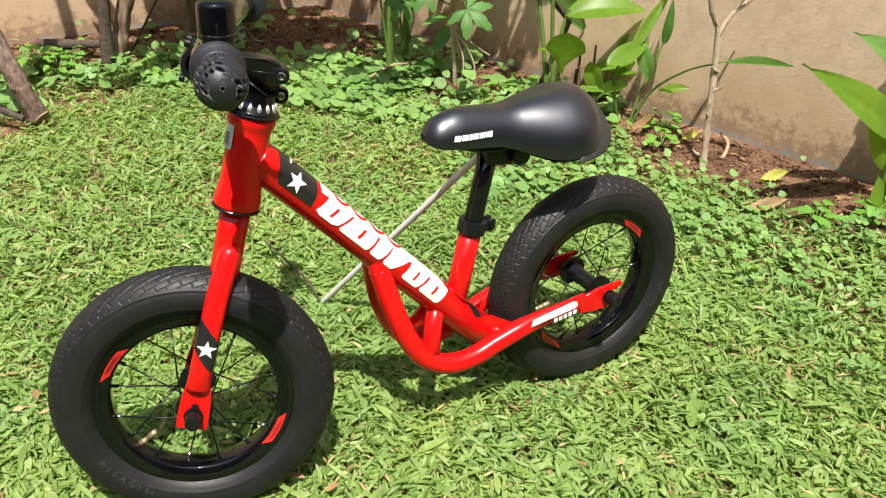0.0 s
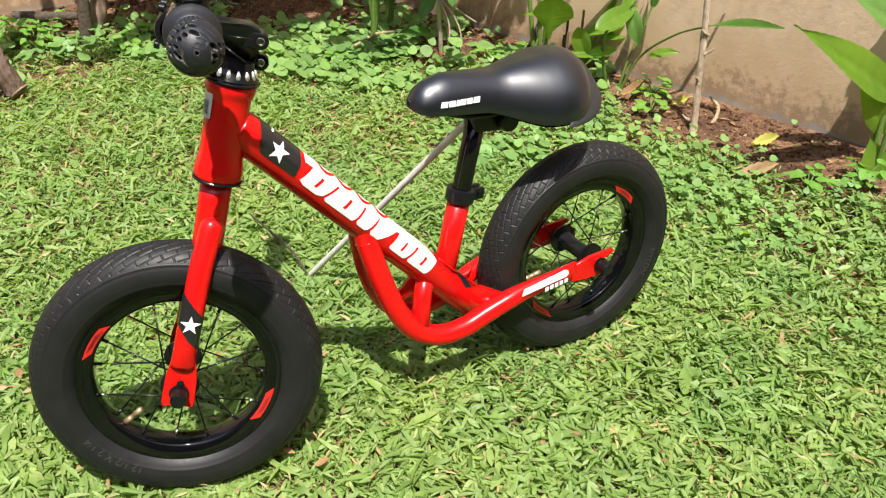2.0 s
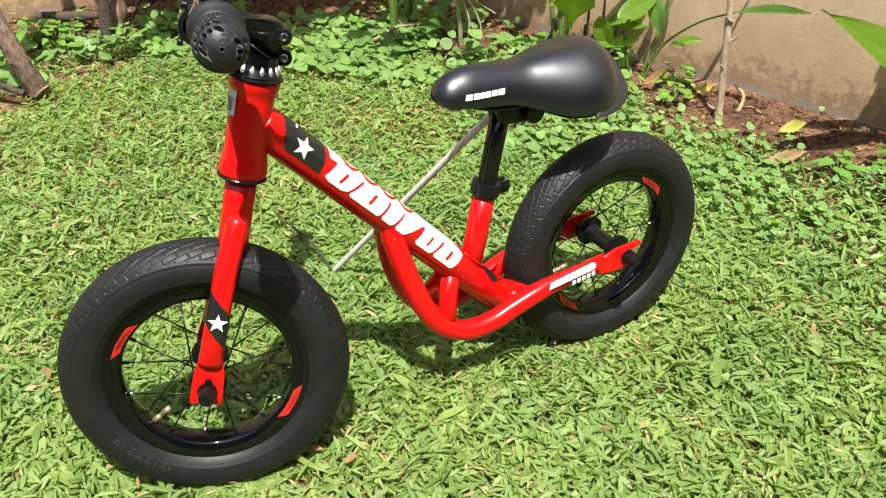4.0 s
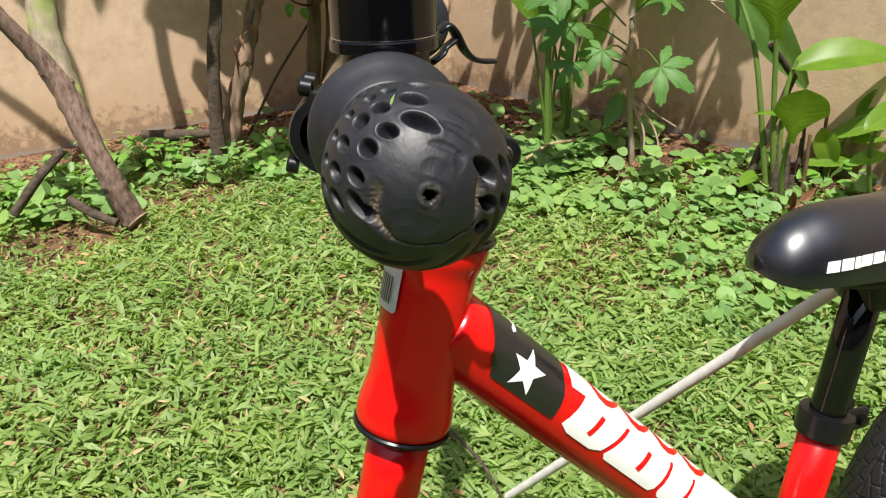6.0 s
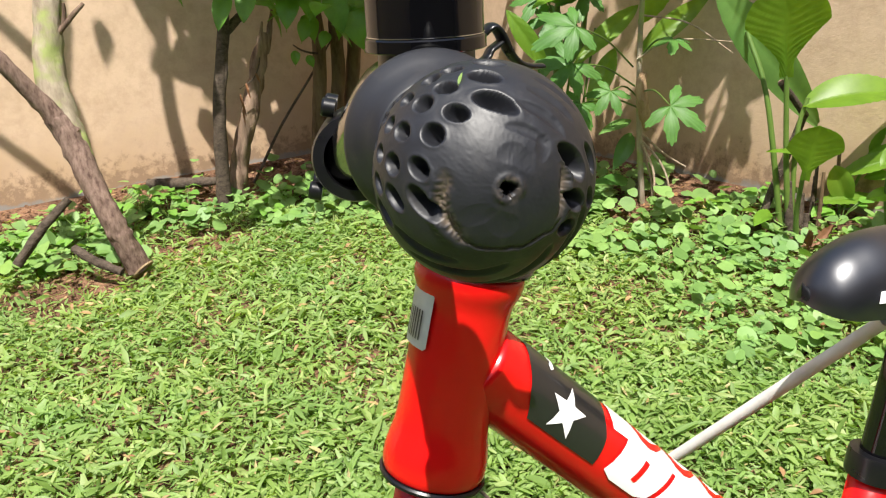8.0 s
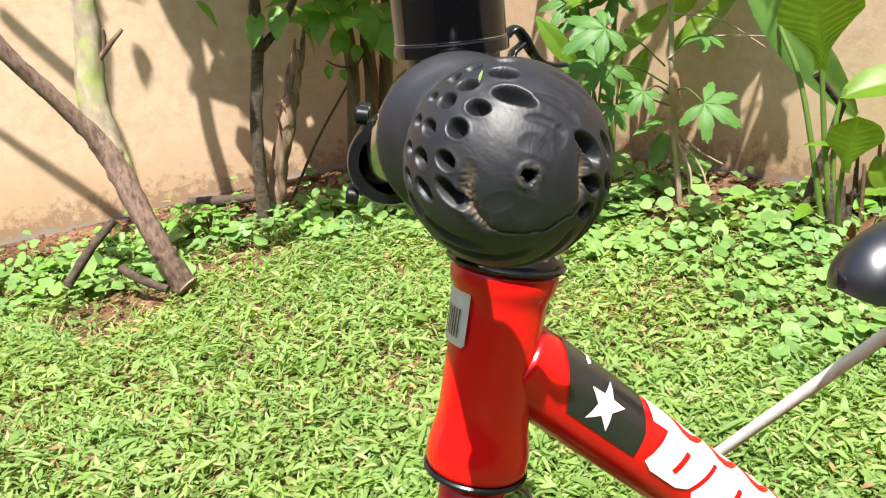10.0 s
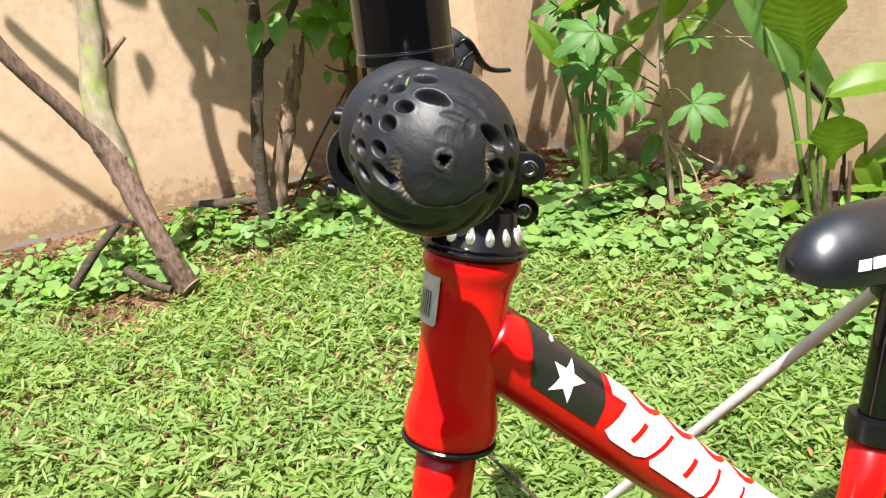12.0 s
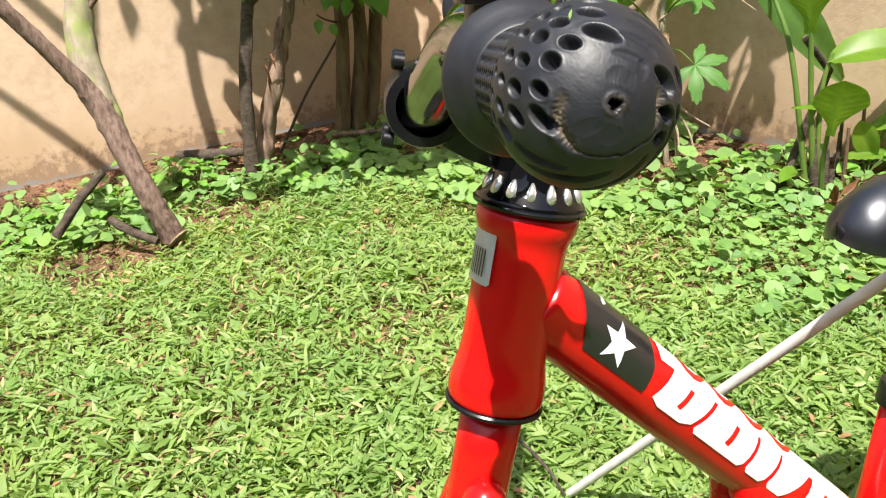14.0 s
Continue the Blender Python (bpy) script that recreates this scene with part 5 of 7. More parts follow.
def build_cover():
    rng = np.random.RandomState(5)
    xy = points_in(rng, 24000, -0.9, 1.5, -0.4, 2.30)
    keep = [i for i, (x, y) in enumerate(xy) if wall_gap(x, y)[0] > 0.04 and rng.uniform() < cover_share(x, y) * (1 - 0.96 * soil_share(x, y)) * (0.75 if x < 0.4 else 1.0)]
    c = on_ground(xy[keep])
    n = len(c)
    size = np.clip(0.0165 * np.exp(rng.normal(0, 0.28, n)), 0.009, 0.026) * (1 + 0.25 * np.array([noise.noise(V((x * 6, y * 6, 2.0))) for x, y, _ in c]))
    size = size * np.clip(0.56 + 0.62 * c[:, 1], 0.48, 1.40)
    h = 0.016 + rng.beta(2, 2, n) * np.clip(0.018 + 0.020 * c[:, 1], 0.02, 0.04)
    rows = [(0.0, 0.50), (0.12, 0.86), (0.40, 1.0), (0.70, 0.86), (0.92, 0.50), (1.0, 0.14)]
    me = leaf_swarm("ground_cover", rng, c, size * 1.08, size * 0.57, h, (0.0, 0.26), rows, 0.12, 0.26, roll=0.30, lean=0.28)
    tagged(put("ground_cover", me, COVER), "bright green round-leaved creeping weeds along the beds", "ground cover", kind="stuff")
    # trefoils: three small leaflets round one point
    xy = points_in(rng, 9500, -0.8, 1.45, -0.5, 2.0)
    keep = [i for i, (x, y) in enumerate(xy) if wall_gap(x, y)[0] > 0.05 and noise.noise(V((x * 3.3, y * 3.3, 12.0))) > 0.02 and rng.uniform() < 0.35 + 0.65 * cover_share(x, y) and soil_share(x, y) < 0.6 and cover_share(x, y) > 0.05]
    c = on_ground(xy[keep])
    m = len(c)
    verts, quads = [], []
    hh = 0.022 + rng.uniform(0, 0.03, m)
    for i in range(m):
        a0 = rng.uniform(0, 6.28)
        o = V(c[i]) + V((0, 0, hh[i]))
        r = rng.uniform(0.007, 0.012)
        for j in range(3):
            a = a0 + j * 2.094
            d = V((math.cos(a), math.sin(a), rng.uniform(-0.25, 0.2))).normalized()
            s = V((-math.sin(a), math.cos(a), 0))
            b = len(verts)
            for t, w in ((0.0, 0.08), (0.5, 0.62), (0.9, 0.72), (1.0, 0.40)):
                for e in (-1, 0, 1):
                    verts.append(o + d * r * (t - (0.10 if t == 1.0 and e == 0 else 0)) + s * (r * w * e) + V((0, 0, 0.12 * r * abs(e))) + V((0, 0, 0.18)) * ((d * r * t + s * (r * w * e)).y))
            for q in range(3):
                for e in range(2):
                    k = b + q * 3 + e
                    quads.append((k, k + 1, k + 4, k + 3))
    tagged(put("trefoil", many_quads("trefoil", np.array([tuple(v) for v in verts]), np.array(quads)), COVER), "small bright green three-leaved clover weeds", "clover", kind="stuff")


def build_litter():
    rng = np.random.RandomState(8)
    xy = points_in(rng, 16000, -0.9, 1.5, -0.7, 2.3)
    keep = [i for i, (x, y) in enumerate(xy) if wall_gap(x, y)[0] > 0.02 and rng.uniform() < 0.042 + 0.75 * soil_share(x, y)]
    c = on_ground(xy[keep])
    n = len(c)
    bare = np.array([soil_share(x, y) for x, y, _ in c])
    ln = np.where(bare > 0.5, rng.gamma(2.0, 0.0036, n) + 0.003, rng.uniform(0.008, 0.024, n))
    h = np.where(bare > 0.5, 0.003, rng.uniform(0.012, 0.026, n))
    rows = [(0.0, 0.15), (0.3, 0.8), (0.65, 0.9), (1.0, 0.1)]
    me = leaf_swarm("leaf_litter", rng, c, ln, ln * rng.uniform(0.10, 0.30, n), h, (0.0, 0.25), rows, 0.5, 0.5)
    tagged(put("leaf_litter", me, DEADLEAF), "dry brown and straw-coloured leaf litter", "leaf litter", kind="stuff")
    # straw-coloured thatch between the blades
    xy = points_in(rng, 9000, -0.6, 1.35, -0.7, 1.7)
    keep = [i for i, (x, y) in enumerate(xy) if soil_share(x, y) < 0.5 and noise.noise(V((x * 9, y * 9, 31.0))) > -0.05]
    c = on_ground(xy[keep])
    n = len(c)
    ln = rng.uniform(0.008, 0.024, n)
    me = leaf_swarm("thatch", rng, c, ln, ln * rng.uniform(0.05, 0.14, n) + 0.0006, rng.uniform(0.008, 0.028, n), (0.05, 0.3), rows, 0.4, 0.4)
    tagged(put("thatch", me, THATCH), "dry straw-coloured thatch among the grass", "thatch", kind="stuff")
    # soil crumbs
    xy = points_in(rng, 46000, -0.9, 1.5, -0.3, 2.3)
    keep = [i for i, (x, y) in enumerate(xy) if wall_gap(x, y)[0] > 0.01 and rng.uniform() < soil_share(x, y) * 0.85]
    c = on_ground(xy[keep])
    n = len(c)
    r = rng.gamma(1.5, 0.0015, n) + 0.0010
    cube = np.array([(-1, -1, -.7), (1, -1, -.7), (1, 1, -.7), (-1, 1, -.7), (-1, -1, .7), (1, -1, .7), (1, 1, .7), (-1, 1, .7)]) * 0.7
    v = c[:, None] + (cube[None] * rng.uniform(0.55, 1.15, (n, 8, 3))) * r[:, None, None] + np.array([0, 0, 1.0]) * (r * 0.3)[:, None, None]
    q = np.array([(3, 2, 1, 0), (4, 5, 6, 7), (0, 1, 5, 4), (1, 2, 6, 5), (2, 3, 7, 6), (3, 0, 4, 7)])
    quads = ((np.arange(n) * 8)[:, None, None] + q[None]).reshape(-1, 4)
    tagged(put("soil_crumbs", many_quads("soil_crumbs", v.reshape(-1, 3), quads), SOIL), "loose crumbs of reddish brown soil", "soil", kind="stuff")


build_lawn()
build_outer_lawn()
build_cover()
build_litter()

# ---- trees, shoots and leafy plants ----
BARK_PINK = bark_material("weathered_bark", (0.30, 0.205, 0.165), (0.085, 0.048, 0.038), 110, (1, 1, 0.35))
BARK_GREEN = bark_material("pale_green_bark", (0.42, 0.36, 0.27), (0.22, 0.17, 0.12), 34, moss=(0.30, 0.34, 0.12))
BARK_DARK = bark_material("dark_bark", (0.115, 0.088, 0.066), (0.036, 0.026, 0.020), 70, (1, 1, 1.6))
DEADWOOD = bark_material("split_dead_wood", (0.31, 0.215, 0.155), (0.07, 0.042, 0.030), 40, (1, 1, 0.10))
DRY_SHEATH = bark_material("dry_sheath", (0.46, 0.33, 0.20), (0.26, 0.16, 0.09), 40, (1, 1, 0.3))
CUTWOOD = bark_material("sawn_wood", (0.48, 0.36, 0.22), (0.30, 0.20, 0.11), 60, (1, 1, 1))
BARK_TAN = bark_material("shrub_bark", (0.185, 0.125, 0.070), (0.070, 0.042, 0.022), 36)
SAPLING_BARK = bark_material("sapling_bark", (0.46, 0.37, 0.27), (0.24, 0.17, 0.115), 60)
RUST_LEAF = leaf_material("rust_leaf", [(0.20, 0.085, 0.045), (0.26, 0.12, 0.06)], 0.6, 0.2)
STALK = leaf_material("green_stalk", [(0.085, 0.15, 0.028), (0.11, 0.18, 0.040)], 0.4, 0.1)
BROAD = leaf_material("broad_leaf", [(0.14, 0.26, 0.028), (0.19, 0.33, 0.040)], 0.40, 0.56)
BROAD_PALE = leaf_material("broad_leaf_pale", [(0.12, 0.24, 0.07), (0.14, 0.27, 0.07)], 0.4, 0.35)
PALMATE = leaf_material("lobed_leaf", [(0.062, 0.165, 0.034), (0.085, 0.205, 0.040)], 0.50, 0.32)
SHRUB_LEAF = leaf_material("shrub_leaf", [(0.06, 0.17, 0.02), (0.11, 0.26, 0.03), (0.16, 0.34, 0.035)], 0.42, 0.42)


def limb(name, points, radii, mat, parent, n=30, seg=18, rough=0.16, seed=0, label=""):
    pts = spline(points, n)
    rad = np.interp(np.linspace(0, 1, n), np.linspace(0, 1, len(radii)), radii)
    return put(name, sharp(tube(name, pts, rad, seg=seg, rough=rough, seed=seed), 60), mat, parent, label)


def blade_data(base, tip, width, normal, sag=0.1, shape="oval", ripple=0.0012, fold=0.18, n=22, m=13, veins=11, sway=0.0):
    """A leaf blade from base to tip: midrib bent by sag away from its normal, side veins as fine ripples."""
    b, t = V(base), V(tip)
    d = t - b
    ln = d.length
    dn = d / ln
    nr = (V(normal) - dn * V(normal).dot(dn)).normalized()
    s = dn.cross(nr)
    prof = {"oval": lambda u: (math.sin(math.pi * u ** 0.80) ** 0.75) * (1 - 0.15 * u), "broad": lambda u: (math.sin(math.pi * u ** 0.62) ** 0.62) * (1 - 0.1 * u), "narrow": lambda u: math.sin(math.pi * u ** 0.9) ** 0.9, "heart": lambda u: max(0.26 * min(u / 0.22, 1), math.sin(math.pi * min(max((u - 0.17) / 0.83, 0), 1) ** 0.55) ** 0.75), "hood": lambda u: (0.17 + 0.83 * min(max((u - 0.16) / 0.46, 0), 1) ** 1.25 * (1 if u < 0.62 else math.sqrt(max(1 - ((u - 0.62) / 0.385) ** 2, 0)))) * (1 if u < 0.9 else math.sqrt(max(1 - ((u - 0.9) / 0.1) ** 2, 0.02))), "drip": lambda u: math.sin(math.pi * min(u * 1.08, 1) ** 0.75) ** 0.8 * (1 - 0.2 * u) + 0.02}[shape]
    pts = np.zeros((n, m, 3))
    for i in range(n):
        u = i / (n - 1)
        c = b + d * u + nr * (-sag * ln * (u * u)) + nr * (sag * ln * 0.35 * math.sin(math.pi * u)) + s * (sway * ln * math.sin(math.pi * u))
        w = max(prof(min(max(u, 1e-4), 1 - 1e-4)) * width / 2, width * 0.012)
        for j in range(m):
            v = 2 * j / (m - 1) - 1
            z = abs(v) * fold * w + ripple * math.cos(2 * math.pi * veins * (u - 0.24 * abs(v))) * min(abs(v) * 2.5, 1) + ripple * 2.0 * math.sin(5 * u + 2 * v) * abs(v)
            pts[i, j] = c + s * (v * w) + nr * z
    return pts


def blade(name, base, tip, width, normal, mat, parent, label="", **kw):
    ob = put(name, grid_mesh(name, blade_data(base, tip, width, normal, **kw)), mat, parent, label)
    return ob


def lobed_leaf(name, center, normal, ahead, size, mat, parent, seed=0, lobes=5, droop=0.25):
    """A papaya-like leaf: pointed lobes round the end of its stalk."""
    nr = V(normal).normalized()
    a = (V(ahead) - nr * V(ahead).dot(nr)).normalized()
    s = nr.cross(a)
    rng = random.Random(seed)
    N = 168
    rings = 6
    span = radians(265)
    lengths = [rng.uniform(0.84, 1.12) for _ in range(lobes)]
    outline = []
    for i in range(N):
        th = -span / 2 + span * i / (N - 1)
        f = (i / (N - 1)) * lobes
        k = int(min(f, lobes - 1e-6))
        x = abs(f - k - 0.5) * 2
        ln = 1.0 - 0.42 * abs(((k + 0.5) / lobes) * 2 - 1) ** 1.4
        tooth = 0.10 * (1 - abs(((x * 2.2) % 1.0) * 2 - 1)) * (0.2 < x < 0.85)
        outline.append((th, size * ln * lengths[k] ** ((1 - x) ** 0.5) * (0.34 + 0.66 * (1 - x) ** 1.05 + tooth * 1.1)))
    pts = np.zeros((rings, N, 3))
    for r in range(rings):
        q = r / (rings - 1)
        for i, (th, rr) in enumerate(outline):
            f = (i / (N - 1)) * lobes
            x = abs(f - int(min(f, lobes - 1e-6)) - 0.5) * 2
            p = V(center) + (a * math.cos(th) + s * math.sin(th)) * (rr * max(q, 0.01))
            p += nr * (size * (0.05 * q - droop * q * q * (rr / size)) + size * 0.05 * x * q)
            pts[r, i] = p
    return put(name, grid_mesh(name, pts), mat, parent)


# sawn branch that leans by the back wall
def build_leaning_branch():
    t = thing("leaning_branch", (-0.045, 1.455, 0.01), "sawn forked branch with peeling bark leaning beside the wall", "branch")
    limb("trunk", [(-0.020, 1.505, 0.026), (-0.040, 1.500, 0.090), (-0.053, 1.500, 0.135), (-0.078, 1.520, 0.222), (-0.097, 1.542, 0.300), (-0.118, 1.550, 0.352), (-0.128, 1.550, 0.368)], [0.0255, 0.0240, 0.0232, 0.0236, 0.0255, 0.0235, 0.0190], BARK_PINK, t, n=44, seg=24, seed=1, rough=0.2)
    limb("arm", [(-0.098, 1.545, 0.318), (-0.124, 1.547, 0.366), (-0.153, 1.542, 0.412), (-0.186, 1.532, 0.468), (-0.218, 1.522, 0.517), (-0.258, 1.510, 0.590), (-0.305, 1.50, 0.75), (-0.330, 1.54, 1.10), (-0.325, 1.575, 1.35), (-0.355, 1.575, 1.565), (-0.525, 1.555, 1.83)], [0.0225, 0.0195, 0.0172, 0.0162, 0.0158, 0.0155, 0.016, 0.017, 0.017, 0.015, 0.012], BARK_PINK, t, n=70, seed=2)
    # unseen upper limbs, added to cast the forked shadow on the wall
    limb("side_limb", [(-0.352, 1.575, 1.55), (-0.325, 1.58, 1.66), (-0.31, 1.58, 1.84), (-0.30, 1.57, 2.05)], [0.015, 0.014, 0.012, 0.008], BARK_PINK, t, n=30, seed=10)
    limb("side_limb", [(-0.33, 1.56, 1.22), (-0.43, 1.56, 1.34), (-0.55, 1.555, 1.47), (-0.68, 1.55, 1.62)], [0.013, 0.012, 0.010, 0.006], BARK_PINK, t, n=30, seed=11)
    limb("upright", [(-0.076, 1.535, 0.255), (-0.092, 1.552, 0.305), (-0.107, 1.570, 0.362), (-0.112, 1.590, 0.442), (-0.098, 1.600, 0.529), (-0.087, 1.610, 0.605), (-0.075, 1.62, 0.80), (-0.060, 1.62, 1.10), (-0.090, 1.60, 1.50), (-0.06, 1.60, 1.85)], [0.016, 0.026, 0.0310, 0.0305, 0.0275, 0.0255, 0.022, 0.020, 0.017, 0.012], BARK_GREEN, t, n=70, seg=24, seed=3, rough=0.12, label="pale greenish upright limb")
    rng = random.Random(23)
    # unseen leaves above view, added to shade the back wall
    for k in range(120):
        b = V((rng.gauss(0.02, 0.16), rng.gauss(1.60, 0.07), rng.uniform(1.82, 2.25)))
        d = V((rng.uniform(-1, 1), rng.uniform(-1, 1), rng.uniform(-0.6, 0.3))).normalized()
        ln = rng.uniform(0.07, 0.12)
        blade("leaf", b, b + d * ln, ln * 0.55, V((d.x * 0.3, d.y * 0.3, 1.0)), SHRUB_LEAF, t, n=7, m=5, ripple=0.0006, veins=5)
    limb("twig", [(-0.088, 1.592, 0.508), (-0.072, 1.584, 0.524), (-0.050, 1.580, 0.545), (-0.024, 1.575, 0.568)], [0.008, 0.006, 0.0055, 0.004], DEADWOOD, t, n=14, seg=10, seed=4)
    limb("twig", [(-0.068, 1.584, 0.528), (-0.062, 1.581, 0.556), (-0.060, 1.578, 0.572)], [0.005, 0.004, 0.003], DEADWOOD, t, n=8, seg=8, seed=5)
    put("sawn_end", lathe("sawn_end", (-0.0130, 1.4990, 0.0225), (0.50, -0.45, -0.74), [(0.0270, -0.002), (0.0260, 0.0012), (0.015, 0.0016), (0.003, 0.0018)], 26, 60), CUTWOOD, t, "pale sawn end")


def build_sticks():
    rows = (((-0.258, 1.60, 0.052), (-0.194, 1.61, 0.119), (-0.131, 1.625, 0.170), 0.0100, "short dark stick propped on the weeds"), ((-0.140, 1.57, 0.075), (-0.105, 1.53, 0.052), (-0.055, 1.485, 0.030), 0.0095, "dark broken stick lying on the soil"), ((0.46, 1.93, 0.085), (0.53, 1.92, 0.080), (0.60, 1.90, 0.078), 0.007, "pale stick lying under the shrub"), ((0.05, 2.02, 0.085), (0.13, 1.98, 0.082), (0.22, 1.95, 0.080), 0.014, "dark rotting stick lying by the wall"))
    for k, (a, b, c, r, label) in enumerate(rows):
        t = thing("stick", a, label, "stick")
        limb("wood", [a, b, c], [r, r * 1.05, r * 0.8], BARK_DARK if k != 2 else DEADWOOD, t, n=16, seg=12, seed=20 + k, rough=0.25)
    t = thing("leaning_twig", (0.325, 1.98, 0.06), "thin dark twig leaning up to the shrub", "twig")
    limb("wood", [(0.322, 1.98, 0.050), (0.42, 1.99, 0.195), (0.520, 2.0, 0.315), (0.60, 2.0, 0.42)], [0.0042, 0.0038, 0.0034, 0.002], BARK_DARK, t, n=18, seg=8, seed=31)
    t = thing("fallen_twig", (0.278, 0.322, 0.02), "thin brown dead twig lying on the lawn", "twig")
    limb("wood", [(0.262, 0.550, 0.036), (0.272, 0.450, 0.036), (0.279, 0.376, 0.034), (0.278, 0.322, 0.024)], [0.0016, 0.0021, 0.0022, 0.0015], BARK_DARK, t, n=16, seg=8, seed=32)


def build_tree():
    t = thing("slender_tree", (0.222, 1.87, 0.03), "slender dark-barked young tree by the back wall", "tree")
    limb("trunk", [(0.221, 1.870, 0.015), (0.228, 1.868, 0.120), (0.246, 1.862, 0.290), (0.268, 1.856, 0.400), (0.288, 1.850, 0.515), (0.30, 1.85, 0.75), (0.27, 1.84, 1.05), (0.29, 1.83, 1.45)], [0.022, 0.0175, 0.0165, 0.0155, 0.0150, 0.014, 0.012, 0.007], BARK_DARK, t, n=60, seed=41)
    limb("branch", [(0.283, 1.85, 0.462), (0.318, 1.86, 0.490), (0.356, 1.87, 0.520), (0.42, 1.88, 0.62), (0.46, 1.88, 0.80), (0.52, 1.90, 1.10)], [0.012, 0.0115, 0.010, 0.009, 0.007, 0.004], BARK_DARK, t, n=34, seg=12, seed=42)
    limb("stub", [(0.262, 1.853, 0.330), (0.272, 1.848, 0.365), (0.277, 1.846, 0.395)], [0.006, 0.005, 0.0035], BARK_DARK, t, n=8, seg=8, seed=43)
    # unseen crown, added above view to dapple the back wall with shadow
    rng = random.Random(3)
    for k in range(30):
        h = rng.uniform(1.18, 1.6)
        side = rng.uniform(-0.28, 0.30)
        b = V((0.30 + side, 1.85 + rng.uniform(-0.12, 0.2), h))
        d = V((rng.uniform(-1, 1), rng.uniform(-1, 0.5), rng.uniform(-0.8, 0.1))).normalized()
        blade("leaf", b, b + d * rng.uniform(0.06, 0.10), rng.uniform(0.035, 0.055), V((d.x, d.y, 1.2)), SHRUB_LEAF, t, n=9, m=5, ripple=0.0006, veins=6)
    for b, tip, w in (((0.300, 1.845, 0.560), (0.262, 1.80, 0.478), 0.050), ((0.352, 1.83, 0.565), (0.322, 1.79, 0.490), 0.055)):
        blade("leaf", b, tip, w, (-0.3, -1, 0.4), SHRUB_LEAF, t, n=14, m=9, ripple=0.0008, veins=7)
    d = thing("dead_trunk", (0.265, 1.93, 0.04), "split weathered dead trunk leaning beside the young tree", "dead wood")
    limb("trunk", [(0.262, 1.930, 0.010), (0.283, 1.920, 0.130), (0.325, 1.905, 0.255), (0.368, 1.900, 0.385), (0.390, 1.898, 0.452)], [0.027, 0.0225, 0.0215, 0.0195, 0.010], DEADWOOD, d, n=30, seed=51, rough=0.45)
    limb("splinter", [(0.352, 1.885, 0.368), (0.372, 1.880, 0.425), (0.384, 1.880, 0.480)], [0.009, 0.007, 0.0025], DEADWOOD, d, n=10, seg=8, seed=52, rough=0.4)
    limb("splinter", [(0.386, 1.902, 0.400), (0.405, 1.905, 0.455), (0.418, 1.905, 0.505)], [0.010, 0.008, 0.003], DEADWOOD, d, n=10, seg=8, seed=53, rough=0.4)
    limb("tendril", [(0.372, 1.89, 0.41), (0.355, 1.86, 0.37), (0.335, 1.85, 0.345), (0.30, 1.85, 0.325)], [0.002, 0.0018, 0.0016, 0.001], BARK_DARK, d, n=14, seg=6, seed=54)
    for b, tip in (((0.298, 1.845, 0.315), (0.306, 1.84, 0.255)), ((0.316, 1.845, 0.340), (0.322, 1.84, 0.300)), ((0.302, 1.85, 0.28), (0.300, 1.845, 0.235)), ((0.345, 1.85, 0.36), (0.352, 1.845, 0.335))):
        blade("dry_leaf", b, tip, 0.007, (-0.3, -1, 0.2), RUST_LEAF, d, n=9, m=5, fold=0.9, ripple=0.002)


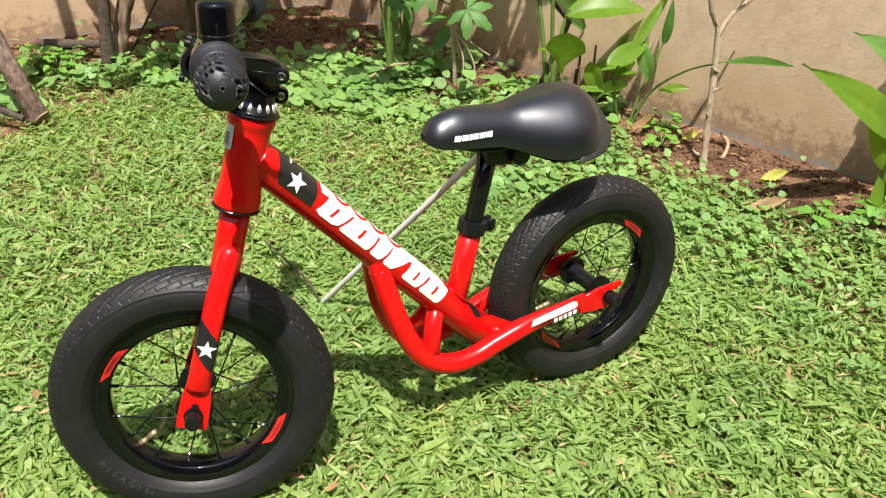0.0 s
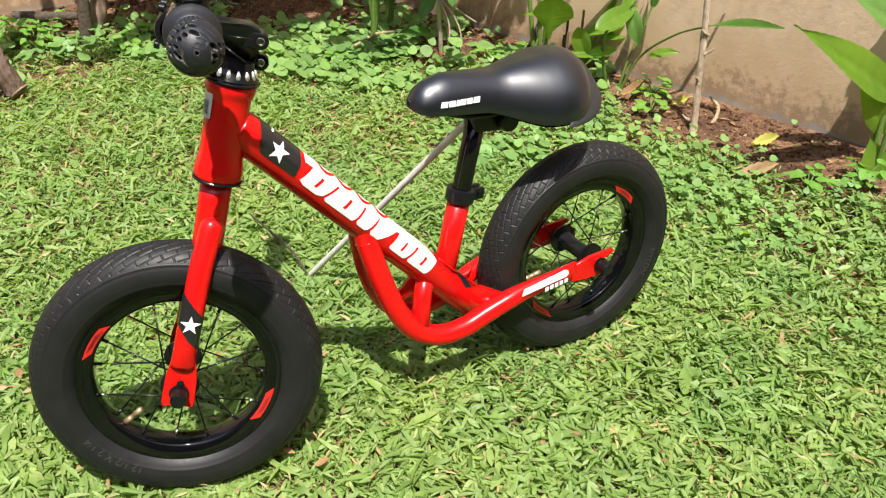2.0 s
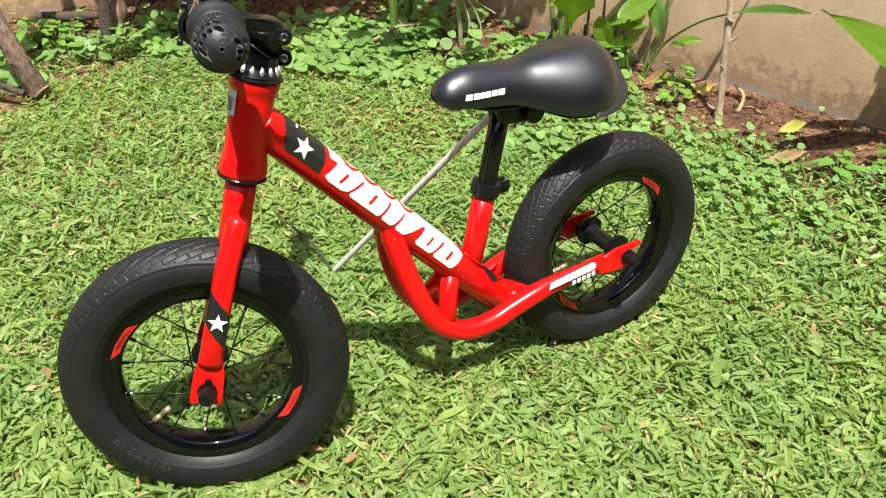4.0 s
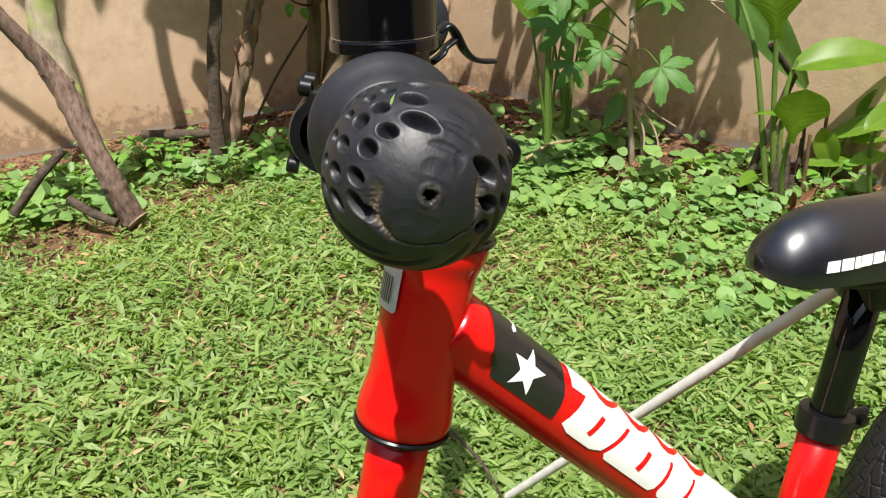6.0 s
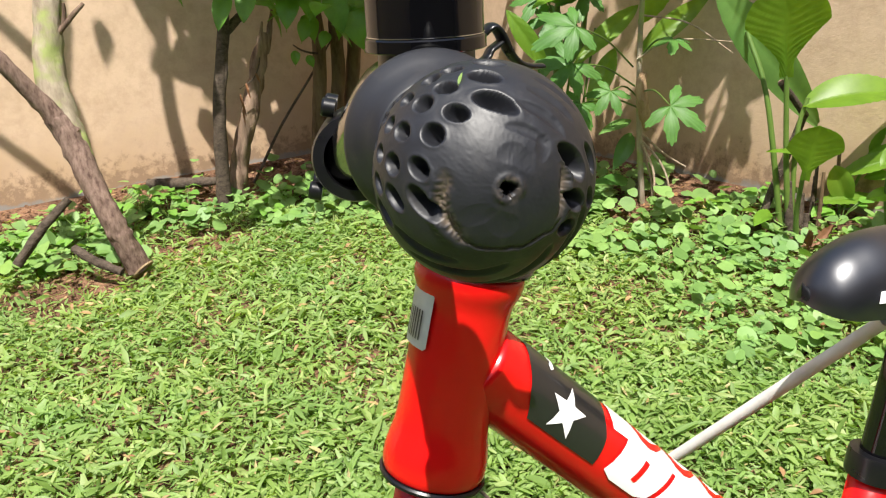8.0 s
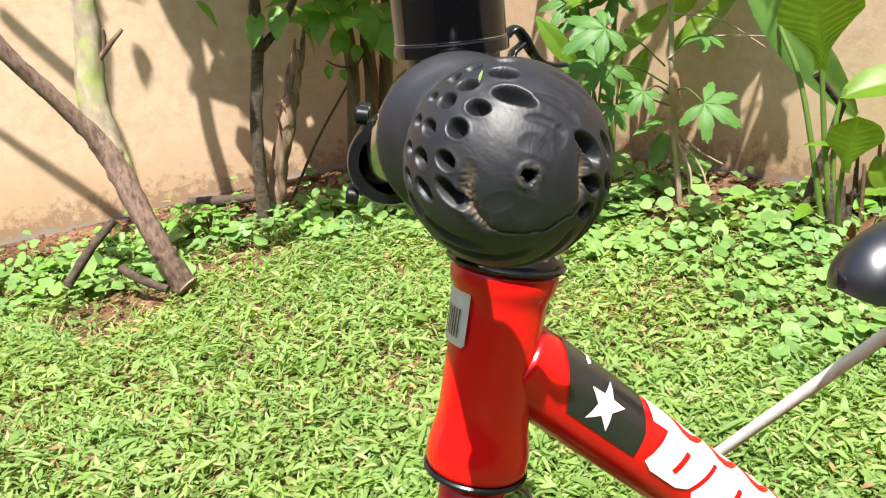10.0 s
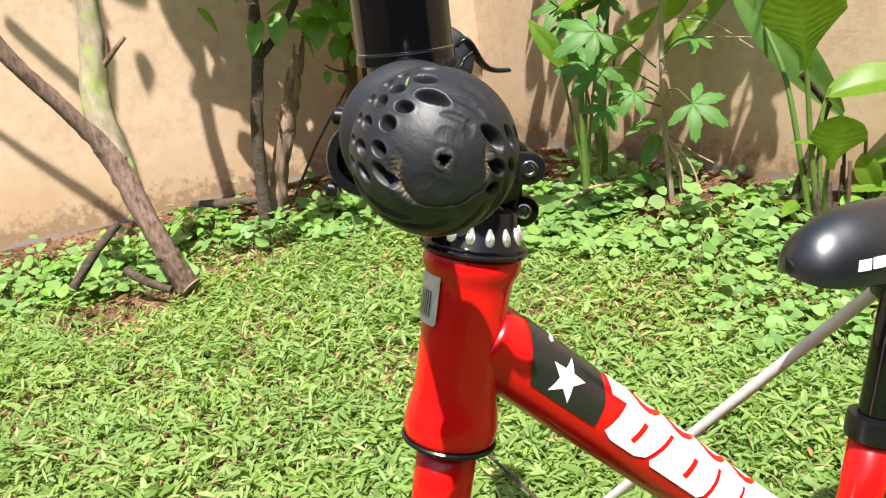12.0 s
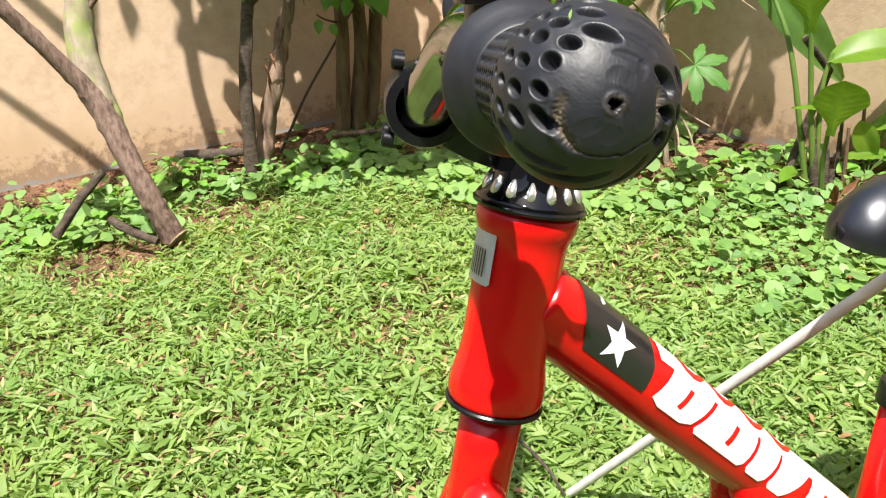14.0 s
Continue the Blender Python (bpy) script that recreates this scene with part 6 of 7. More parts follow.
def build_shrub():
    t = thing("leafy_shrub", (0.53, 2.0, 0.03), "leafy green shrub with tan stems in the wall corner", "shrub")
    stems = ([(0.500, 2.000, 0.005), (0.522, 1.995, 0.150), (0.538, 1.990, 0.280), (0.550, 1.985, 0.450), (0.53, 1.98, 0.75), (0.56, 1.97, 1.10)], [(0.548, 2.010, 0.005), (0.575, 2.005, 0.170), (0.600, 2.000, 0.325), (0.604, 1.990, 0.480), (0.64, 1.98, 0.75), (0.70, 1.96, 1.10)], [(0.585, 2.03, 0.01), (0.63, 2.03, 0.20), (0.67, 2.02, 0.45), (0.72, 2.00, 0.80)])
    for k, s in enumerate(stems):
        limb("stem", s, [0.024, 0.021, 0.019, 0.017, 0.011, 0.006][:len(s)], BARK_TAN, t, n=40, seed=60 + k)
    rng = random.Random(17)
    for k in range(150):
        x, y, z = rng.gauss(0.56, 0.13), rng.gauss(1.90, 0.09), rng.uniform(0.40, 1.2)
        if z < 0.42 + abs(x - 0.56) * 0.3:
            z += 0.15
        if wall_gap(x, y)[0] < 0.06:
            continue
        d = V((rng.uniform(-1, 1), rng.uniform(-1.2, 0.3), rng.uniform(-1.0, 0.0))).normalized()
        ln = rng.uniform(0.055, 0.105)
        b = V((x, y, z))
        blade("leaf", b, b + d * ln, ln * rng.uniform(0.5, 0.68), V((d.x * 0.4, d.y * 0.4 - 0.5, 1.0)), SHRUB_LEAF, t, shape="drip", n=11, m=7, ripple=0.0007, veins=6)
    # unseen canopy, added over the view to shade the ground in the corner
    for k in range(380):
        b = V((rng.gauss(0.50, 0.18), rng.gauss(1.46, 0.15), rng.uniform(0.86, 1.45)))
        d = V((rng.uniform(-1, 1), rng.uniform(-1, 1), rng.uniform(-0.6, 0.2))).normalized()
        ln = rng.uniform(0.08, 0.13)
        blade("leaf", b, b + d * ln, ln * 0.6, V((d.x * 0.3, d.y * 0.3, 1.0)), SHRUB_LEAF, t, shape="drip", n=7, m=5, ripple=0.0006, veins=5)
    # more unseen leaves, added to shade the back wall near the corner
    for k in range(190):
        b = V((rng.gauss(0.40, 0.15), rng.gauss(1.87, 0.07), rng.uniform(0.84, 1.55)))
        d = V((rng.uniform(-1, 1), rng.uniform(-1, 1), rng.uniform(-0.6, 0.2))).normalized()
        ln = rng.uniform(0.08, 0.13)
        blade("leaf", b, b + d * ln, ln * 0.6, V((d.x * 0.3, d.y * 0.3, 1.0)), SHRUB_LEAF, t, shape="drip", n=7, m=5, ripple=0.0006, veins=5)
    # unseen branches under the added canopy
    for k in range(5):
        limb("branch", [(0.55 + 0.03 * k, 1.97, 0.80), (0.52 + 0.05 * k, 1.80, 1.00), (0.36 + 0.10 * k, 1.55, 1.12)], [0.008, 0.006, 0.003], BARK_TAN, t, n=16, seg=8, seed=160 + k)
    # leaves that hang lowest, in front of the stems
    for b, tip, w in (((0.455, 1.86, 0.545), (0.430, 1.82, 0.455), 0.062), ((0.515, 1.86, 0.555), (0.490, 1.82, 0.470), 0.060), ((0.560, 1.85, 0.540), (0.572, 1.81, 0.430), 0.070), ((0.595, 1.85, 0.500), (0.622, 1.80, 0.385), 0.075), ((0.500, 1.87, 0.475), (0.470, 1.85, 0.420), 0.045), ((0.545, 1.87, 0.44), (0.520, 1.85, 0.40), 0.035), ((0.46, 1.88, 0.40), (0.452, 1.87, 0.362), 0.026), ((0.49, 1.88, 0.385), (0.500, 1.87, 0.352), 0.024), ((0.64, 1.86, 0.50), (0.69, 1.82, 0.42), 0.06)):
        blade("leaf", b, tip, w, (-0.2, -1, 0.5), SHRUB_LEAF, t, shape="drip", n=16, m=9, ripple=0.0009, veins=7)
    limb("twig", [(0.548, 1.985, 0.375), (0.51, 1.94, 0.385), (0.475, 1.89, 0.40), (0.455, 1.88, 0.415)], [0.004, 0.003, 0.0025, 0.0015], BARK_DARK, t, n=14, seg=6, seed=66)


def stalk(pts, r0, r1, parent, mat=None, n=16, seg=10):
    return limb("stalk", pts, [r0, r1], mat or STALK, parent, n=n, seg=seg, rough=0.05)


def build_canna():
    """Broad-leaved clump before the side wall."""
    t = thing("broad_leaf_plant", (1.165, 0.885, 0.03), "tall broad-leaved green plant by the side wall", "plant")
    B = V((1.165, 0.885, 0.02))
    stalk([B, (1.146, 0.886, 0.18), (1.130, 0.884, 0.380)], 0.0066, 0.0046, t)
    blade("leaf", (1.129, 0.882, 0.352), (1.086, 0.848, 0.520), 0.142, (-0.60, -0.76, 0.16), BROAD, t, "large bright green leaf lit from behind", sag=-0.03, shape="hood", fold=0.20, veins=12, ripple=0.0010, n=48, m=25)
    stalk([B + V((-0.01, 0.01, 0)), (1.123, 0.92, 0.305), (1.112, 0.97, 0.430)], 0.0062, 0.0042, t)
    blade("leaf", (1.048, 0.985, 0.515), (1.327, 0.965, 0.205), 0.088, (-0.60, -0.70, 0.40), BROAD_PALE, t, "large pale hanging leaf", sag=0.06, fold=0.12, veins=15, ripple=0.0014, n=30, m=17)
    stalk([B + V((0.0, 0, 0)), (1.166, 0.885, 0.23), (1.182, 0.88, 0.308)], 0.0058, 0.0040, t)
    blade("leaf", (1.172, 0.880, 0.292), (1.345, 0.785, 0.325), 0.090, (-0.05, -0.50, 0.86), BROAD, t, sag=0.12, fold=0.35, veins=13, ripple=0.0014, n=28, m=15)
    stalk([B + V((-0.02, -0.04, 0)), (1.128, 0.835, 0.10), (1.107, 0.803, 0.195)], 0.006, 0.004, t)
    blade("leaf", (1.108, 0.802, 0.178), (1.100, 0.768, 0.286), 0.096, (-0.50, -0.82, 0.25), BROAD, t, shape="hood", fold=0.30, sag=-0.04, veins=9, ripple=0.0007, n=36, m=17)
    blade("leaf", (1.195, 0.880, 0.198), (1.085, 0.870, 0.226), 0.018, (0, -0.6, 0.8), BROAD, t, shape="narrow", sag=0.05)
    stalk([B + V((0.06, 0.0, 0.0)), (1.250, 0.89, 0.07), (1.285, 0.88, 0.150)], 0.005, 0.003, t)
    blade("leaf", (1.278, 0.885, 0.140), (1.385, 0.80, 0.190), 0.040, (-0.3, -0.6, 0.75), BROAD, t, shape="narrow", sag=0.02, fold=0.5)
    blade("leaf", (1.262, 0.880, 0.165), (1.290, 0.865, 0.075), 0.052, (-0.6, -0.8, 0.0), BROAD, t, sag=0.05, fold=0.4)
    blade("leaf", (1.225, 0.885, 0.095), (1.370, 0.840, 0.095), 0.034, (0, -0.5, 0.85), BROAD, t, sag=0.08)
    blade("leaf", (1.110, 0.885, 0.098), (1.052, 0.860, 0.090), 0.032, (0, -0.4, 0.9), BROAD, t, sag=0.08)
    stalk([B + V((0.09, 0.0, 0.0)), (1.31, 0.88, 0.10), (1.345, 0.87, 0.185)], 0.004, 0.003, t)
    blade("leaf", (1.340, 0.872, 0.180), (1.385, 0.78, 0.260), 0.050, (-0.6, -0.6, 0.5), BROAD, t, sag=0.04, fold=0.4)
    blade("leaf", (1.330, 0.87, 0.130), (1.395, 0.77, 0.170), 0.040, (-0.2, -0.6, 0.75), BROAD, t, sag=0.08)
    for k, (x, y) in enumerate(((1.140, 0.90), (1.235, 0.91), (1.215, 0.87), (1.26, 0.93), (1.285, 0.90))):
        limb("old_stalk", [(x, y, 0.01), (x + 0.006, y, 0.06), (x + 0.01, y, 0.12 + 0.02 * k)], [0.006, 0.005, 0.003], BARK_DARK if k % 2 else BARK_TAN, t, n=10, seg=8, seed=80 + k)
    for k, (x, y, x2, z2) in enumerate(((1.163, 0.884, 1.155, 0.150), (1.176, 0.902, 1.176, 0.130), (1.180, 0.884, 1.190, 0.120), (1.188, 0.874, 1.196, 0.080))):
        limb("dark_sheath", [(x, y, 0.01), ((x + x2) / 2, y, z2 * 0.5), (x2, y + 0.002, z2)], [0.0095, 0.0085, 0.0050], BARK_DARK, t, n=14, seg=10, seed=210 + k, rough=0.2, label="dark dry leaf sheath")
    b = thing("broken_stem", (1.120, 0.93, 0.05), "broken dark brown plant stem with an orange snapped end", "dead wood")
    limb("wood", [(1.118, 0.93, 0.040), (1.160, 0.925, 0.140), (1.212, 0.915, 0.268)], [0.0085, 0.0080, 0.0070], BARK_DARK, b, n=20, seg=12, seed=90)
    limb("wood", [(1.214, 0.915, 0.264), (1.180, 0.91, 0.300), (1.140, 0.905, 0.338)], [0.0072, 0.0066, 0.0070], BARK_DARK, b, n=14, seg=12, seed=91)
    put("snapped_end", lathe("snapped_end", (1.140, 0.905, 0.338), (-0.73, -0.09, 0.67), [(0.0068, -0.001), (0.006, 0.002), (0.002, 0.0025)], 14, 60), DEADWOOD, b, "orange-brown snapped end")


def build_papaya():
    t = thing("papaya_plant", (1.095, 1.28, 0.03), "young papaya plant with lobed leaves by the side wall", "plant")
    stalk([(1.062, 1.230, 0.030), (1.056, 1.228, 0.120), (1.050, 1.225, 0.221), (1.047, 1.220, 0.368), (1.046, 1.210, 0.483), (1.06, 1.20, 0.75)], 0.0072, 0.0050, t, BARK_GREEN, n=40, seg=14)
    leaves = (((0.944, 0.975, 0.312), (-0.40, -0.62, 0.62), (0.62, -0.30, -0.72), 0.082, (1.050, 1.222, 0.295)),
              ((0.822, 1.105, 0.462), (-0.30, -0.72, 0.62), (-0.80, -0.15, 0.05), 0.088, (1.030, 1.220, 0.352)),
              ((0.850, 1.165, 0.384), (-0.40, -0.78, 0.48), (-0.70, -0.15, -0.40), 0.088, (1.036, 1.222, 0.310)),
              ((0.925, 1.145, 0.322), (-0.35, -0.70, 0.62), (-0.60, -0.20, -0.45), 0.062, (1.044, 1.222, 0.285)),
              ((1.060, 1.120, 0.412), (0.0, -0.25, 0.97), (-0.5, -0.6, -0.1), 0.062, (1.048, 1.218, 0.372)),
              ((0.870, 1.170, 0.300), (-0.35, -0.80, 0.45), (-0.60, -0.2, -0.55), 0.060, (1.046, 1.224, 0.262)),
              ((1.16, 1.16, 0.62), (0.1, -0.4, 0.9), (0.7, -0.4, -0.3), 0.10, (1.05, 1.205, 0.60)),
              ((0.95, 1.15, 0.66), (-0.2, -0.4, 0.9), (-0.7, -0.4, -0.3), 0.10, (1.055, 1.20, 0.68)))
    for k, (c, nr, ah, sz, stem) in enumerate(leaves):
        lobed_leaf("leaf", c, nr, ah, sz, PALMATE, t, seed=k, droop=0.30)
        m = (V(c) + V(stem)) / 2 + V((0, 0, 0.016))
        stalk([stem, m, c], 0.0022, 0.0015, t, n=14, seg=8)
    rng = random.Random(61)
    # unseen leafy branch, added overhead to shade the corner ground
    limb("branch", [(1.06, 1.20, 0.74), (1.00, 1.22, 1.00), (0.80, 1.22, 1.22), (0.55, 1.25, 1.30)], [0.008, 0.007, 0.005, 0.003], SAPLING_BARK, t, n=24, seg=8, seed=98)
    for k in range(95):
        b = V((rng.gauss(0.72, 0.20), rng.gauss(1.22, 0.16), rng.uniform(1.12, 1.45)))
        d = V((rng.uniform(-1, 1), rng.uniform(-1, 1), rng.uniform(-0.6, 0.2))).normalized()
        ln = rng.uniform(0.08, 0.13)
        blade("leaf", b, b + d * ln, ln * 0.6, V((d.x * 0.3, d.y * 0.3, 1.0)), SHRUB_LEAF, t, shape="drip", n=6, m=5, ripple=0.0006, veins=5)
    # second unseen leafy branch, added to shade the ground by the papaya
    limb("branch", [(1.06, 1.20, 0.74), (0.95, 1.00, 1.05), (0.88, 0.88, 1.18), (0.78, 0.78, 1.24)], [0.008, 0.006, 0.005, 0.003], SAPLING_BARK, t, n=24, seg=8, seed=99)
    for k in range(22):
        b = V((rng.gauss(0.86, 0.13), rng.gauss(0.93, 0.13), rng.uniform(1.08, 1.35)))
        d = V((rng.uniform(-1, 1), rng.uniform(-1, 1), rng.uniform(-0.6, 0.2))).normalized()
        ln = rng.uniform(0.08, 0.13)
        blade("leaf", b, b + d * ln, ln * 0.6, V((d.x * 0.3, d.y * 0.3, 1.0)), SHRUB_LEAF, t, shape="drip", n=6, m=5, ripple=0.0006, veins=5)
    blade("leaf", (1.067, 1.280, 0.221), (0.966, 1.25, 0.216), 0.026, (-0.1, -0.7, 0.7), BROAD_PALE, t, shape="narrow", fold=0.3)
    blade("leaf", (1.062, 1.270, 0.194), (0.995, 1.24, 0.130), 0.042, (-0.4, -0.85, 0.2), PALMATE, t, fold=0.2)
    blade("leaf", (1.050, 1.270, 0.085), (0.935, 1.22, 0.118), 0.036, (-0.3, -0.7, 0.6), PALMATE, t, fold=0.2)
    for pts in ([(1.050, 1.215, 0.457), (1.118, 1.15, 0.437), (1.192, 1.10, 0.372)], [(1.040, 1.220, 0.366), (1.076, 1.15, 0.407), (1.213, 1.10, 0.392)]):
        stalk(pts, 0.0021, 0.0014, t, SAPLING_BARK, n=16, seg=8)
    limb("dry_sheath", [(1.040, 1.196, 0.340), (1.030, 1.190, 0.312), (1.034, 1.190, 0.280), (1.042, 1.194, 0.245), (1.052, 1.200, 0.215)], [0.0075, 0.0120, 0.0125, 0.0105, 0.0045], DRY_SHEATH, t, n=34, seg=18, rough=0.35, seed=59, label="dry tan hanging leaf sheath")
    # unseen crown leaves, added high over the trunk to shadow the side wall
    for k, (c, nr, ah, sz) in enumerate((((1.150, 1.080, 0.780), (0.1, -0.5, 0.85), (0.5, -0.7, -0.1), 0.120), ((1.165, 0.940, 0.800), (0.1, -0.4, 0.9), (0.6, -0.7, -0.2), 0.115), ((1.060, 1.020, 0.830), (-0.1, -0.4, 0.9), (-0.1, -0.9, -0.2), 0.115), ((1.225, 1.060, 0.790), (0.2, -0.4, 0.9), (0.9, -0.3, -0.2), 0.090), ((1.120, 1.160, 0.860), (0.1, -0.3, 0.95), (0.6, 0.2, -0.2), 0.105))):
        lobed_leaf("leaf", c, nr, ah, sz, PALMATE, t, seed=20 + k, lobes=7, droop=0.28)
        top = V((1.06, 1.20, 0.735))
        stalk([top, (V(c) + top) / 2 + V((0, 0, 0.03)), c], 0.0024, 0.0016, t, n=14, seg=8)
    for k, pts in enumerate(([(1.052, 1.225, 0.190), (1.085, 1.205, 0.145), (1.103, 1.190, 0.090), (1.090, 1.175, 0.030)], [(1.054, 1.225, 0.205), (1.110, 1.215, 0.150), (1.165, 1.210, 0.112)], [(1.058, 1.225, 0.160), (1.075, 1.215, 0.100), (1.072, 1.205, 0.035)], [(1.054, 1.220, 0.180), (1.070, 1.20, 0.120), (1.062, 1.185, 0.060)])):
        limb("hanging_root", pts, [0.0034, 0.0020], SAPLING_BARK, t, n=18, seg=8, seed=95 + k, rough=0.2)


def build_seedlings():
    for k, (x, y, lean) in enumerate(((0.935, 1.400, 0.01), (1.000, 1.425, 0.03))):
        t = thing("papaya_seedling", (x, y, 0.05), "slim papaya seedling with drooping lobed leaves", "plant", group="papaya seedlings")
        stalk([(x, y, 0.03), (x + lean * 0.3, y, 0.20), (x + lean, y - 0.01, 0.42), (x + lean * 1.4, y - 0.02, 0.62)], 0.0085, 0.0055, t, n=30)
        rng = random.Random(70 + k)
        for j in range(5):
            a = j * 1.35 + k * 0.7 + 2.2
            h = 0.40 + 0.045 * j
            s = V((x + lean * (h / 0.45), y - 0.01, h))
            c = s + V((math.cos(a) * 0.07, -abs(math.sin(a)) * 0.06 - 0.01, 0.060))
            if wall_gap(c.x, c.y)[0] < 0.06:
                c.x -= 0.06
            stalk([s, (s + c) / 2 + V((0, 0, 0.02)), c], 0.0022, 0.0015, t, n=12, seg=8)
            lobed_leaf("leaf", c, (math.cos(a) * 0.4, -0.6, 0.7), (math.cos(a), -0.4, -0.6), rng.uniform(0.06, 0.085), PALMATE, t, seed=j)
        blade("leaf", (x + 0.01, y - 0.02, 0.42), (x - 0.055, y - 0.05, 0.33), 0.045, (-0.5, -0.8, 0.3), BROAD_PALE, t, fold=0.2)
        for q in (-0.05, 0.03, 0.06):
            stalk([(x + 0.004, y, 0.05), (x + q * 0.4, y - 0.004, 0.22), (x + q, y - 0.012, 0.42)], 0.0042, 0.0026, t, n=16, seg=8)
    g = thing("strap_leaf_plant", (0.98, 1.40, 0.04), "plant with long strap-shaped leaves behind the papaya", "plant")
    stalk([(0.985, 1.42, 0.03), (1.00, 1.41, 0.25), (1.02, 1.39, 0.46)], 0.007, 0.004, g, n=20)
    for b, tip, w, nr in (((1.100, 1.300, 0.470), (0.908, 1.262, 0.368), 0.046, (-0.5, -0.75, 0.4)), ((1.040, 1.300, 0.385), (0.940, 1.262, 0.258), 0.048, (-0.6, -0.75, 0.2)), ((0.780, 1.310, 0.490), (0.852, 1.262, 0.360), 0.042, (-0.5, -0.8, 0.3)), ((1.090, 1.290, 0.368), (1.240, 1.225, 0.488), 0.048, (0.1, -0.8, 0.6)), ((1.02, 1.38, 0.52), (0.84, 1.30, 0.50), 0.045, (-0.4, -0.6, 0.7)), ((1.100, 1.300, 0.43), (1.170, 1.25, 0.545), 0.050, (0.2, -0.8, 0.5))):
        blade("leaf", b, tip, w, nr, BROAD, g, shape="narrow", sag=0.08, fold=0.25, veins=18, n=26)
    stalk([(1.0, 1.40, 0.36), (0.93, 1.37, 0.46), (0.85, 1.34, 0.52)], 0.004, 0.0025, g, n=14)

    # unseen arching frond of narrow leaflets, added overhead to streak the wall with shadow
    arch = spline([(1.02, 1.39, 0.45), (1.03, 1.22, 0.90), (1.05, 0.95, 1.22), (1.09, 0.62, 1.38)], 40)
    limb("shade_frond_rib", [tuple(p) for p in arch[::8]], [0.004, 0.0035, 0.003, 0.002], STALK, g, n=40, seg=8, seed=140, rough=0.05)
    rng = random.Random(44)
    for k in range(34):
        p = V(arch[14 + (k * 25) // 33])
        side = 1 if k % 2 else -1
        d = V((side * rng.uniform(0.5, 0.9), rng.uniform(-0.6, -0.1), rng.uniform(-0.5, 0.15))).normalized()
        ln = rng.uniform(0.15, 0.24)
        blade("leaflet", p, p + d * ln, rng.uniform(0.016, 0.026), V((0, -0.3, 1)), BROAD, g, shape="narrow", sag=0.12, fold=0.3, n=12, m=5)


def build_canna_two():
    t = thing("reed_leaf_plant", (1.27, 0.72, 0.05), "sparse green plant with rolled and narrow leaves by the side wall", "plant")
    B = V((1.268, 0.715, 0.03))
    stalk([B, (1.288, 0.710, 0.119), (1.311, 0.705, 0.175), (1.340, 0.700, 0.255)], 0.0038, 0.0024, t)
    blade("rolled_leaf", (1.338, 0.700, 0.246), (1.342, 0.690, 0.352), 0.026, (-0.6, -0.8, 0.1), PALMATE, t, fold=1.4, shape="oval")
    stalk([B + V((-0.02, 0.01, 0)), (1.205, 0.710, 0.180), (1.250, 0.705, 0.262)], 0.0045, 0.003, t)
    blade("leaf", (1.225, 0.705, 0.215), (1.335, 0.690, 0.380), 0.026, (-0.7, -0.6, 0.3), BROAD, t, shape="narrow", fold=0.4, sag=0.03, n=26)
    blade("leaf", (1.152, 0.680, 0.222), (1.285, 0.690, 0.262), 0.050, (-0.35, -0.65, 0.68), BROAD, t, fold=0.25, sag=0.05)
    blade("leaf", (1.262, 0.690, 0.255), (1.285, 0.675, 0.165), 0.042, (-0.6, -0.75, 0.2), BROAD_PALE, t, fold=0.3, sag=0.06)
    stalk([B + V((0.004, 0, 0)), (1.296, 0.68, 0.134), (1.300, 0.58, 0.214), (1.290, 0.470, 0.264)], 0.0034, 0.0022, t, n=24)
    blade("rolled_leaf", (1.288, 0.466, 0.265), (1.353, 0.326, 0.284), 0.020, (-0.45, -0.35, 0.80), BROAD_PALE, t, fold=1.5, shape="narrow", sag=0.0, n=30)
    blade("leaf", (1.300, 0.655, 0.145), (1.345, 0.60, 0.165), 0.026, (-0.4, -0.5, 0.75), BROAD, t, fold=0.4)
    blade("leaf", (1.170, 0.720, 0.150), (1.245, 0.700, 0.160), 0.030, (-0.3, -0.6, 0.75), BROAD, t, fold=0.3)
    s = thing("sapling", (1.275, 0.465, 0.02), "bare thin sapling with grey-tan bark by the side wall", "sapling")
    limb("trunk", [(1.246, 0.430, 0.000), (1.256, 0.440, 0.080), (1.264, 0.452, 0.150), (1.268, 0.462, 0.258), (1.267, 0.470, 0.336), (1.234, 0.470, 0.405), (1.215, 0.47, 0.60), (1.23, 0.47, 0.95)], [0.0098, 0.0074, 0.0068, 0.0066, 0.0062, 0.0058, 0.005, 0.004], SAPLING_BARK, s, n=90, seg=14, seed=71, rough=0.42)
    limb("branch", [(1.266, 0.470, 0.325), (1.288, 0.470, 0.354), (1.306, 0.468, 0.374), (1.342, 0.46, 0.400), (1.37, 0.45, 0.45)], [0.0062, 0.0056, 0.005, 0.003], SAPLING_BARK, s, n=18, seg=10, seed=72, rough=0.25)
    limb("branch", [(1.306, 0.468, 0.374), (1.312, 0.455, 0.400), (1.316, 0.44, 0.430)], [0.0035, 0.003, 0.002], SAPLING_BARK, s, n=10, seg=8, seed=73, rough=0.25)

    for k, (z, a) in enumerate(((0.06, 2.6), (0.11, 0.4), (0.15, 3.6), (0.21, 5.2), (0.25, 2.9))):
        x = 1.250 + 0.085 * z
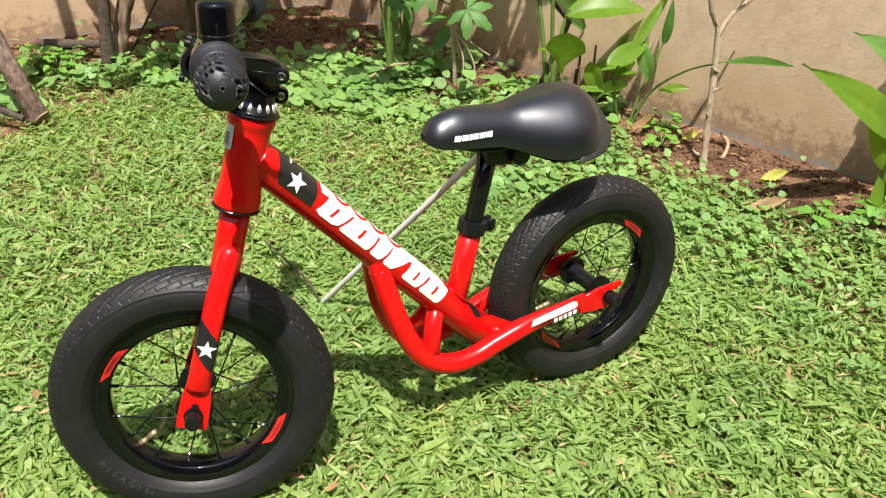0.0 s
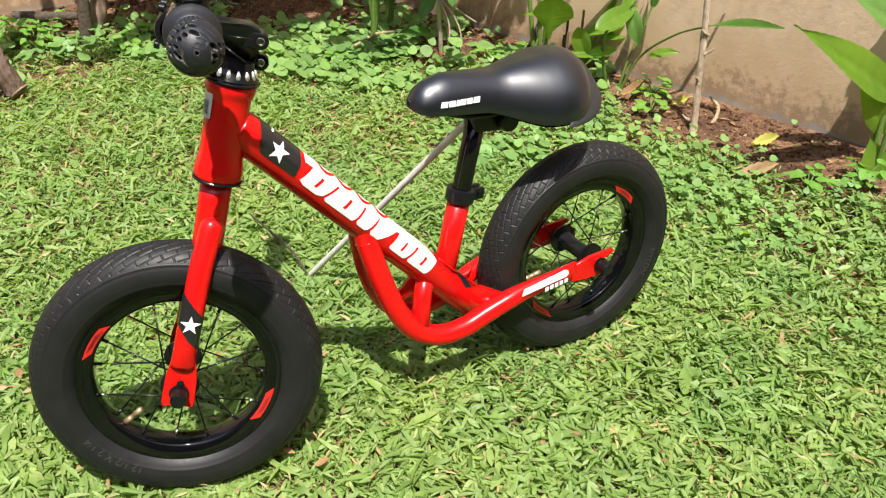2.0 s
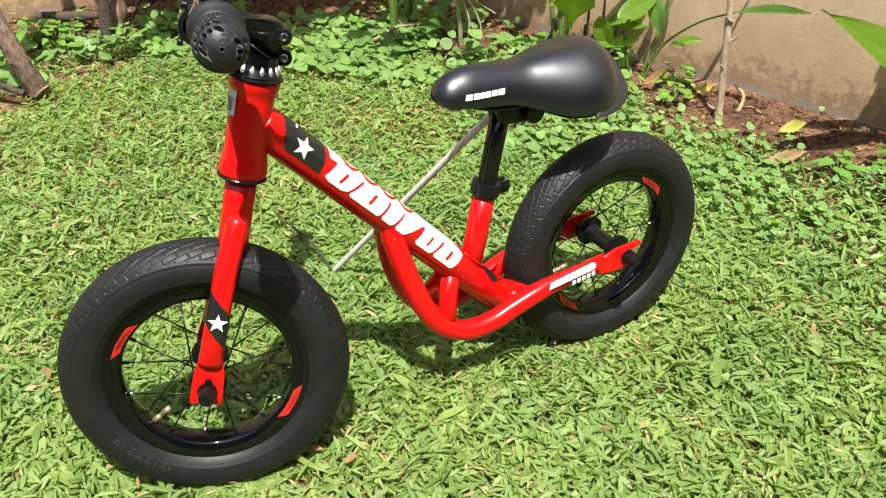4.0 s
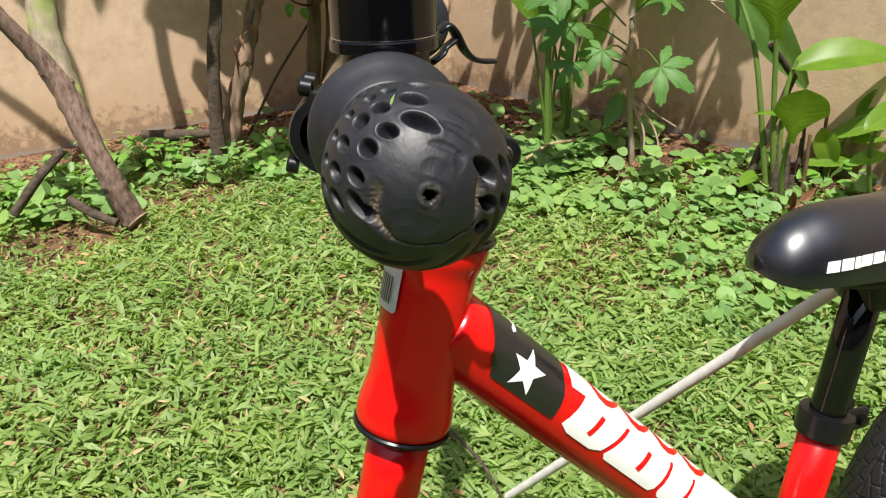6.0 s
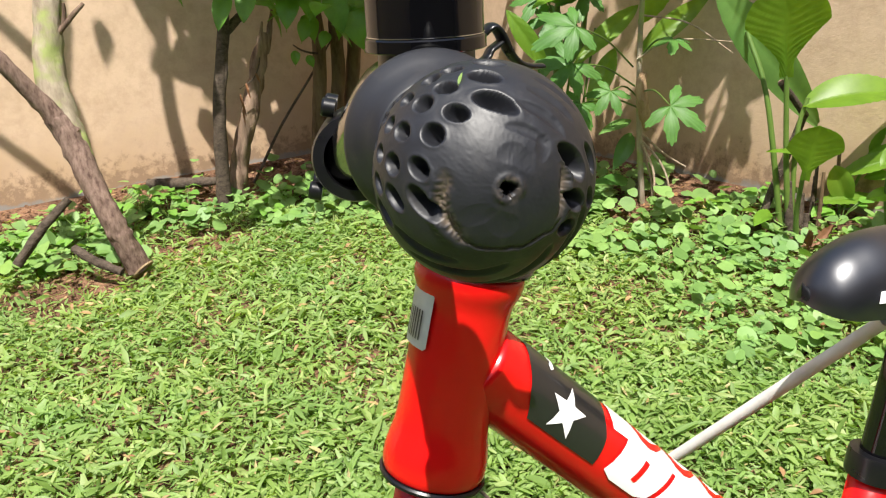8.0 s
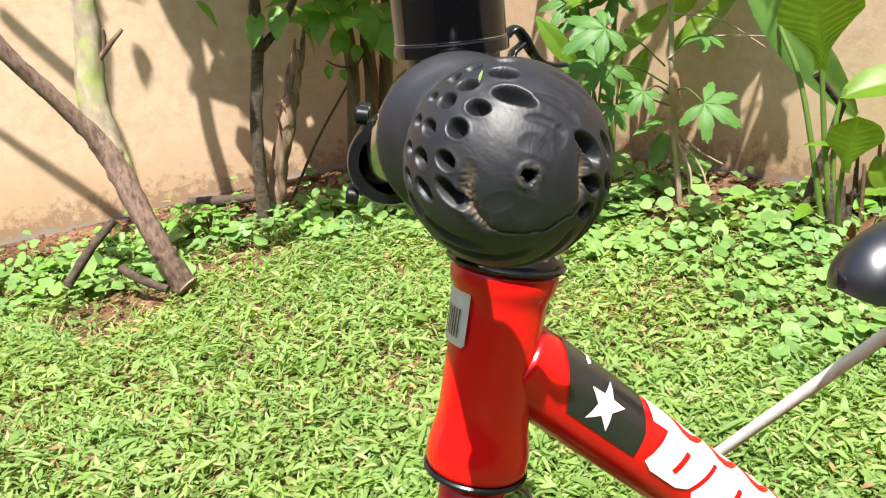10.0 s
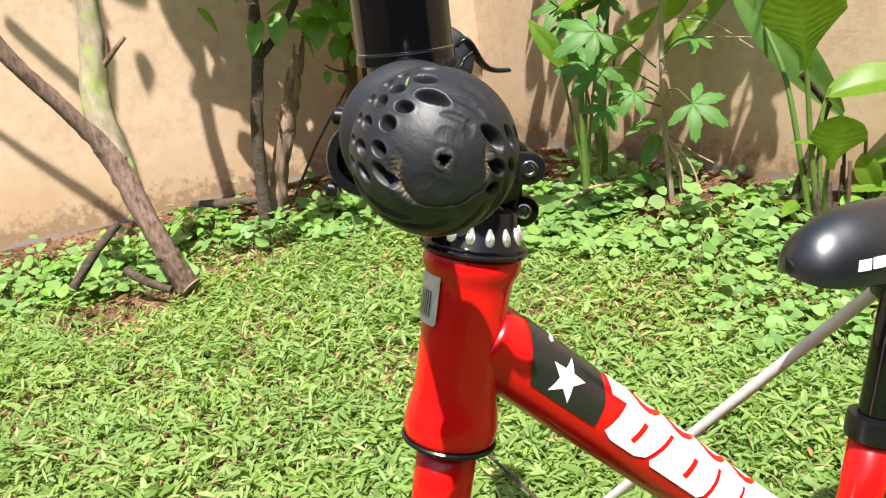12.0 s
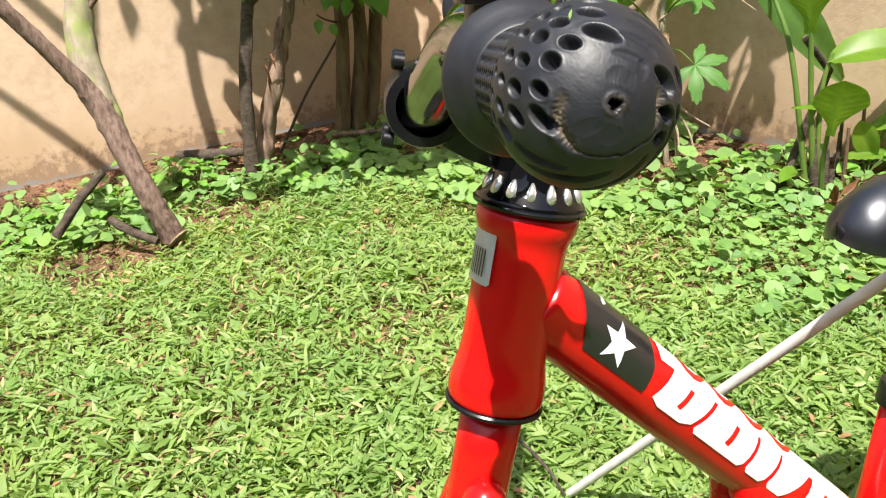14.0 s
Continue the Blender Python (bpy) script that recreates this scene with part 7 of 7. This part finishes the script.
        limb("twig", [(x, 0.452, z), (x + 0.010 * math.cos(a), 0.452 + 0.010 * math.sin(a), z + 0.006), (x + 0.018 * math.cos(a), 0.452 + 0.018 * math.sin(a), z + 0.014)], [0.0040, 0.0030, 0.0016], SAPLING_BARK, s, n=6, seg=7, seed=170 + k, rough=0.3)


def build_right_plant():
    t = thing("large_leaf_plant", (1.40, 0.10, 0.02), "large-leaved green plant at the foot of the side wall", "plant")
    B = V((1.400, 0.095, 0.00))
    stalk([B, (1.415, 0.110, 0.12), (1.425, 0.120, 0.250)], 0.008, 0.004, t)
    blade("leaf", (1.428, 0.100, 0.195), (1.146, 0.140, 0.366), 0.082, (-0.50, -0.60, 0.62), BROAD, t, "large drooping leaf with a drip tip", shape="drip", sag=0.03, fold=0.25, veins=15, ripple=0.0016, n=32, m=17)
    blade("leaf", (1.420, 0.105, 0.318), (1.266, 0.140, 0.410), 0.062, (-0.5, -0.6, 0.6), BROAD_PALE, t, shape="drip", sag=0.05, fold=0.25)
    stalk([B, (1.395, 0.08, 0.08), (1.390, 0.075, 0.14)], 0.006, 0.004, t)
    blade("leaf", (1.425, 0.100, 0.120), (1.318, 0.120, 0.266), 0.056, (-0.6, -0.75, 0.25), BROAD, t, shape="drip", sag=0.02, fold=0.2)
    blade("leaf", (1.405, 0.060, 0.000), (1.380, 0.100, 0.125), 0.085, (-0.6, -0.75, 0.2), BROAD, t, shape="drip", sag=0.04, fold=0.25)
    # two unseen high leaves, added to throw shadow on the side wall
    for b, tip, w in (((1.410, 0.040, 0.520), (1.370, -0.110, 0.600), 0.070), ((1.415, 0.060, 0.560), (1.420, -0.060, 0.700), 0.075)):
        stalk([B, (1.412, 0.100, 0.28), b], 0.006, 0.004, t)
        blade("leaf", b, tip, w, (-0.2, -0.3, 0.9), BROAD, t, shape="drip", sag=0.10, fold=0.2)
    blade("dry_leaf", (1.395, 0.13, 0.03), (1.350, 0.16, 0.060), 0.022, (-0.5, -0.6, 0.6), DEADLEAF, t, fold=0.6)


def build_bed_bits():
    rows = (((1.165, 0.230, 0.036), (1.245, 0.190, 0.050), 0.027, "curled tan dead leaf lying on the soil", DEADLEAF), ((1.285, 0.30, 0.05), (1.335, 0.27, 0.066), 0.026, "fallen yellow leaf on the bed", None), ((1.235, 0.285, 0.045), (1.20, 0.27, 0.048), 0.020, "fallen yellow-green leaf on the bed", None), ((1.290, 0.545, 0.06), (1.32, 0.52, 0.075), 0.022, "fallen yellow leaf by the sapling", None), ((1.22, 0.66, 0.055), (1.255, 0.60, 0.10), 0.022, "curled tan dead leaf standing on the soil", DEADLEAF), ((1.405, 0.24, 0.055), (1.38, 0.20, 0.06), 0.016, "curled grey dead leaf by the wall", DEADLEAF), ((1.120, 0.795, 0.045), (1.165, 0.775, 0.085), 0.016, "dead reddish leaf standing before the plant", RUST_LEAF), ((1.122, 0.797, 0.045), (1.095, 0.770, 0.088), 0.016, "dead reddish leaf standing before the plant", RUST_LEAF))
    for b, tip, w, label, mat in rows:
        t = thing("fallen_leaf", b, label, "leaf")
        blade("leaf_blade", b, tip, w, (-0.2, -0.3, 0.9), mat or YELLOW_LEAF, t, fold=0.9, sag=-0.12, ripple=0.0028, n=18, m=11)
    t = thing("pale_root", (1.29, 0.44, 0.04), "pale bent root lying on the soil", "root")
    limb("wood", [(1.285, 0.450, 0.030), (1.315, 0.440, 0.045), (1.345, 0.455, 0.072), (1.352, 0.49, 0.085)], [0.004, 0.0045, 0.003], CUTWOOD, t, n=16, seg=8, seed=77)
    t = thing("fallen_stalk", (0.86, 1.18, 0.05), "pale dry stalk lying across the bed", "stalk")
    limb("wood", [(0.84, 1.33, 0.060), (0.93, 1.36, 0.075), (1.03, 1.34, 0.072), (1.09, 1.30, 0.060)], [0.004, 0.0045, 0.003], CUTWOOD, t, n=20, seg=8, seed=78)
    t = thing("crumbly_clump", (1.135, 1.30, 0.04), "pale grey crumbly clump at the papaya's foot", "clump")
    u = np.linspace(0, 2 * np.pi, 40, endpoint=False)[:, None]
    w = np.linspace(0.02, math.pi / 2 + 0.3, 20)[None]
    r = 0.036 * (1 + 0.5 * np.array([[noise.noise(V((math.cos(a) * 3 * math.sin(b), math.sin(a) * 3 * math.sin(b), math.cos(b) * 3))) + 0.4 * noise.noise(V((math.cos(a) * 9 * math.sin(b), math.sin(a) * 9 * math.sin(b), math.cos(b) * 9))) for b in w[0]] for a in u[:, 0]]))
    pts = np.stack([1.135 + r * np.cos(u) * np.sin(w), 1.30 + r * np.sin(u) * np.sin(w), 0.045 + 0.8 * r * np.cos(w)], -1)
    put("clump_body", grid_mesh("clump_body", pts[::-1], close_u=True), CLAY, t)


WEED_LEAF = leaf_material("weed_leaf", [(0.11, 0.26, 0.04), (0.16, 0.33, 0.055), (0.19, 0.37, 0.07)], 0.42, 0.38)


def build_weed(x, y, height, count, seed):
    t = thing("weed", (x, y, ground_z(x, y)), "green heart-leaved weed growing from the soil", "weed", group="weeds in the beds")
    rng = random.Random(seed)
    z0 = ground_z(x, y) - 0.004
    for k in range(count):
        a = rng.uniform(0, 6.283)
        h = height * rng.uniform(0.35, 1.0)
        r = height * rng.uniform(0.25, 0.75)
        c = V((x + r * math.cos(a), y + r * math.sin(a), z0 + h))
        put("stem", tube("stem", [V((x, y, z0)), V((x + 0.35 * r * math.cos(a), y + 0.35 * r * math.sin(a), z0 + 0.6 * h)), c], [0.0016, 0.0013, 0.0009], seg=5), STALK, t)
        d = V((math.cos(a + rng.uniform(-0.6, 0.6)), math.sin(a + rng.uniform(-0.6, 0.6)), rng.uniform(-0.45, 0.15))).normalized()
        ln = rng.uniform(0.019, 0.034)
        blade("leaf", c - d * ln * 0.15, c + d * ln * 0.85, ln * rng.uniform(0.75, 0.95), V((d.x * 0.2, d.y * 0.2 - 0.25, 1)), WEED_LEAF, t, shape="broad", n=8, m=7, ripple=0.0005, veins=4, fold=0.18)


YELLOW_LEAF = leaf_material("yellow_leaf", [(0.45, 0.42, 0.10), (0.40, 0.38, 0.08)], 0.55, 0.25)
CLAY = bark_material("pale_clay", (0.36, 0.32, 0.27), (0.14, 0.11, 0.09), 60, (1, 1, 1))
build_leaning_branch()
build_sticks()
build_tree()
build_shrub()
build_canna()
build_papaya()
build_seedlings()
build_canna_two()
build_right_plant()
bit = thing("grass_fragment", (0.0128, -0.1999, 0.5970), "tiny fresh green grass fragment stuck on the grip", "grass")
blade("blade_piece", (0.0124, -0.2004, 0.5962), (0.0141, -0.1984, 0.5984), 0.0007, (-0.6, -0.6, 0.5), GRASS, bit, shape="narrow", ripple=0.0, n=8, m=5)
build_bed_bits()
for k, (x, y, h, n) in enumerate(((0.02, 1.90, 0.085, 22), (0.08, 1.86, 0.075, 18), (-0.04, 1.93, 0.10, 16), (0.14, 1.93, 0.06, 10), (-0.17, 1.84, 0.07, 16), (-0.28, 1.80, 0.06, 14), (-0.22, 1.70, 0.05, 14), (-0.12, 1.78, 0.085, 12), (-0.34, 1.70, 0.05, 12), (-0.05, 1.68, 0.05, 12), (0.21, 2.02, 0.06, 6), (0.36, 1.86, 0.05, 12), (0.46, 1.84, 0.05, 14), (0.30, 1.74, 0.05, 14), (0.90, 1.48, 0.06, 14), (0.86, 1.56, 0.06, 12), (0.97, 1.42, 0.05, 10), (0.80, 1.36, 0.045, 12), (1.22, 1.02, 0.05, 14), (1.27, 0.86, 0.055, 14), (1.30, 0.63, 0.05, 12), (1.24, 0.56, 0.045, 10), (1.12, 1.08, 0.045, 12), (1.33, 0.06, 0.05, 12), (1.25, 0.12, 0.045, 12))):
    build_weed(x, y, h, n, 300 + k)
